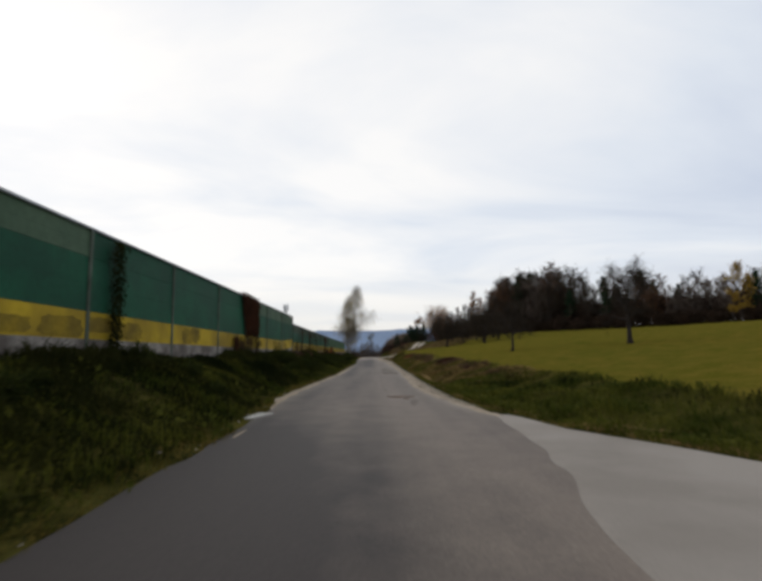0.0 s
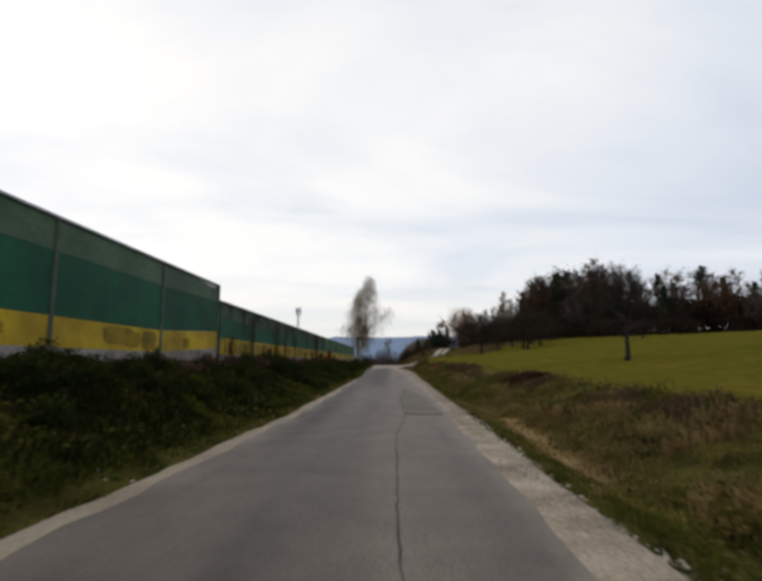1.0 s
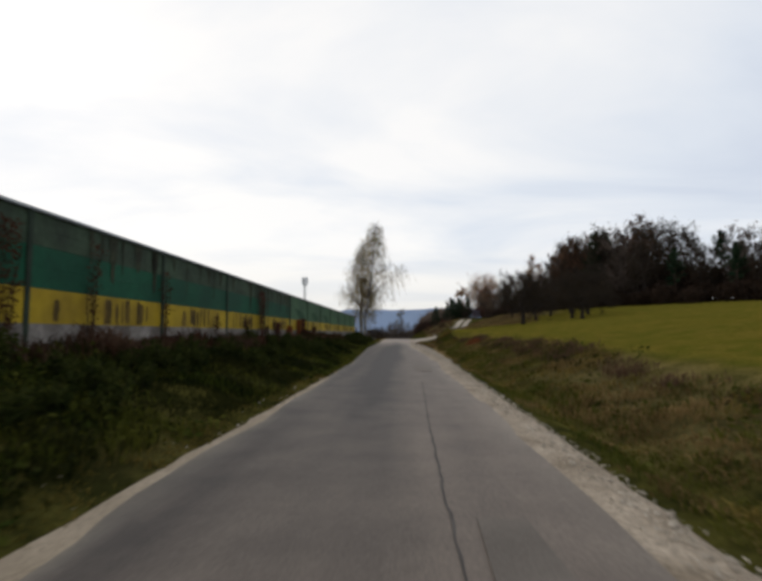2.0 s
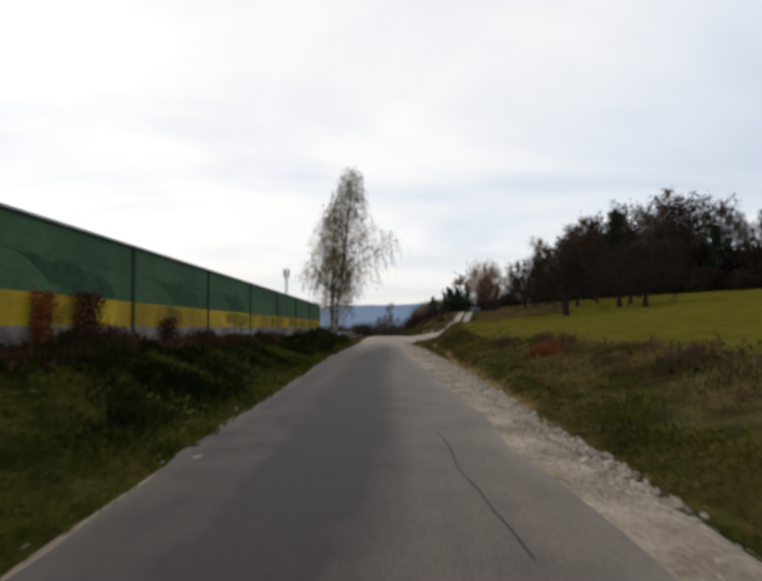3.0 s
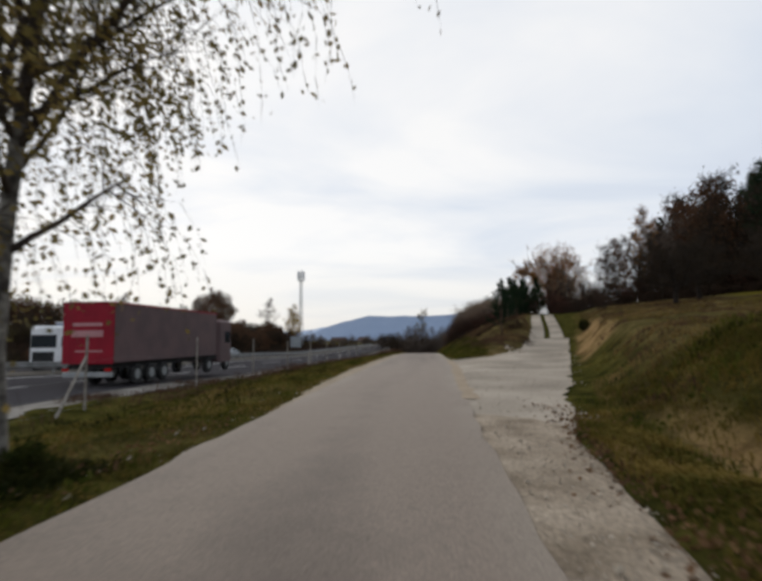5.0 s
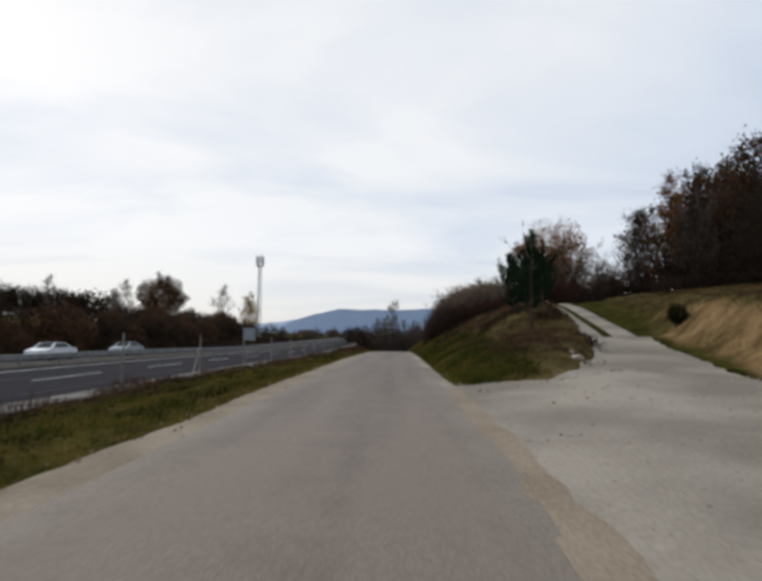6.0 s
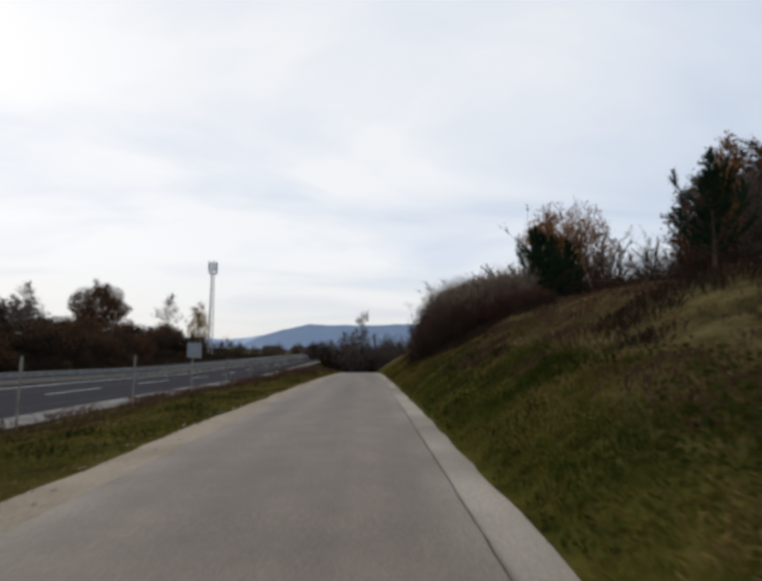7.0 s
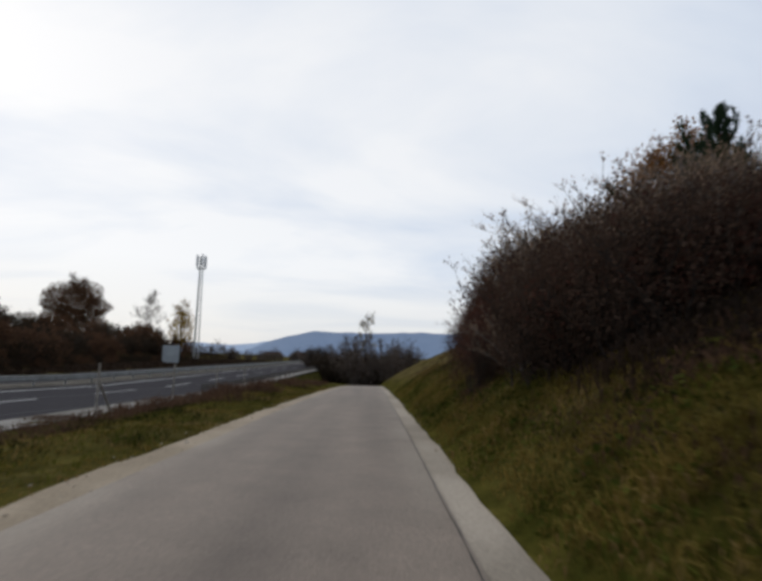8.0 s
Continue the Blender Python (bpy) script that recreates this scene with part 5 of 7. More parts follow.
for x, y, s, a, src in ((22.5, 103, 0.95, 40, old_b), (26.5, 131, 1.0, 80, old_a), (21.5, 122, 0.9, 160, old_b), (33, 140, 1.05, 200, old_a), (30, 122, 1.0, 290, old_b), (37, 152, 1.05, 20, old_a), (28, 150, 0.95, 120, old_b), (44, 158, 1.05, 250, old_b), (22, 142, 0.9, 310, old_a)):
    c = copy_thing(src, pose(*rest(x, y), 0, 0, a) @ Matrix.Scale(s, 4))

# woodland: a few kinds, copied along the edge of the wood
full = dict(clear=0.08, spread=5.8, limbs=14, subs=4, twigs=5, twig_len=1.4, leaf=0.42, leaf_count=1500, twig_r=0.03)
kinds = [
    plant("forest_tree", "tall oak with brown autumn leaves at the wood's edge", "tree", 41, rest(60, 168), BARK, LEAF_OAK, "woodland trees", H=16, r0=0.28, dome=(1500, 5.0, 5.8, 9.4), **full),
    plant("forest_tree", "tall dark thinly leaved tree at the wood's edge", "tree", 42, rest(66, 158), BARK, LEAF_DARK, "woodland trees", H=17, r0=0.26, **{**full, "leaf": 0.36, "leaf_count": 1300, "subs": 4, "twigs": 5, "spread": 4.8, "dome": (1100, 4.6, 5.8, 10.0)}),
    plant("forest_tree", "oak with thin grey-brown leaves at the wood's edge", "tree", 43, rest(73, 148), GREY_BARK, LEAF_GREY, "woodland trees", H=13, r0=0.24, dome=(1400, 5.0, 5.2, 7.2), **full),
]


def conifer(name, label, seed, at, H, r0, clear, reach, whorls, needle, count, group, bark=PINE_BARK, curl=0.16, tips=0.0):
    rng = rng_of(seed)
    wood, fol = Geo(), Geo()
    zz = np.linspace(0, 1, 7)
    trunk = np.column_stack([np.cumsum(rng.normal(0, 0.006 * H, 7)), np.cumsum(rng.normal(0, 0.006 * H, 7)), H * zz - 0.1])
    wood.tube(trunk, r0 * (1 - 0.9 * zz) + 0.006, 7)
    segs = []
    for i in range(whorls):
        u = i / (whorls - 1)
        f = clear + (0.97 - clear) * u
        at0 = np.array([np.interp(f, zz, trunk[:, k]) for k in range(3)])
        nb = 6 if u < 0.8 else 4
        a0 = rng.uniform(0, 6.28)
        fan = rng.uniform(0.65, 1.2)
        for j in range(nb):
            a = a0 + j * 6.283 / nb + rng.normal(0, 0.2)
            ln = reach * fan * (1.02 - u) ** 0.7 * rng.uniform(0.4, 1.35) + 0.06 * reach
            el = 0.2 + 0.7 * u + rng.normal(0, 0.2)
            at1 = at0 + np.array([0, 0, rng.normal(0, 0.035 * H)])
            pl = limb_path(rng, at1, (math.cos(a) * math.cos(el), math.sin(a) * math.cos(el), math.sin(el)), ln, 5, curl, 0.08)
            wood.tube(pl, max(r0 * 0.22 * (1 - u), 0.008) * np.linspace(1, 0.3, 5), 4, False)
            segs += [(pl[k], pl[k + 1]) for k in range(1, 4)]
            for _ in range(3):
                k = rng.integers(1, 4)
                side = limb_path(rng, pl[k], unit(pl[k + 1] - pl[k]) + rng.normal(size=3) * 0.5 + [0, 0, 0.2], ln * 0.35, 3, 0.2)
                segs += [(side[0], side[1]), (side[1], side[2])]
    segs.append((trunk[-2], trunk[-1]))
    segs = np.array(segs)
    k = rng.integers(0, len(segs), count)
    if tips:
        # needles gather towards the branch ends
        out = np.hypot(segs[:, 1, 0], segs[:, 1, 1])
        k = rng.choice(len(segs), count, p=out**tips / (out**tips).sum())
    f = rng.uniform(0, 1, (count, 1))
    base = segs[k, 0] * (1 - f) + segs[k, 1] * f
    along = unit(segs[k, 1] - segs[k, 0])
    fol.cones(base, unit(along * 0.7 + rng.normal(size=(count, 3)) * 0.8) * needle * rng.uniform(0.6, 1.2, (count, 1)), needle * 0.09)
    t = thing(name, label, "tree", group, "", at)
    part("trunk", wood, bark, t, smooth=True)
    part("crown", fol, NEEDLES, t)
    return t


plant("yellow_tree", "round tree with yellow leaves at the meadow edge", "tree", 46, rest(76, 103), BARK, LEAF_YELLOW, "woodland trees", H=10.5, r0=0.2, clear=0.12, spread=3.6, limbs=14, subs=6, twigs=6, twig_len=1.0, leaf=0.3, leaf_count=2600, twig_r=0.02)
kinds.append(conifer("forest_pine", "tall dark pine rising above the wood", 44, rest(80, 150), 17, 0.25, 0.40, 3.8, 11, 0.9, 2400, "woodland trees"))
plant("forest_birch", "white-trunked birch at the wood's edge", "tree", 45, rest(54, 176), BIRCH_BARK, LEAF_OAK, "woodland trees", H=15, r0=0.2, clear=0.45, spread=2.6, limbs=14, subs=5, twigs=6, twig_len=1.0, leaf=0.22, leaf_count=700, twig_r=0.02)
kinds_r = random.Random(12)


def wood_edge(y):
    return np.interp(y, [20, 60, 110, 150, 176, 184, 260], [125, 105, 78, 54, 47, 38, 82])


for y in range(24, 262, 5):
    for r in range(3):
        yy = y + kinds_r.uniform(-2, 2) + r * 2
        x = float(wood_edge(yy)) + 3 + r * 6.5 + kinds_r.uniform(-2, 2)
        src = kinds_r.choice((0, 0, 1, 1, 2, 2, 3))
        s = kinds_r.uniform(0.8, 1.04) * float(np.interp(yy, [20, 90, 130, 158, 164], [0.45, 0.6, 0.72, 0.8, 1.0]) * (1.0 if yy < 150 else np.interp(x, [36, 44, 48, 58, 80, 100], [0.6, 0.95, 1.2, 1.2, 1.15, 0.95]))) * (1 + 0.04 * r)
        copy_thing(kinds[src], pose(*rest(x, yy), 0, 0, kinds_r.uniform(0, 360)) @ Matrix.Scale(s, 4))

# lower trees where the wood runs out towards the track
for x, y, src, k, a in ((26.5, 171, 1, 0.50, 40), (29.5, 177, 0, 0.56, 110), (32, 170, 1, 0.55, 200), (33.5, 184, 1, 0.62, 300), (37, 178, 2, 0.66, 20), (41, 172, 1, 0.72, 150), (38.5, 190, 0, 0.7, 10), (44, 184, 2, 0.8, 95)):
    copy_thing(kinds[src], pose(*rest(x, y), 0, 0, a) @ Matrix.Scale(k, 4))

# shrubs


def shrub_parts(seed, H, reach, stems, twigs, leaf, leaf_count, twig_len=0.5, dome=None, steep=0.5):
    rng = rng_of(seed)
    wood, fol = Geo(), Geo()
    starts, vecs = [], []
    for _ in range(stems):
        a = rng.uniform(0, 6.28)
        e = rng.uniform(steep, 1.45)
        d = (math.cos(a) * math.cos(e), math.sin(a) * math.cos(e), math.sin(e))
        ln = H * rng.uniform(0.65, 1.0) * (0.75 + 0.25 * math.sin(e))
        pl = limb_path(rng, (rng.normal(0, reach * 0.16), rng.normal(0, reach * 0.16), -0.1), d, ln, 6, 0.10, 0.14)
        wood.tube(pl, 0.035 * H / 3 * np.linspace(1, 0.25, 6), 4, False)
        for _ in range(3):
            g = rng.uniform(0.3, 0.9)
            s0 = np.array([np.interp(g, np.linspace(0, 1, 6), pl[:, k]) for k in range(3)])
            sb = limb_path(rng, s0, unit(pl[-1] - pl[0]) + rng.normal(size=3) * 0.5, ln * 0.4, 4, 0.1, 0.2)
            wood.tube(sb, 0.014 * H / 3 * np.linspace(1, 0.3, 4), 3, False)
            for q in (pl, sb):
                k = rng.uniform(0.25, 1.0, twigs)
                m = len(q)
                starts.append(np.stack([np.interp(k, np.linspace(0, 1, m), q[:, c]) for c in range(3)], 1))
                vecs.append(unit(unit(q[-1] - q[0])[None] + rng.normal(size=(twigs, 3)) * 0.6 + [[0, 0, 0.3]]) * twig_len * rng.uniform(0.4, 1.2, (twigs, 1)))
    starts, vecs = np.concatenate(starts), np.concatenate(vecs)
    wood.cones(starts, vecs, 0.008 * H / 3)
    i = rng.integers(0, len(starts), leaf_count)
    fol.leaves(starts[i] + vecs[i] * rng.uniform(0.1, 1.1, (leaf_count, 1)), leaf, rng)
    if dome:
        dome_leaves(fol, rng, dome, leaf, seed)
    return wood, fol


def shrub(name, label, seed, at, leafmat, group, category="bush", bark=BARK, **kw):
    wood, fol = shrub_parts(seed, **kw)
    t = thing(name, label, category, group, "", at)
    part("branchwork", wood, bark, t, smooth=True)
    part("foliage", fol, leafmat, t)
    return t


red_bush = shrub("bush", "dense red-brown autumn bush on the bank", 51, rest(5.2, 171), LEAF_RED, "bushes on the bank", H=2.75, reach=2.2, stems=16, twigs=5, leaf=0.09, leaf_count=1600, dome=(2300, 2.1, 1.95, 1.35))
dark_bush = shrub("bush", "dense dark twiggy bush on the bank", 52, rest(8.2, 174), LEAF_BUSH, "bushes on the bank", H=3.1, reach=2.4, stems=16, twigs=6, leaf=0.085, leaf_count=1600, dome=(2300, 2.2, 2.1, 1.45))
pale_bush = shrub("bush", "tall bush with pale seed heads on the bank", 53, rest(10.5, 171.5), LEAF_PALE, "bushes on the bank", bark=GREY_BARK, H=3.5, reach=1.8, stems=26, twigs=6, leaf=0.062, leaf_count=4200, dome=(900, 1.7, 1.7, 1.8))
br = random.Random(7)
bank_left = lambda y: max(float(np.interp(y, [158.6, 160, 161, 172], [4.7, 3.4, 2.9, 3.2])), 0.177 * (y - 152.8) + 0.7)
bank_right = lambda y: 0.31 * (y - 133.7)
for i in range(84):
    y = br.uniform(160.5, 205)
    f = br.random()
    x = bank_left(y) + (bank_right(y) - bank_left(y)) * f
    src = br.choice((red_bush, dark_bush, dark_bush, pale_bush) if f < 0.5 else (red_bush, dark_bush, pale_bush, pale_bush))
    s = br.uniform(0.85, 1.15) * (0.72 if x < bank_left(y) + 1.5 else 1.0) * float(np.interp(y, [160, 168, 180], [0.70, 1.0, 1.2]))
    copy_thing(src, pose(*rest(x, y), 0, 0, br.uniform(0, 360)) @ Matrix.Scale(s, 4))
for i in range(34):
    y = br.uniform(159.8, 164)
    copy_thing(br.choice((red_bush, dark_bush, dark_bush)), pose(*rest(bank_left(y) + 0.6 + br.random() ** 1.3 * 4.4, y + 0.4), 0, 0, br.uniform(0, 360)) @ Matrix.Scale(br.uniform(0.5, 0.8), 4))
for x, y, k in ((2.8, 160.8, 0.5), (3.2, 160.2, 0.46), (3.65, 159.6, 0.5), (4.1, 159.1, 0.52), (4.7, 158.8, 0.5), (5.4, 159.0, 0.55), (3.5, 161.4, 0.55), (4.4, 160.6, 0.6), (5.3, 160.4, 0.6), (6.2, 160.0, 0.6)):
    copy_thing(dark_bush if x < 4 else red_bush, pose(*rest(x + (0.7 if x > 4 else 0.3), y + (1.5 if x > 4 else 0.8)), 0, 0, x * 97 % 360) @ Matrix.Scale(k, 4))
for i in range(26):
    y = br.uniform(162.5, 182)
    x = bank_left(y) + (bank_right(y) - bank_left(y)) * br.uniform(0.25, 0.95)
    copy_thing(pale_bush, pose(*rest(x, y), 0, 0, br.uniform(0, 360)) @ Matrix.Scale(br.uniform(0.95, 1.15) * float(np.interp(y, [160, 168, 180], [0.70, 1.0, 1.2])), 4))
for i in range(30):
    y = br.uniform(159.0, 161.5)
    lo = float(np.interp(y, [158, 160, 161.5], [7.4, 6.0, 4.8]))
    x = lo + (0.36 * (y - 133.7) - lo) * br.random()
    copy_thing(br.choice((red_bush, red_bush, dark_bush)), pose(*rest(x, y), 0, 0, br.uniform(0, 360)) @ Matrix.Scale(br.uniform(0.32, 0.5), 4))
for i in range(14):
    y = br.uniform(164, 190)
    copy_thing(br.choice((red_bush, dark_bush)), pose(*rest(bank_left(y) + br.uniform(-0.4, 0.6), y), 0, 0, br.uniform(0, 360)) @ Matrix.Scale(br.uniform(0.4, 0.6), 4))
shrub("orange_tree", "broad many-stemmed tree with faded orange-brown leaves", 61, rest(25, 195), LEAF_FADED, "trees on the bank", "tree", H=12.2, reach=4.9, stems=40, twigs=9, leaf=0.23, leaf_count=8000, twig_len=1.1, dome=(11000, 6.2, 6.3, 8.4), steep=1.15)
plant("orange_tree", "round tree with thinning orange leaves", "tree", 62, rest(16.7, 172.8 + 6), BARK, LEAF_ORANGE, "trees on the bank", H=7.0, r0=0.18, clear=0.1, spread=3.2, limbs=18, subs=7, twigs=8, twig_len=0.8, leaf=0.18, leaf_count=5000, twig_r=0.012, up=0.6)
plant("orange_tree", "tall slender tree with pale orange leaves", "tree", 63, rest(35.4, 181.7), BARK, LEAF_ORANGE, "trees on the bank", H=15, r0=0.22, clear=0.3, spread=2.6, limbs=18, subs=6, twigs=7, twig_len=0.9, leaf=0.25, leaf_count=1800, twig_r=0.02, up=0.9)
young_pine = conifer("young_pine", "young dark green pine on the grassy mound", 64, rest(6.3, 138.6), 4.5, 0.075, 0.24, 1.75, 8, 0.15, 13000, "young pines", curl=0.34, tips=0.5)
copy_thing(young_pine, pose(*rest(8.9, 146.2), 0, 0, 75) @ Matrix.Scale(0.74, 4))
shrub("round_bush", "small round dark evergreen bush above the soil cut", 69, rest(13.0, 138.6), BLADE_DARK, "", H=1.05, reach=0.45, stems=12, twigs=5, leaf=0.06, leaf_count=1500, twig_len=0.25, dome=(2600, 0.52, 0.52, 0.55))
big_pine = conifer("pine_tree", "tall dark pine with upswept branch ends", 67, rest(47.5, 201), 17.0, 0.24, 0.12, 4.6, 11, 0.5, 11000, "pines on the bank", curl=0.34, tips=0.8)
broad_pine = conifer("bushy_pine", "broad bushy dark green pine among the bank bushes", 68, rest(11.9, 169.4), 5.9, 0.10, 0.02, 2.9, 14, 0.2, 22000, "young pines", curl=0.26, tips=0.4)
for x, y, a, k in ((13.1, 171.2, 200, 0.92), (14.3, 172.6, 20, 0.95), (15.2, 174.4, 140, 0.85), (17.2, 176.6, 300, 0.95)):
    copy_thing(broad_pine, pose(*rest(x, y), 0, 0, a) @ Matrix.Scale(k, 4))
shrub("pale_tree", "thin many-stemmed tree with pale withered leaves", 65, rest(23, 181), LEAF_PALE, "trees on the bank", "tree", H=7.2, reach=2.8, stems=28, twigs=8, leaf=0.12, leaf_count=2400, twig_len=0.7, dome=(1900, 3.1, 2.9, 3.7), steep=1.05)
copy_thing(big_pine, pose(*rest(53, 207), 0, 0, 130) @ Matrix.Scale(0.9, 4))
copy_thing(bpy.data.objects["orange_tree.002"], pose(*rest(40, 186), 0, 0, 100) @ Matrix.Scale(0.85, 4))
copy_thing(bpy.data.objects["pale_tree"], pose(*rest(24.5, 176.5), 0, 0, 140) @ Matrix.Scale(0.8, 4))
for x, y, s, src in ((17, 176, 1.2, dark_bush), (19.5, 177.5, 1.3, red_bush), (22.5, 178, 0.9, dark_bush), (25, 180, 0.9, red_bush), (15, 173, 1.0, dark_bush), (28.5, 181, 1.3, dark_bush), (20, 174, 0.9, red_bush), (22, 172, 0.9, dark_bush), (25, 174, 0.8, dark_bush), (27, 176, 0.9, dark_bush), (31, 180, 1.3, red_bush), (36, 180, 1.5, dark_bush), (40, 178, 1.6, dark_bush), (29, 178, 1.4, red_bush), (33, 183, 1.5, dark_bush), (38, 184, 1.6, red_bush), (27, 190, 1.6, dark_bush), (43, 180, 1.5, dark_bush), (18.5, 150, 0.5, dark_bush), (47, 172, 1.4, red_bush), (50, 166, 1.4, dark_bush)):
    copy_thing(src, pose(*rest(x, y), 0, 0, x * 37 % 360) @ Matrix.Scale(s, 4))

under = shrub("wood_bush", "dark brown undergrowth along the wood's edge", 54, rest(49, 176), LEAF_WOOD, "undergrowth of the wood", H=4.6, reach=3.2, stems=8, twigs=3, leaf=0.40, leaf_count=420, dome=(420, 2.9, 2.4, 1.9), twig_len=0.8)
for i in range(26):
    x = 25.5 + i * 0.85
    y = 171 - 0.35 * (x - 25.5) + br.uniform(-2, 2)
    copy_thing(under, pose(*rest(x, y, 0.3), 0, 0, br.uniform(0, 360)) @ Matrix.Scale(br.uniform(0.35, 0.55), 4))
for i in range(84):
    y = 22 + i * 1.95
    x = float(wood_edge(y)) + br.uniform(-2.5, 3) + (5 if i % 3 == 0 else 0)
    copy_thing(under, pose(*rest(x, y, 0.5), 0, 0, br.uniform(0, 360)) @ Matrix.Scale(br.uniform(0.85, 1.3), 4))

for i in range(80):
    y = 24 + i * 2.9 + br.uniform(-1, 1)
    grow = float(np.interp(y, [24, 90, 143, 158], [1.15, 1.4, 1.5, 1.75]))
    copy_thing(under, pose(*rest(float(wood_edge(y)) + br.uniform(5, 14), y), 0, 0, br.uniform(0, 360)) @ Matrix.Scale(br.uniform(1.1, 1.5) * grow, 4))

for i in range(58):
    y = 40 + i * 3.6 + br.uniform(-1.5, 1.5)
    copy_thing(under, pose(*rest(float(wood_edge(y)) + br.uniform(17, 25), y), 0, 0, br.uniform(0, 360)) @ Matrix.Scale(br.uniform(1.5, 2.0), 4))
for i in range(16):
    x, y = br.uniform(22, 50), br.uniform(183, 198)
    copy_thing(under, pose(*rest(x, y), 0, 0, br.uniform(0, 360)) @ Matrix.Scale(br.uniform(0.6, 0.9), 4))

# trees past the crest and on the far side of the motorway
far_kinds = [
    plant("far_tree", "round brown-leaved tree beyond the motorway", "tree", 171, rest(-94, 313), BARK, LEAF_OAK, "trees beyond the motorway", H=18, r0=0.36, clear=0.1, spread=6.5, limbs=18, subs=6, twigs=6, twig_len=1.2, leaf=0.46, leaf_count=2600, twig_r=0.03, dome=(20000, 10.0, 8.0, 12.0)),
    plant("far_tree", "dark bare tree beyond the motorway", "tree", 72, rest(-65.2, 303), GREY_BARK, LEAF_GREY, "trees beyond the motorway", H=15, r0=0.28, clear=0.12, spread=5.0, limbs=16, subs=6, twigs=7, twig_len=1.2, leaf=0.35, leaf_count=1300, twig_r=0.035),
]
plant("far_tree", "tree with bright yellow leaves beyond the motorway", "tree", 73, rest(-53, 294), BARK, LEAF_YELLOW, "trees beyond the motorway", H=14.5, r0=0.25, clear=0.2, spread=4.0, limbs=18, subs=6, twigs=6, twig_len=0.9, leaf=0.34, leaf_count=1800, twig_r=0.025, dome=(2600, 3.8, 5.8, 8.6))
fr = random.Random(5)
for x, y, k, a in ((-60, 224, 0.62, 50), (-66, 229, 0.5, 170), (-84, 262, 0.6, 240), (-104, 262, 0.75, 10), (-77, 250, 0.5, 300)):
    copy_thing(far_kinds[1], pose(*rest(x, y), 0, 0, a) @ Matrix.Scale(k, 4))
hedge_a = shrub("far_bush", "dark brown thicket beyond the motorway", 74, rest(-60, 285), LEAF_OAK, "thickets beyond the motorway", H=7, reach=4.5, stems=9, twigs=4, leaf=0.44, leaf_count=700, twig_len=0.9, dome=(800, 4.2, 3.6, 2.9))
hedge_c = shrub("far_bush", "grey-brown twiggy thicket past the crest, haze painted in", 77, rest(-4, 275), LEAF_GREY, "thickets past the crest", bark=GREY_BARK, H=7, reach=4.0, stems=14, twigs=7, leaf=0.30, leaf_count=800, twig_len=1.2, dome=(450, 3.8, 3.4, 3.0))
hedge_b = shrub("far_bush", "dark red-brown thicket beyond the motorway", 75, rest(-66, 280), LEAF_DARK, "thickets beyond the motorway", H=7.5, reach=4.5, stems=9, twigs=4, leaf=0.42, leaf_count=700, twig_len=0.9, dome=(750, 4.2, 3.8, 3.0))
for i in range(64):
    f = i / 63
    x = -54 - f * 120 + fr.uniform(-3, 3)
    y = 290 - 70 * f * f + fr.uniform(-5, 5)
    copy_thing(fr.choice((hedge_a, hedge_b)), pose(*rest(x, y), 0, 0, fr.uniform(0, 360)) @ Matrix.Scale(fr.uniform(0.8, 1.1) * (1.5 if f > 0.38 else 1.0), 4))
for i in range(84):
    f = i / 83
    y = 150 + 140 * f + fr.uniform(-3, 3)
    x = -39.5 - 13 * float(ease(y, 190, 262)) - fr.uniform(0, 9)
    copy_thing(fr.choice((hedge_a, hedge_b)), pose(*rest(x, y), 0, 0, fr.uniform(0, 360)) @ Matrix.Scale(fr.uniform(0.45, 0.8), 4))
for i in range(30):
    x, y = -17 + i * 0.9 + fr.uniform(-1, 1), fr.uniform(266, 298)
    k = float(np.interp(x, [-17, -10, -3, 4, 10], [0.75, 1.15, 1.4, 1.15, 1.0]))
    copy_thing(fr.choice((hedge_c, hedge_c, hedge_b)), pose(*rest(x, y), 0, 0, fr.uniform(0, 360)) @ Matrix.Scale(fr.uniform(0.85, 1.1) * k, 4))
for x, y, k, a in ((-10.5, 280, 0.55, 120), (-6.5, 274, 0.66, 210), (-4.2, 283, 0.72, 30), (-0.6, 280, 0.72, 300), (1.8, 272, 0.62, 75)):
    copy_thing(far_kinds[1], pose(*rest(x, y), 0, 0, a) @ Matrix.Scale(k, 4))
for i in range(34):
    x, y = -24 - i * 1.6 + fr.uniform(-1, 1), 372 - i * 1.6 + fr.uniform(-8, 8)
    copy_thing(hedge_c, pose(*rest(x, y), 0, 0, fr.uniform(0, 360)) @ Matrix.Scale(fr.uniform(0.45, 0.8), 4))
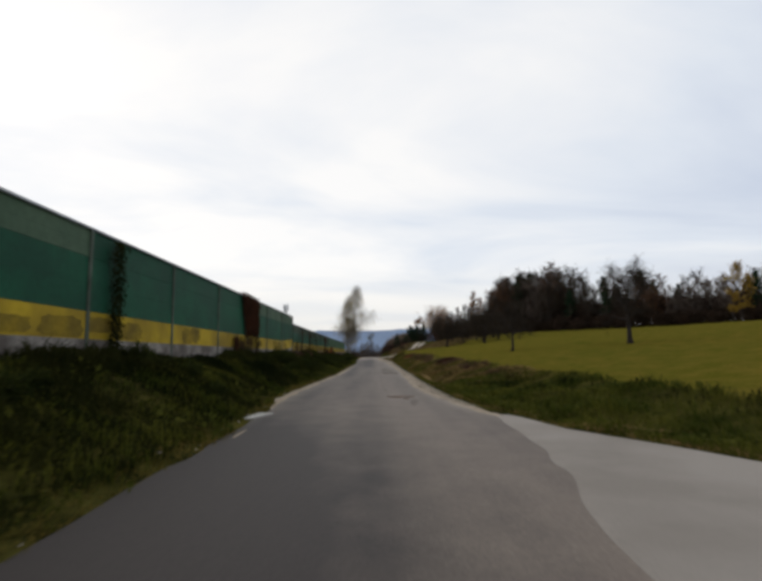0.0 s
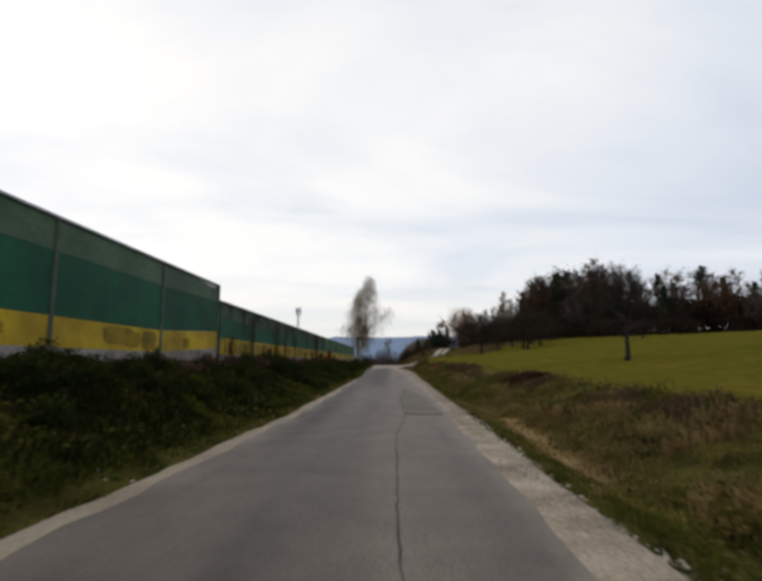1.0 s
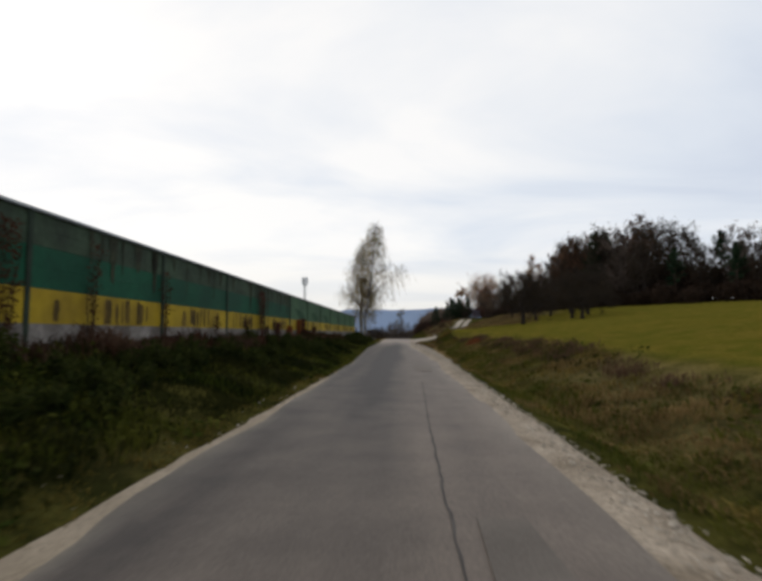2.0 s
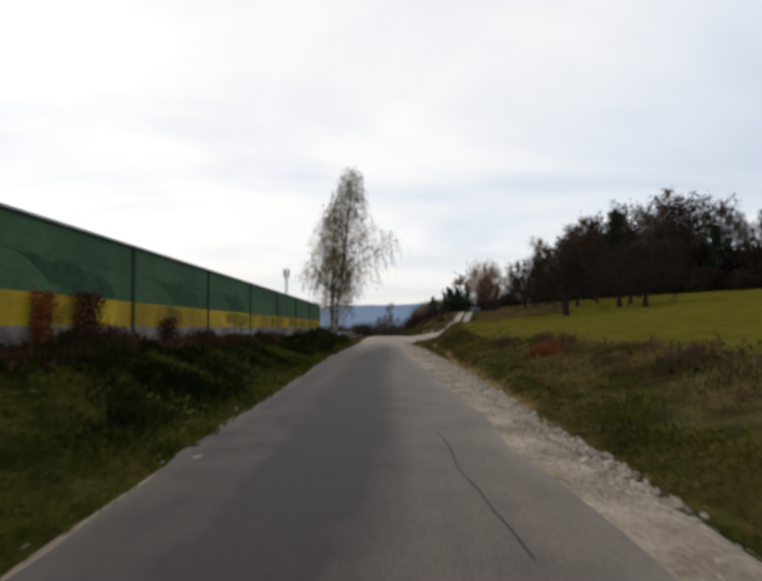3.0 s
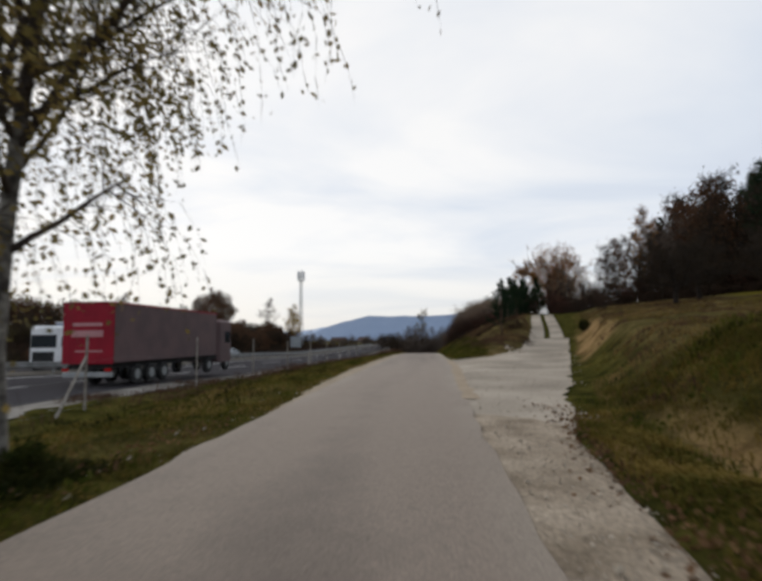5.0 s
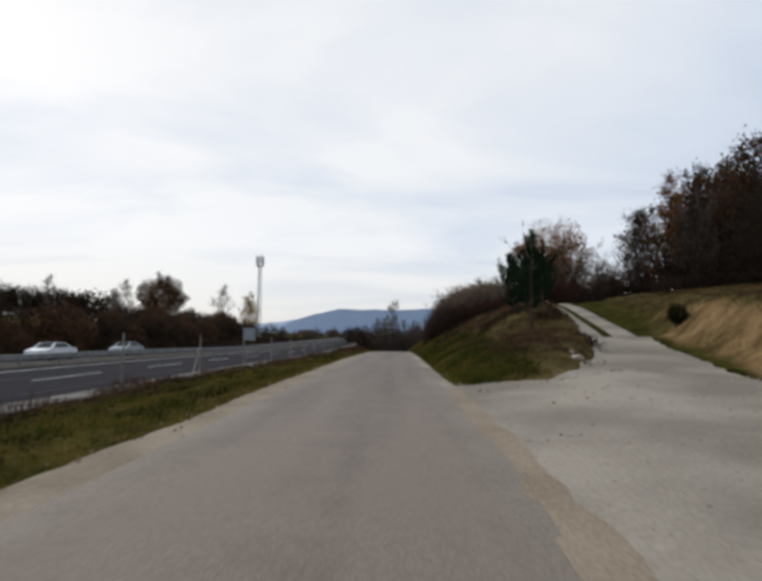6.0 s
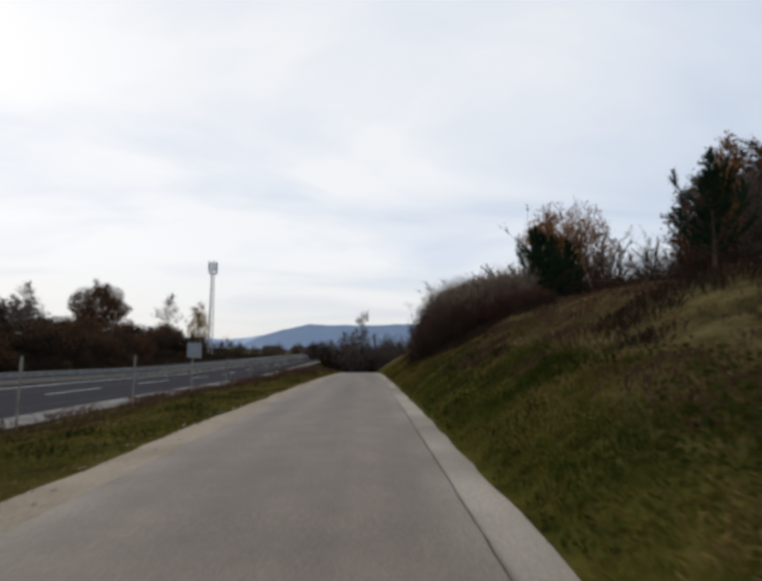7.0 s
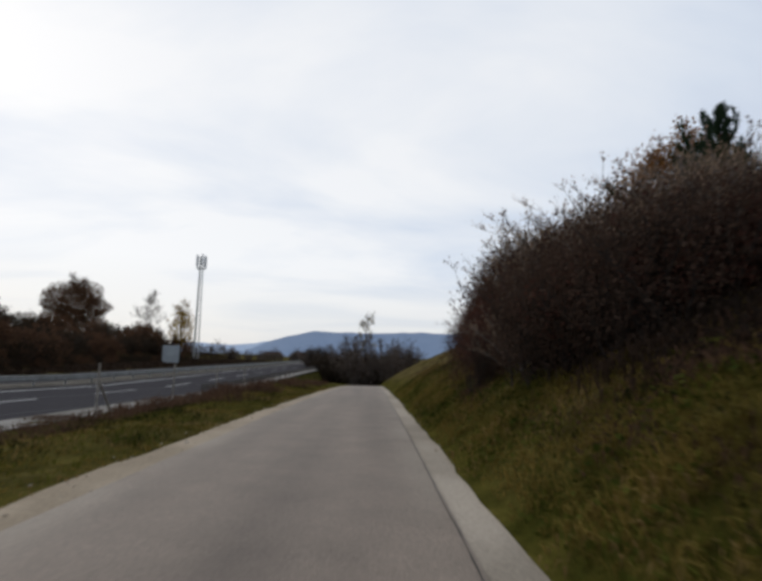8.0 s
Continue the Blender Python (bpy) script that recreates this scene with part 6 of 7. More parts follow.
# low scrub at the foot of the far bank
for i in range(90):
    y = 128 + 1.9 * i + fr.uniform(-1, 1)
    x = -37.6 - 13 * float(ease(y, 190, 262)) - fr.uniform(0, 2.5)
    copy_thing(fr.choice((hedge_a, hedge_b)), pose(*rest(x, y), 0, 0, fr.uniform(0, 360)) @ Matrix.Scale(fr.uniform(0.22, 0.36), 4))
plant("far_tree", "thin tree with pale green-yellow top past the crest", "tree", 76, rest(-2.6, 288), BARK, LEAF_BIRCH, "trees past the crest", H=18.5, r0=0.2, clear=0.4, spread=3.0, limbs=14, subs=6, twigs=6, twig_len=1.0, leaf=0.3, leaf_count=1000, twig_r=0.03)

# brambles on the barrier bank
bramble = shrub("bramble", "low dark green bramble on the barrier bank", 131, rest(-4.9, 90), BRAMBLE, "brambles on the bank", H=0.9, reach=0.9, stems=9, twigs=4, leaf=0.10, leaf_count=1000, twig_len=0.3)
bq = random.Random(9)
for i in range(140):
    y = bq.uniform(2, 101) if i < 40 else bq.uniform(82, 101) if i < 70 else bq.uniform(24, 62)
    x = float(grass_left(y)) - 0.9 - bq.random() ** 0.7 * (float(grass_left(y)) - float(WALL_X(y)) - 1.3)
    copy_thing(bramble, pose(*rest(x, y), 0, 0, bq.uniform(0, 360)) @ Matrix.Scale(bq.uniform(0.35, 0.75) * (1.15 if y > 82 else 0.85 if i < 70 else 1.0), 4))

# ---- grass and weeds ----


def tufts(name, label, mat, n, xr, yr, height, width, seed, keep=None, per=5, lean=0.5, clump=0.08, category="grass"):
    """Loose tufts of blades strewn over a stretch of ground."""
    rng = rng_of(seed)
    x = rng.uniform(0, 1, n)
    y = rng.uniform(*yr, n)
    lo, hi = xr
    lo, hi = (lo(y) if callable(lo) else lo), (hi(y) if callable(hi) else hi)
    x = lo + (hi - lo) * x
    if keep is not None:
        ok = keep(x, y, rng)
        x, y = x[ok], y[ok]
    bare = ground_cover(x, y)[:, 1] * (x > 0) > 0.35 + 0.65 * rng.random(len(x))
    x, y = x[~bare], y[~bare]
    if height > 0.1:
        short = ground_cover(x, y)[:, 2] * (x > 0) * (y < 106) > 0.35 + 0.4 * rng.random(len(x))
        x, y = x[~short], y[~short]
    x, y = np.repeat(x, per) + rng.normal(0, clump, len(x) * per), np.repeat(y, per) + rng.normal(0, clump, len(y) * per)
    at = np.column_stack([x, y, ground_z(x, y) - 0.015])
    h = height * (0.4 + 1.3 * vnoise(x, y, 1.1, seed) ** 1.4)
    g = Geo().blades(at, h, width, rng, lean)
    return tagged(part(name, g, mat), label, category, "", "stuff")


left_edge = lambda y: grass_left(y) - 0.02
foot = lambda y: WALL_X(y) + 0.15
patch = lambda scale, seed, cut: (lambda x, y, r: vnoise(x, y, scale, seed) + 0.25 * (r.random(len(x)) - 0.5) > cut)
# the barrier bank
tufts("bank_grass", "dark rank grass and weeds on the barrier bank", BLADE_DARK, 19000, (foot, lambda y: grass_left(y) - 0.35), (-2, 60), 0.24, 0.014, 81, patch(1.5, 3, 0.12), 5, 1.0)
tufts("bank_grass", "green grass in patches on the barrier bank", BLADE_GREEN, 10000, (foot, lambda y: grass_left(y) - 0.3), (-2, 60), 0.20, 0.011, 82, patch(1.3, 9, 0.36), 5, 1.0)
tufts("bank_grass", "green grass on the barrier bank", BLADE_GREEN, 9000, (foot, left_edge), (54, 101), 0.20, 0.012, 181, patch(1.3, 19, 0.25), 5, 1.0)
tufts("bank_grass", "dark weeds in patches on the barrier bank", BLADE_DARK, 11000, (foot, lambda y: grass_left(y) - 0.5), (58, 101), 0.26, 0.014, 182, patch(1.4, 23, 0.42), 5, 1.0)
tufts("verge_grass", "short yellow-green grass along the lane edge", BLADE_OLIVE, 5000, (lambda y: grass_left(y) - 0.5, left_edge), (-2, 101), 0.085, 0.010, 83, patch(1.0, 4, 0.2), 5, 1.1)
tufts("tall_weeds", "dark tall weeds along the barrier foot", BLADE_DARK, 2600, (foot, lambda y: WALL_X(y) + 1.1), (-2, 101), 0.32, 0.016, 84, patch(3, 8, 0.35), 6, 0.6, 0.12)
tufts("tall_weeds", "withered brown weeds along the barrier foot", BLADE_BROWN, 2400, (foot, lambda y: WALL_X(y) + 0.9), (30, 80), 0.40, 0.014, 183, patch(2.2, 28, 0.4), 6, 0.6, 0.12)
tufts("dark_scrub", "dark red-brown withered scrub hiding the concrete plinth", LEAF_CREEPER, 1300, (foot, lambda y: WALL_X(y) + 0.8), (38, 78), 0.42, 0.018, 156, patch(2.0, 41, 0.4), 8, 0.8, 0.15)
# the ditch and the meadow bank
tufts("verge_grass", "green grass along the ditch", BLADE_GREEN, 8500, (lambda y: grass_right(y) + 0.02, lambda y: grass_right(y) + 1.3), (5, 105), 0.11, 0.010, 85, patch(1.2, 5, 0.35), 5, 1.0)
tufts("verge_grass", "dry straw grass along the ditch", BLADE_DRY, 6500, (lambda y: grass_right(y) - 0.02, lambda y: grass_right(y) + 1.4), (5, 105), 0.11, 0.010, 79, patch(1.0, 15, 0.45), 5, 1.1)
tufts("dry_bank_grass", "matted dry grass on the meadow bank", BLADE_DRY, 12000, (lambda y: grass_right(y) + 1.0, lambda y: grass_right(y) + 4.8), (19, 84), 0.21, 0.012, 86, patch(1.7, 6, 0.42), 5, 1.2)
tufts("bank_grass", "olive grass on the meadow bank", BLADE_OLIVE, 13000, (lambda y: grass_right(y) + 0.4, lambda y: grass_right(y) + 5.4), (17, 106), 0.16, 0.012, 87, patch(1.9, 16, 0.35), 5, 1.1)
tufts("bank_grass", "olive brown grass on the bank by the junction", BLADE_OLIVE, 7000, (lambda y: grass_right(y) + 1.5, lambda y: grass_right(y) + 5.4), (80, 107), 0.22, 0.012, 189, patch(1.5, 76, 0.25), 5, 1.1)
tufts("verge_grass", "olive grass between the gravel and the ditch", BLADE_OLIVE, 3800, (lambda y: grass_right(y) + 0.1, lambda y: grass_right(y) + 1.0), (84, 105), 0.13, 0.011, 194, patch(1.1, 95, 0.25), 5, 1.0)
tufts("tall_weeds", "dark green weeds overhanging the ditch", BLADE_GREEN, 300, (lambda y: grass_right(y) + 1.8, lambda y: grass_right(y) + 3.6), (86, 97), 0.42, 0.015, 195, patch(1.5, 96, 0.5), 14, 0.9, 0.16)
tufts("withered_weeds", "rust-brown weeds high on the meadow bank", BLADE_RUST, 90, (lambda y: grass_right(y) + 3.0, lambda y: grass_right(y) + 5.0), (90, 101), 0.34, 0.012, 196, patch(1.6, 97, 0.52), 10, 0.8, 0.16)
tufts("bank_grass", "dark green tussocks on the meadow bank", BLADE_GREEN, 1500, (lambda y: grass_right(y) + 0.8, lambda y: grass_right(y) + 3.9), (2, 106), 0.30, 0.013, 151, patch(1.6, 31, 0.56), 14, 1.0, 0.17)
tufts("bank_grass", "lush green grass on the near meadow bank", BLADE_GREEN, 9000, (lambda y: grass_right(y) + 0.15, lambda y: grass_right(y) + 6.2), (-2, 24), 0.20, 0.012, 192, patch(1.5, 91, 0.2), 5, 1.0)
tufts("bank_grass", "dark green clumps on the near meadow bank", BLADE_DARK, 420, (lambda y: grass_right(y) + 0.8, lambda y: grass_right(y) + 5.0), (0, 24), 0.26, 0.014, 193, patch(1.3, 93, 0.45), 14, 0.9, 0.16)
tufts("withered_weeds", "withered brown weeds along the meadow edge", BLADE_BROWN, 1700, (lambda y: grass_right(y) + 2.7, lambda y: grass_right(y) + 4.1), (22, 92), 0.32, 0.013, 184, patch(1.8, 51, 0.52), 10, 0.7, 0.14)
tufts("dark_scrub", "dark matted tussocks on the meadow bank", BLADE_DARK, 500, (lambda y: grass_right(y) + 1.4, lambda y: grass_right(y) + 3.8), (24, 106), 0.30, 0.014, 152, patch(1.3, 33, 0.6), 14, 0.9, 0.16)
tufts("dry_bank_grass", "rust-tinged dry tussocks on the meadow bank", BLADE_BROWN, 480, (lambda y: grass_right(y) + 1.6, lambda y: grass_right(y) + 4.4), (84, 106), 0.34, 0.013, 158, patch(1.9, 47, 0.5), 12, 0.8, 0.16)
tufts("meadow_grass", "short green meadow grass", BLADE_MEADOW, 7000, (6.3, 20), (0, 112), 0.03, 0.014, 88, None, 5, 1.2)
tufts("rust_weeds", "rust-red withered dock in the dry bank", BLADE_RUST, 44, (4.5, 5.1), (72.9, 74.2), 0.36, 0.018, 89, None, 14, 0.45, 0.16)
tufts("rust_weeds", "rust-red withered dock in the dry bank", BLADE_RUST, 26, (4.9, 6.4), (97.5, 100), 0.4, 0.014, 90, None, 8, 0.45, 0.2)
tufts("dark_scrub", "dark red-brown bramble hollow in the dry bank", LEAF_CREEPER, 240, (4.9, 6.1), (39.0, 41.1), 0.34, 0.020, 91, None, 10, 0.8, 0.15)
# the hillside, the mound and the open verge
tufts("hill_grass", "withered brown grass on the hillside by the track", BLADE_BROWN, 9000, (lambda y: APRON_EDGE(y) + 1.6, lambda y: APRON_EDGE(y) + 15), (104, 165), 0.17, 0.014, 203, patch(2.3, 84, 0.3), 6, 1.0)
tufts("hill_grass", "dry brown grass on the hillside by the track", BLADE_DRY, 7000, (lambda y: APRON_EDGE(y) + 0.6, lambda y: APRON_EDGE(y) + 12), (104, 160), 0.18, 0.013, 92, patch(2.5, 6, 0.4), 5, 1.0)
tufts("hill_grass", "olive grass on the hillside by the track", BLADE_OLIVE, 4500, (lambda y: APRON_EDGE(y) + 0.8, lambda y: APRON_EDGE(y) + 13), (104, 160), 0.16, 0.014, 191, patch(2.1, 86, 0.35), 5, 1.0)
tufts("mound_grass", "olive green grass on the roadside mound", BLADE_OLIVE, 9500, (lambda y: lane_right(y) + 0.6, lambda y: np.minimum(MOUND_LEFT(y), 4.2)), (128.4, 185), 0.12, 0.012, 93, patch(1.6, 7, 0.2), 5, 1.1)
tufts("mound_grass", "green grass in patches on the roadside mound", BLADE_GREEN, 5800, (lambda y: lane_right(y) + 0.7, lambda y: np.minimum(MOUND_LEFT(y), 4.0)), (128.6, 154), 0.16, 0.012, 153, patch(1.7, 35, 0.36), 5, 1.0)
tufts("mound_grass", "olive and straw grass below the bank bushes", BLADE_OLIVE, 7000, (lambda y: lane_right(y) + 0.7, 6.0), (150, 172), 0.17, 0.012, 197, patch(1.5, 98, 0.3), 5, 1.1)
tufts("mound_grass", "green grass low on the bank", BLADE_GREEN, 2600, (lambda y: lane_right(y) + 0.7, 4.0), (154, 185), 0.16, 0.012, 198, patch(1.7, 35, 0.45), 5, 1.0)
tufts("withered_weeds", "withered brown grass on the bank below the bushes", BLADE_BROWN, 2600, (2.4, 6.5), (150, 166), 0.20, 0.012, 199, patch(1.6, 99, 0.4), 7, 1.0, 0.12)
tufts("mound_grass", "dry brown grass on top of the mound", BLADE_DRY, 11000, (lambda y: np.minimum(2.6, MOUND_LEFT(y)), lambda y: np.maximum(MOUND_LEFT(y), 3.0)), (129.4, 190), 0.15, 0.012, 94, patch(1.9, 17, 0.4), 5, 1.2)
tufts("withered_weeds", "withered brown weeds on top of the mound", BLADE_BROWN, 6500, (lambda y: np.minimum(3.0, MOUND_LEFT(y)), lambda y: np.maximum(MOUND_LEFT(y), 3.4)), (130.5, 190), 0.22, 0.013, 185, patch(2.2, 53, 0.3), 7, 0.9, 0.12)
tufts("mound_grass", "straw-coloured tussocks low on the roadside mound", BLADE_DRY, 900, (lambda y: lane_right(y) + 0.6, lambda y: lane_right(y) + 3.2), (130, 172), 0.14, 0.011, 154, patch(1.6, 37, 0.52), 16, 1.1, 0.14)
tufts("dark_scrub", "dark red-brown withered scrub on the mound", LEAF_WOOD, 800, (4.4, 8.4), (133, 148), 0.30, 0.02, 98, lambda x, y, r: (vnoise(x, y, 2.0, 44) > 0.48) & (x < MOUND_LEFT(y)), 9, 0.9, 0.16)
tufts("mound_grass", "dark green clumps on the roadside mound", BLADE_DARK, 170, (lambda y: lane_right(y) + 1.0, lambda y: np.minimum(MOUND_LEFT(y), 4.4)), (129.5, 180), 0.24, 0.015, 190, patch(1.4, 83, 0.5), 16, 0.9, 0.17)
tufts("dark_scrub", "dark red-brown withered scrub below the bank bushes", LEAF_WOOD, 1100, (3.3, 8.0), (154.5, 161), 0.36, 0.018, 155, lambda x, y, r: (vnoise(x, y, 1.5, 39) > 0.42) & (x > 2.2 + (161 - y) * 0.45), 9, 0.9, 0.18)
tufts("verge_grass", "mixed green grass on the verge of the lane", BLADE_OLIVE, 20000, (-9.8, left_edge), (101, 195), 0.12, 0.012, 95, patch(1.5, 18, 0.2), 5, 1.0)
tufts("verge_grass", "green grass in patches on the verge of the lane", BLADE_GREEN, 9000, (-9.8, lambda y: grass_left(y) - 0.3), (101, 195), 0.17, 0.012, 186, patch(1.7, 58, 0.5), 5, 1.0)
tufts("verge_grass", "dry straw grass on the verge of the lane", BLADE_DRY, 7000, (-10.8, left_edge), (101, 200), 0.15, 0.011, 96, patch(2.2, 19, 0.5), 5, 1.0)
tufts("bank_scrub", "dark brown withered scrub on the far bank of the motorway", LEAF_WOOD, 10000, (lambda y: -50 - 13 * ease(y, 190, 262), -36.9), (125, 340), 0.75, 0.07, 187, None, 7, 0.9, 0.5)
tufts("tall_weeds", "withered weeds over the gravel edge of the motorway", BLADE_BROWN, 4600, (-13.4, -11.0), (112, 200), 0.27, 0.013, 188, patch(2.6, 68, 0.5), 7, 0.8, 0.16)
tufts("tall_weeds", "tall withered weeds along the outer verge", BLADE_BROWN, 2200, (-10.6, -7.6), (112, 198), 0.26, 0.013, 201, patch(2.4, 89, 0.38), 8, 0.7, 0.16)
tufts("tall_weeds", "tall brown weeds on the verge near the crest", BLADE_BROWN, 1500, (-11.4, lambda y: grass_left(y) - 1.2), (172, 210), 0.55, 0.016, 202, patch(2.6, 90, 0.35), 8, 0.6, 0.18)
tufts("dark_scrub", "dark tussocks on the verge of the lane", BLADE_DARK, 900, (-10.0, lambda y: grass_left(y) - 0.5), (103, 190), 0.24, 0.014, 200, patch(1.8, 88, 0.42), 14, 0.9, 0.18)
tufts("tall_weeds", "withered grey-brown weeds along the wire fence", BLADE_BROWN, 1700, (-11.6, -9.9), (99, 190), 0.42, 0.013, 97, patch(4, 8, 0.45), 7, 0.6, 0.14)


def broadleaf(name, label, mat, n, xr, yr, size, seed, cut):
    rng = rng_of(seed)
    y = rng.uniform(*yr, n)
    x = xr[0](y) + (xr[1](y) - xr[0](y)) * rng.uniform(0, 1, n)
    ok = (vnoise(x, y, 1.1, seed) > cut) & ((x < 0) | (ground_cover(x, y)[:, 1] < 0.4))
    x, y = x[ok], y[ok]
    at = np.column_stack([x, y, ground_z(x, y) + rng.uniform(0.0, 0.16, len(x))])
    return tagged(part(name, Geo().leaves(at, size, rng), mat), label, "weeds", "", "stuff")


broadleaf("broadleaf_weeds", "green broad-leaved weeds on the barrier bank", WEED, 26000, (foot, left_edge), (-1, 101), 0.11, 141, 0.5)
broadleaf("broadleaf_weeds", "green broad-leaved weeds on the meadow bank", WEED, 13000, (lambda y: grass_right(y) + 0.5, lambda y: grass_right(y) + 4.3), (0, 106), 0.10, 142, 0.55)
broadleaf("broadleaf_weeds", "green broad-leaved weeds on the roadside mound", WEED, 14000, (lambda y: lane_right(y) + 0.5, lambda y: lane_right(y) + 3.2), (129, 176), 0.08, 143, 0.5)

# fallen leaves and stones


def strewn_stones(name, label, n, xr, yr, size, seed, lift):
    rng = rng_of(seed)
    y = rng.uniform(*yr, n)
    x = xr[0](y) + (xr[1](y) - xr[0](y)) * rng.uniform(0, 1, n)
    s = size * rng.lognormal(0, 0.46, n)
    at = np.column_stack([x, y, lift(x, y) + s * 0.2])
    base = np.array([(1, 0, -0.1), (-0.5, 0.87, -0.15), (-0.5, -0.87, -0.1), (0.25, 0.1, 0.75), (0.05, 0.1, -0.6)])
    v = at[:, None] + s[:, None, None] * (base[None] + rng.normal(0, 0.22, (n, 5, 3)))
    k = (np.arange(n) * 5)[:, None]
    t = np.concatenate([k + [[a, b, c]] for a, b, c in ((0, 1, 3), (1, 2, 3), (2, 0, 3), (1, 0, 4), (2, 1, 4), (0, 2, 4))])
    return tagged(part(name, Geo().add(v, None, t), STONE), label, "stones", "", "stuff")


gravel_top = lambda x, y: np.maximum(road_z(y) - 0.015, ground_z(x, y))
strewn_stones("loose_stones", "fine pale limestone chips on the shoulder", 9000, (lambda y: lane_right(y) + 0.15, lambda y: grass_right(y) - 0.05), (13, 104), 0.010, 101, gravel_top)
strewn_stones("loose_stones", "pale limestone stones heaped at the outer edge of the shoulder", 6000, (lambda y: grass_right(y) - 0.45 - 0.25 * (vnoise(y, 0, 1.3, 71) - 0.5), lambda y: grass_right(y) - 0.06 + 0.2 * (vnoise(y, 0, 1.1, 72) - 0.5)), (13, 84), 0.0115, 105, lambda x, y: gravel_top(x, y) - 0.004)
strewn_stones("loose_stones", "coarse broken limestone on the shoulder", 5200, (lambda y: lane_right(y) + 0.3 + 0.3 * vnoise(y, 0, 1.5, 73), lambda y: grass_right(y)), (61, 93), 0.018, 106, gravel_top)
strewn_stones("loose_stones", "loose pale stones along the lane edge", 900, (lambda y: lane_left(y) - 0.9, lambda y: lane_left(y) - 0.05), (0, 180), 0.016, 102, gravel_top)
strewn_stones("loose_stones", "loose pale stones on the gravel apron", 1500, (lambda y: lane_right(y) + 0.2, lambda y: np.maximum(APRON_EDGE(y) + 0.5, 2.2)), (104, 130), 0.014, 103, lambda x, y: apron_z(x, y))
strewn_stones("loose_stones", "earth-stained stones at the nose of the mound", 260, (lambda y: 1.3 + 0 * y, lambda y: 1.6 + (y - 127.0) * 2.2), (127.5, 129.0), 0.018, 104, lambda x, y: ground_z(x, y))

strewn_stones("rubble", "pale broken rubble at the foot of the mound", 70, (lambda y: 5.3 + 0 * y, lambda y: 6.3 + 0 * y), (130.0, 131.0), 0.075, 107, lambda x, y: ground_z(x, y))


def leaf_litter(n, seed, yr, xf):
    rng = rng_of(seed)
    y = rng.uniform(*yr, n)
    x = xf(y) + rng.normal(0, 0.22, n)
    at = np.column_stack([x, y, np.maximum(ground_z(x, y), road_z(y) - 0.03) + 0.015])
    return tagged(part("fallen_leaves", Geo().leaves(at, 0.07, rng), LITTER), "brown fallen leaves along the verge", "fallen leaves", "", "stuff")


leaf_litter(3400, 111, (82, 106), lambda y: grass_right(y) + 0.08)
leaf_litter(1300, 114, (84, 104), lambda y: grass_right(y) + 0.55)
leaf_litter(900, 112, (86, 104), lambda y: lane_left(y) - 0.75)
leaf_litter(2000, 113, (126.9, 129.4), lambda y: 1.7 + (y - 126.6) * 1.8)

# ---- creepers on the barrier ----


def creeper(y, width, height, n, mat, label, seed):
    n = int(n * 1.1)
    rng = rng_of(seed)
    x, z0 = float(WALL_X(y)), float(FOOT_Z(y)) - 0.05
    t = thing("climbing_plant", label, "climbing plant", "", "", (x + 0.12, y, z0))
    wood, fol = Geo(), Geo()
    for _ in range(max(3, int(width * 7))):
        p = limb_path(rng, (0.02, rng.uniform(-width / 2, width / 2) * 0.7, 0), (0.0, rng.normal(0, 0.1), 1), height * rng.uniform(0.7, 1.0), 8, 0.05, 0.07)
        p[:, 0] = 0.01 + 0.03 * rng.random(8)
        wood.tube(p, 0.014 * np.linspace(1, 0.3, 8), 4, False)
    zz = height * rng.beta(1.1, 0.9, n)
    yy = rng.normal(0, width * 0.30, n) * (0.75 + 0.5 * vnoise(zz * 2, 0 * zz, 1, seed))
    reach = width / 2 * (0.5 + 0.35 * zz / height + 0.4 * (vnoise(zz, np.sign(yy), 0.3, seed) - 0.3))
    yy = np.where(np.abs(yy) > reach, rng.uniform(-1, 1, n) * reach, yy)
    fol.leaves(np.column_stack([0.02 + np.abs(rng.normal(0, 0.07, n)), yy, zz]), 0.065, rng, 0.8)
    part("branchwork", wood, BARK, t)
    part("foliage", fol, mat, t)
    return t


creeper(11.45, 0.62, 2.75, 1500, BLADE_DARK, "narrow dark creeper climbing the noise barrier", 121)


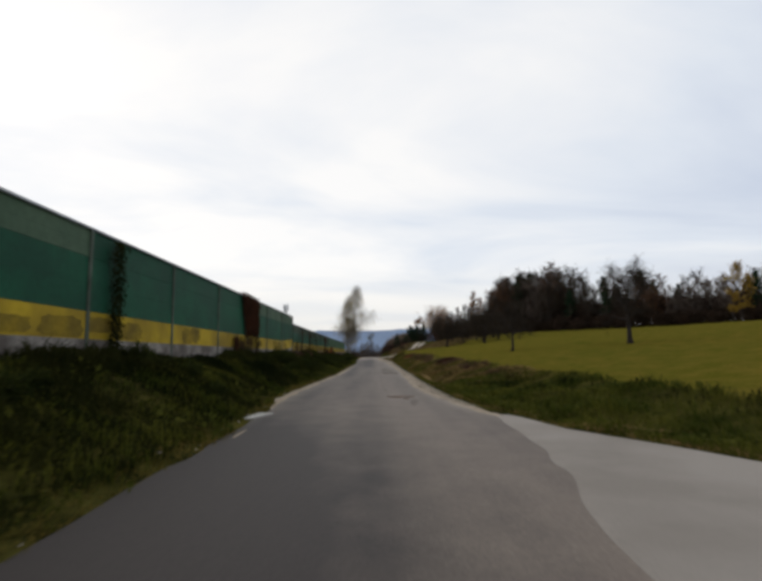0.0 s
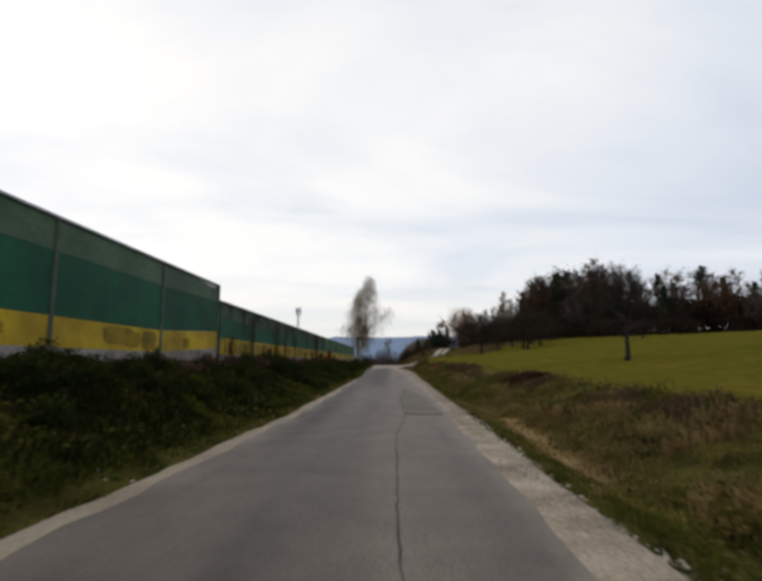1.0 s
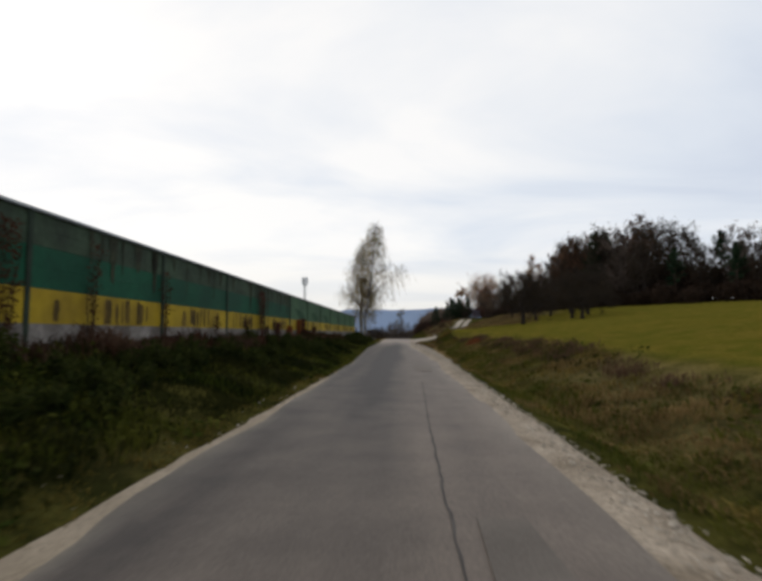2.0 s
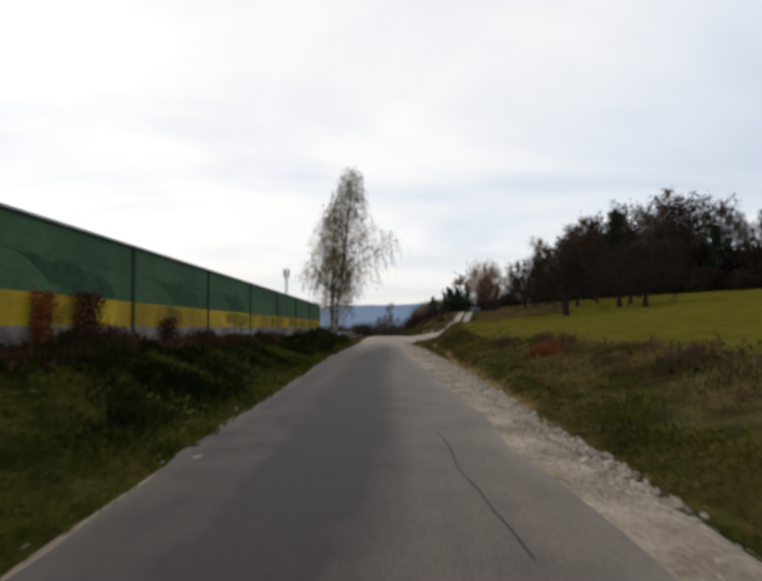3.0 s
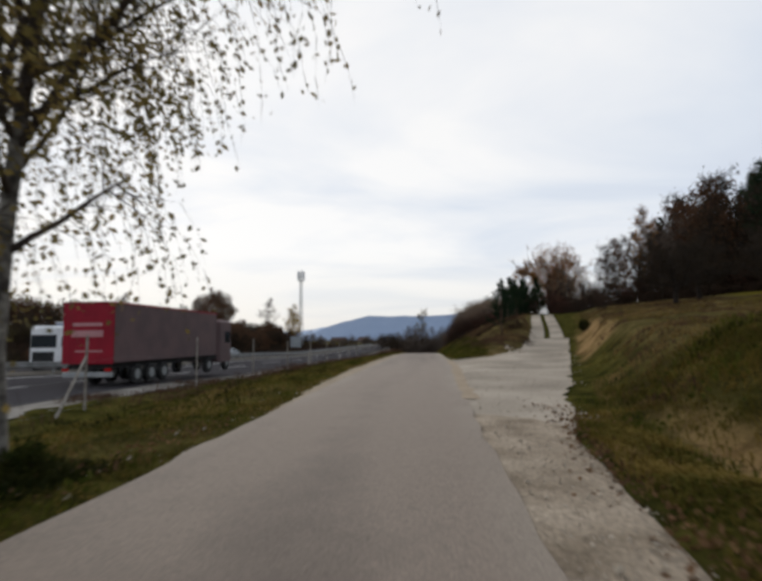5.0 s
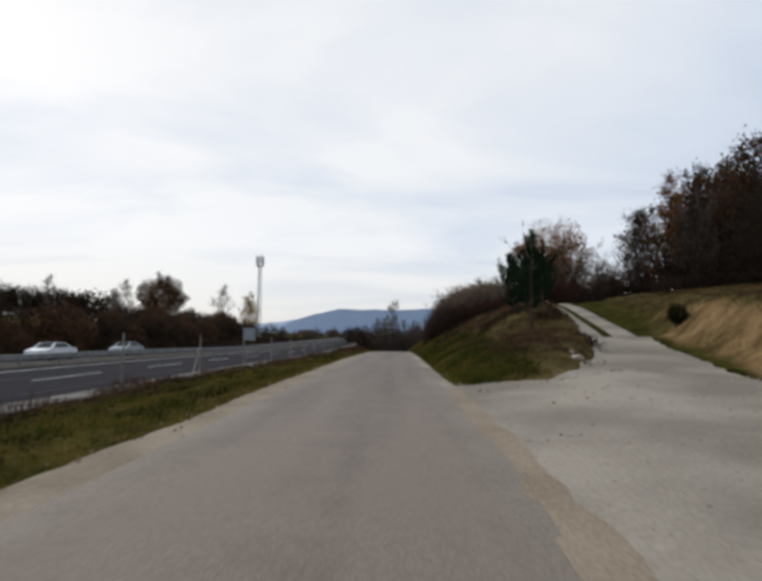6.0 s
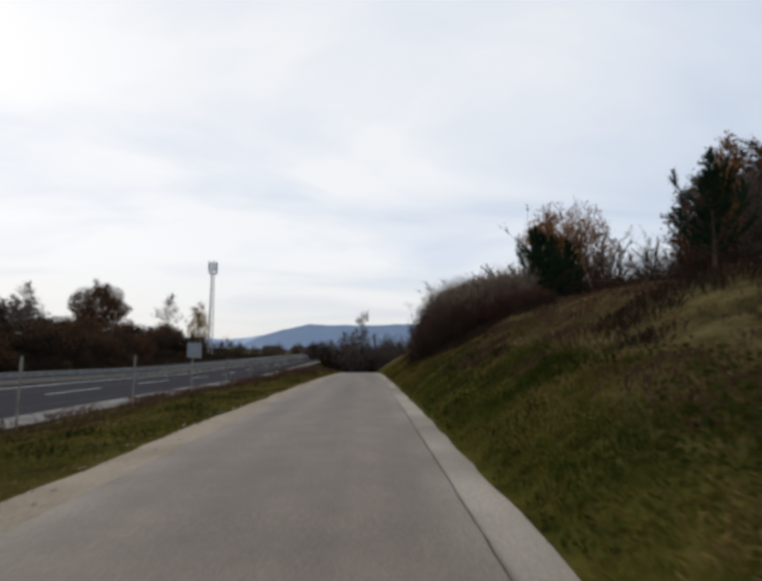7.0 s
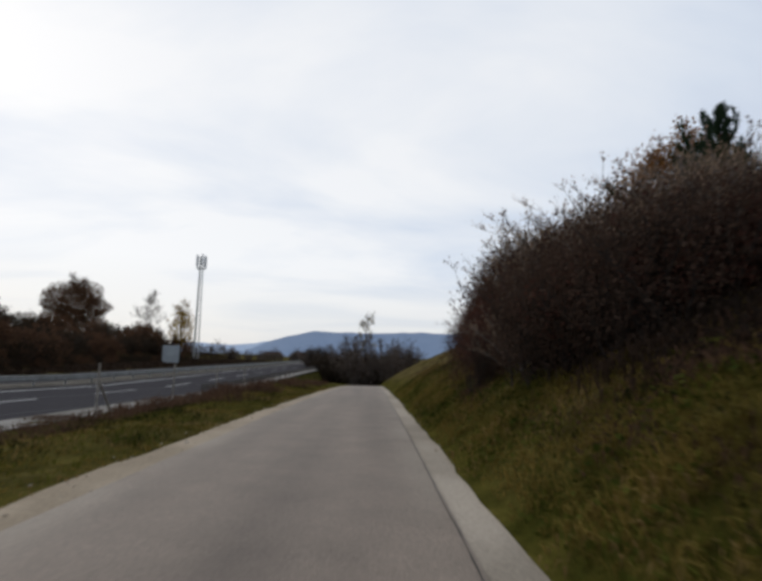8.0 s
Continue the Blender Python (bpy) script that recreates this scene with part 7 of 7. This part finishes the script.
def hanging_creeper(y0, y1, label, seed):
    """A dead creeper matted over the upper panels and the coping, with bare stems running down to the ground."""
    rng = rng_of(seed)
    ym = (y0 + y1) / 2
    x, z0, top = float(WALL_X(ym)), float(FOOT_Z(ym)) - 0.05, float(TALL_TOP(ym))
    t = thing("climbing_plant", label, "climbing plant", "", "", (x + 0.1, ym, z0))
    wood, fol = Geo(), Geo()
    hi, mid = top - z0, top - z0 - 1.75
    n = 7800
    zz = mid + (hi - mid + 0.05) * rng.beta(1.25, 0.9, n)
    f = (zz - mid) / (hi - mid)
    start = y0 + 0.85 * (1 - f) ** 0.6 + 0.35 * (vnoise(zz, 0 * zz, 0.3, seed) - 0.5)
    end = y1 + 0.12 * (vnoise(zz, 0 * zz, 0.25, seed + 1) - 0.5)
    yy = start + (end - start) * rng.beta(1.1, 0.9, n) - ym
    fol.leaves(np.column_stack([0.0 + np.abs(rng.normal(0, 0.06, n)), yy, zz]), 0.075, rng, 0.8)
    over = rng.uniform(y0 + 0.2, y1, 420) - ym
    fol.leaves(np.column_stack([rng.uniform(-0.16, 0.1, 420), over, hi + 0.09 + 0.08 * vnoise(over, 0 * over, 0.4, 5) * rng.random(420)]), 0.07, rng, 0.6)
    for k in range(46):
        ya = rng.uniform(y0 - 1.0, y1 + 0.3) - ym
        tall = (mid + rng.uniform(0.1, 1.4)) if ya + ym > y0 + 0.6 else mid * rng.uniform(0.7, 1.0)
        p = limb_path(rng, (0.02, ya, 0), (0, rng.normal(0, 0.08), 1), tall, 9, 0.05, 0.06)
        p[:, 0] = 0.0 + 0.03 * rng.random(9)
        wood.tube(p, 0.017 * np.linspace(1, 0.4, 9), 4, False)
        m = int(rng.integers(8, 46))
        g = rng.uniform(0.05, 1, m)
        q = np.column_stack([np.interp(g, np.linspace(0, 1, 9), p[:, c]) for c in range(3)])
        fol.leaves(q + rng.normal(0, 0.05, (m, 3)) * [0.4, 1, 1] + [0.03, 0, 0], 0.065, rng, 0.9)
    part("branchwork", wood, BARK, t)
    part("foliage", fol, LEAF_CREEPER, t)
    return t


hanging_creeper(22.35, 25.6, "broad dead brown creeper hanging over the noise barrier", 122)
creeper(21.4, 0.5, 0.95, 420, LEAF_CREEPER, "low dead creeper on the yellow panels", 123)
creeper(45.4, 0.6, 2.1, 450, LEAF_CREEPER, "dead brown creeper reaching the coping", 126)
creeper(58.5, 0.9, 2.1, 700, LEAF_RED, "rust-brown creeper on the noise barrier", 127)
creeper(61.0, 1.2, 0.9, 800, LEAF_RED, "low rust-brown creeper on the yellow panels", 128)
creeper(63.2, 1.0, 0.75, 700, BLADE_RUST, "low rust-red creeper at the foot of the noise barrier", 130)
creeper(65.3, 0.7, 1.15, 700, BLADE_RUST, "rust-red creeper covering the yellow panels", 132)
creeper(66.5, 1.0, 1.2, 1100, LEAF_RED, "rust-brown creeper covering the yellow panels", 133)
creeper(69.8, 0.9, 0.8, 600, LEAF_CREEPER, "low dead creeper on the yellow panels", 129)

cr = random.Random(17)
for i in range(8):
    creeper(38.2 + i * 3.0 + cr.uniform(-0.5, 0.5), cr.uniform(0.25, 0.6), cr.choice((0.7, 0.9, 1.2, 1.9, 2.1)), cr.randint(130, 330), LEAF_CREEPER, "thin dead creeper on the grimy noise barrier", 140 + i)

# ---- fence, guard rail, markers ----


fence = thing("wire_fence", "wire game fence on grey posts beside the motorway", "fence")
FX = -10.9
for k in range(13):
    y = 102.9 + 7.88 * k
    g = Geo().tube([(FX, y, float(ground_z(FX, y)) - 0.3), (FX, y, float(ground_z(FX, y)) + 2.3), (FX, y, float(ground_z(FX, y)) + 2.38)], [0.042, 0.04, 0.025], 7)
    part("fence_post", g, WOODPOST, fence)
    if k in (1, 5, 9):
        z = float(ground_z(FX, y))
        part("brace", Geo().tube([(FX, y, z + 1.7), (FX + 0.02, y + (1.5 if k == 9 else -1.3), z - 0.1)], 0.045, 7), WOODPOST, fence)
for j in range(4):
    zz = 0.2 + j * 0.45
    pts = [(FX + 0.055, y, float(ground_z(FX, y)) + zz) for y in np.arange(97, 199, 4.0)]
    part("wire", Geo().tube(pts, 0.0018, 3, False), STEEL_DARK, fence)

pole = thing("braced_pole", "grey wooden pole with a slanting brace at the barrier's end", "pole", at=rest(-6.35, 96.9, 0))
part("pole", Geo().tube([(0, 0, -0.4), (0, 0, 1.2), (0, 0, 2.25), (0, 0, 2.3)], [0.075, 0.07, 0.065, 0.045], 9), WOODPOST, pole)
part("brace", Geo().tube([(0.0, 0.05, 2.0), (-0.2, 1.6, -0.5)], 0.05, 7), WOODPOST, pole)
part("cap_fitting", Geo().box(-0.09, 0.09, -0.09, 0.09, 2.12, 2.2), STEEL, pole)


def guard_rail(x, y0, y1, face, name, label, mat=STEEL_DARK):
    """W-beam on posts."""
    ob = thing(name, label, "guard rail")
    ys = np.arange(y0, y1, 4.0)
    prof = np.array([(0.0, 0.36), (0.05, 0.47), (0.05, 0.53), (0.0, 0.58), (0.0, 0.62), (0.05, 0.67), (0.05, 0.73), (0.0, 0.76), (-0.02, 0.76), (-0.02, 0.36)])
    for f in face:
        g = Geo()
        v = np.array([[(x + f * (0.14 + a), y, float(MOTOR_AT(x, y)) + 0.05 + z) for a, z in prof] for y in ys])
        m = len(prof)
        g.add(v.reshape(-1, 3), [(i * m + j, i * m + (j + 1) % m, (i + 1) * m + (j + 1) % m, (i + 1) * m + j) for i in range(len(ys) - 1) for j in range(m)])
        part("beam", g, mat, ob)
    pm = Geo().box(-0.06, 0.06, -0.05, 0.05, -0.2, 0.74).mesh("rail_post", mat)
    for y in ys:
        p = part("rail_post", pm, None, ob)
        p.location = (x, float(y), float(MOTOR_AT(x, y)) + 0.05)
    return ob


guard_rail(-25.4, 92, 330, (1, -1), "guard_rail", "galvanised steel guard rail along the motorway median")
guard_rail(-12.6, 192, 330, (-1,), "guard_rail", "dull rusty guard rail along the motorway edge", RAIL_DULL)

# sign seen from behind, and the radio mast
sx, sy = -45.2, 267.7
sign = thing("traffic_sign", "large grey motorway sign seen from behind", "road sign", at=(sx, sy, float(ground_z(sx, sy))))
hs = 2.3 - float(ground_z(sx, sy))
for dx in (-1.2, 1.2):
    part("sign_post", Geo().tube([(dx, 0.1, -0.3), (dx, 0.1, hs)], 0.09, 8), STEEL, sign)
part("sign_panel", Geo().bevel_box(-1.85, 1.85, -0.03, 0.03, hs - 5.0, hs, 0.01), SIGN_BACK, sign)
for dz in (0.8, 2.4, 4.0):
    part("sign_rail", Geo().box(-1.8, 1.8, -0.09, -0.03, hs - dz - 0.06, hs - dz + 0.06), STEEL, sign)

mx, my = -52.9, 305.4
mast_base = float(ground_z(mx, my))
mast = thing("radio_mast", "tall pale lattice mobile phone mast with antennas", "mast", at=(mx, my, mast_base))
mh = 30.8 - mast_base
legs = [(math.cos(a) * 1, math.sin(a) * 1) for a in (0.5, 2.6, 4.7)]
taper = lambda z: 0.95 - 0.45 * z / mh
for ax, ay in legs:
    part("mast_leg", Geo().tube([(ax * taper(0), ay * taper(0), -0.3), (ax * taper(mh - 4), ay * taper(mh - 4), mh - 4), (ax * 0.5, ay * 0.5, mh - 0.8)], 0.13, 6), STEEL, mast)
lat = Geo()
nz = 26
for i in range(nz):
    z0, z1 = (mh - 4) * i / nz, (mh - 4) * (i + 1) / nz
    for k in range(3):
        (ax, ay), (bx, by) = legs[k], legs[(k + 1) % 3]
        lat.tube([(ax * taper(z0), ay * taper(z0), z0), (bx * taper(z1), by * taper(z1), z1)], 0.06, 4, False)
part("mast_lattice", lat, STEEL, mast)
for k in range(6):
    a = k * math.pi / 3
    part("antenna", Geo().bevel_box(1.35 * math.cos(a) - 0.2, 1.35 * math.cos(a) + 0.2, 1.35 * math.sin(a) - 0.2, 1.35 * math.sin(a) + 0.2, mh - 4.6 + (k % 2) * 0.8, mh - 0.9 + (k % 2) * 0.6, 0.05), WHITE if k % 2 else SIGN_BACK, mast)
part("antenna_ring", Geo().tube([(1.2 * math.cos(a), 1.2 * math.sin(a), mh - 4.7) for a in np.linspace(0, 6.283, 13)], 0.12, 5), STEEL, mast)

# ---- vehicles on the motorway ----


def wheel(parent, x, y, r=0.5, w=0.3):
    g = Geo().tube([(x - w / 2, y, r), (x - w / 2 + 0.03, y, r), (x + w / 2 - 0.03, y, r), (x + w / 2, y, r)], [r * 0.9, r, r, r * 0.9], 16)
    wh = part("wheel", g, BLACK, parent)
    part("rim", Geo().tube([(x - w / 2 - 0.01, y, r), (x + w / 2 + 0.01, y, r)], r * 0.5, 12), STEEL, wh)
    return wh


def lorry(name, label, x, y, turn, rear_mat, side_mat, cab_mat, lettering):
    t = thing(name, label, "lorry", at=(x, y, float(MOTOR_AT(x, y)) + 0.035), turn=turn)
    part("trailer_side", Geo().bevel_box(-1.25, 1.25, 0.1, 11.6, 1.15, 3.95, 0.05), side_mat, t)
    part("trailer_rear", Geo().bevel_box(-1.26, 1.26, 0.0, 0.1, 1.1, 3.97, 0.03), rear_mat, t)
    part("roof_edge", Geo().box(-1.27, 1.27, 0.0, 11.65, 3.9, 3.99), WHITE if cab_mat is WHITE else rear_mat, t)
    part("chassis", Geo().box(-1.0, 1.0, 0.15, 13.2, 0.85, 1.12), BLACK, t)
    part("bumper", Geo().bevel_box(-1.22, 1.22, 0.02, 0.18, 0.5, 0.72, 0.02), STEEL, t)
    for dx in (-1.05, 1.05):
        part("tail_lamp", Geo().box(dx - 0.16, dx + 0.16, -0.01, 0.03, 0.76, 0.9), REDLAMP, t)
        for dy in (2.2, 3.5, 4.8):
            wheel(t, dx, dy)
        for dy in (10.6, 13.6):
            wheel(t, dx, dy)
    # bars of plain colour where the lettering cannot be read
    bars, mat, where = lettering
    for i, (a, b, z0, z1) in enumerate(bars):
        if where == "rear":
            part("lettering_bar", Geo().box(a, b, -0.012, 0.0, z0, z1), mat, t)
        else:
            part("lettering_bar", Geo().box(-1.262, -1.25, a, b, z0, z1), mat, t)
    cab = part("cab", Geo().bevel_box(-1.22, 1.22, 12.2, 14.4, 0.6, 3.6, 0.18), cab_mat, t)
    part("windscreen", Geo().bevel_box(-1.05, 1.05, 14.37, 14.42, 1.9, 2.9, 0.02), GLASS, cab)
    for sx2 in (-1.23, 1.21):
        part("side_window", Geo().box(sx2, sx2 + 0.02, 13.1, 14.1, 1.95, 2.75), GLASS, cab)
    part("grille", Geo().box(-0.9, 0.9, 14.38, 14.43, 0.8, 1.6), BLACK, cab)
    return t


lorry("red_lorry", "articulated lorry with red rear doors and grey-maroon tarpaulin", -15.7, 117.6, 0, RED, MAROON, MAROON,
      ([(-0.75, 0.7, 2.85, 3.0), (-0.8, 0.75, 2.35, 2.65), (-0.6, 0.75, 1.65, 1.72)], FADED, "rear"))
lorry("white_lorry", "white lorry with grey-blue tarpaulin trailer and blue lettering", -29.5, 146.5, 180, BLUEGREY, BLUEGREY, WHITE,
      ([(3.0, 4.6, 2.2, 3.3), (5.0, 9.5, 2.4, 3.2)], BLUE, "side"))


def car(label, x, y, turn, paint):
    t = thing("car", label, "car", "cars on the motorway", "", (x, y, float(MOTOR_AT(x, y)) + 0.03), turn)
    prof = [(-2.1, 0.35), (-2.15, 0.75), (-1.95, 0.95), (-1.35, 1.0), (-0.75, 1.42), (0.5, 1.45), (1.15, 0.98), (2.0, 0.82), (2.1, 0.5), (2.05, 0.32)]
    n = len(prof)
    v = [(s * (0.86 if z < 1.1 else 0.66), y2, z) for s in (-1, 1) for y2, z in prof]
    g = Geo().add(v, [(i, (i + 1) % n, n + (i + 1) % n, n + i) for i in range(n)])
    mid = [(s * 0.86, 0, 0.7) for s in (-1, 1)]
    g.add(v + mid, None, [(i, 2 * n, (i + 1) % n) for i in range(n)] + [(n + i, n + (i + 1) % n, 2 * n + 1) for i in range(n)])
    body = part("body", g, paint, t)
    for s in (-1, 1):
        q = [(s * 0.845, -1.1, 1.03), (s * 0.845, 0.95, 1.03), (s * 0.69, 0.42, 1.39), (s * 0.69, -0.72, 1.37)]
        part("side_window", Geo().add(q + [(a - s * 0.02, b, c) for a, b, c in q], [(0, 1, 2, 3), (4, 7, 6, 5), (0, 4, 5, 1), (1, 5, 6, 2), (2, 6, 7, 3), (3, 7, 4, 0)]), GLASS, body)
        for y2 in (-1.3, 1.3):
            wheel(t, s * 0.78, y2, 0.31, 0.2)
    part("windscreen", Geo().add([(-0.62, 1.12, 1.01), (0.62, 1.12, 1.01), (0.55, 0.55, 1.43), (-0.55, 0.55, 1.43), (-0.62, 1.09, 1.0), (0.62, 1.09, 1.0), (0.55, 0.52, 1.42), (-0.55, 0.52, 1.42)], [(0, 1, 2, 3), (4, 7, 6, 5), (0, 4, 5, 1), (1, 5, 6, 2), (2, 6, 7, 3), (3, 7, 4, 0)]), GLASS, body)
    for s in (-0.65, 0.65):
        part("headlight", Geo().box(s - 0.14, s + 0.14, 2.02, 2.09, 0.62, 0.74), WHITE, body)
        part("tail_lamp", Geo().box(s - 0.12, s + 0.12, -2.17, -2.08, 0.72, 0.88), REDLAMP, body)
    return t


car("white hatchback on the far carriageway", -29.5, 157.0, 180, WHITE)
car("silver estate car on the far carriageway", -29.5, 169.0, 180, SIGN_BACK)

# a farmhouse far down the valley
def farmhouse(x, y, w, d, h, turn):
    t = thing("farmhouse", "low farmhouse with a dark roof far down the valley", "house", at=rest(x, y, 0.3), turn=turn)
    part("wall", Geo().box(-w / 2, w / 2, -d / 2, d / 2, 0, h), PLASTER, t)
    roof = Geo()
    e = 0.6
    v = [(-w / 2 - e, -d / 2 - e, h - 0.2), (w / 2 + e, -d / 2 - e, h - 0.2), (w / 2 + e, d / 2 + e, h - 0.2), (-w / 2 - e, d / 2 + e, h - 0.2), (-w / 2 + 1.5, 0, h + d * 0.42), (w / 2 - 1.5, 0, h + d * 0.42)]
    roof.add(v, [(0, 1, 5, 4), (2, 3, 4, 5), (3, 2, 1, 0)], [(1, 2, 5), (3, 0, 4)])
    part("roof", roof, ROOF, t, "dark brown tiled roof")
    for k in (-0.3, 0.0, 0.3):
        win = part("window", Geo().box(k * w - 0.6, k * w + 0.6, -d / 2 - 0.04, -d / 2 + 0.02, 1.2, 2.6), GLASS, t)
        part("sill", Geo().box(k * w - 0.75, k * w + 0.75, -d / 2 - 0.12, -d / 2 - 0.005, 1.06, 1.18), PLASTER, win)


farmhouse(-88, 600, 17, 10, 4.2, 12)
farmhouse(-58, 560, 11, 8, 3.6, -20)

# a pale drinks can lying in the grass
can = thing("drinks_can", "crushed pale drinks can lying in the verge grass", "can", at=(1.98, 152.0, float(ground_z(1.98, 152.0)) + 0.05), turn=30)
part("can_body", Geo().tube([(-0.08, 0, 0), (-0.07, 0, 0), (0.0, 0, 0.005), (0.07, 0, 0), (0.08, 0, 0)], [0.03, 0.04, 0.034, 0.04, 0.03], 12), WHITE, can)
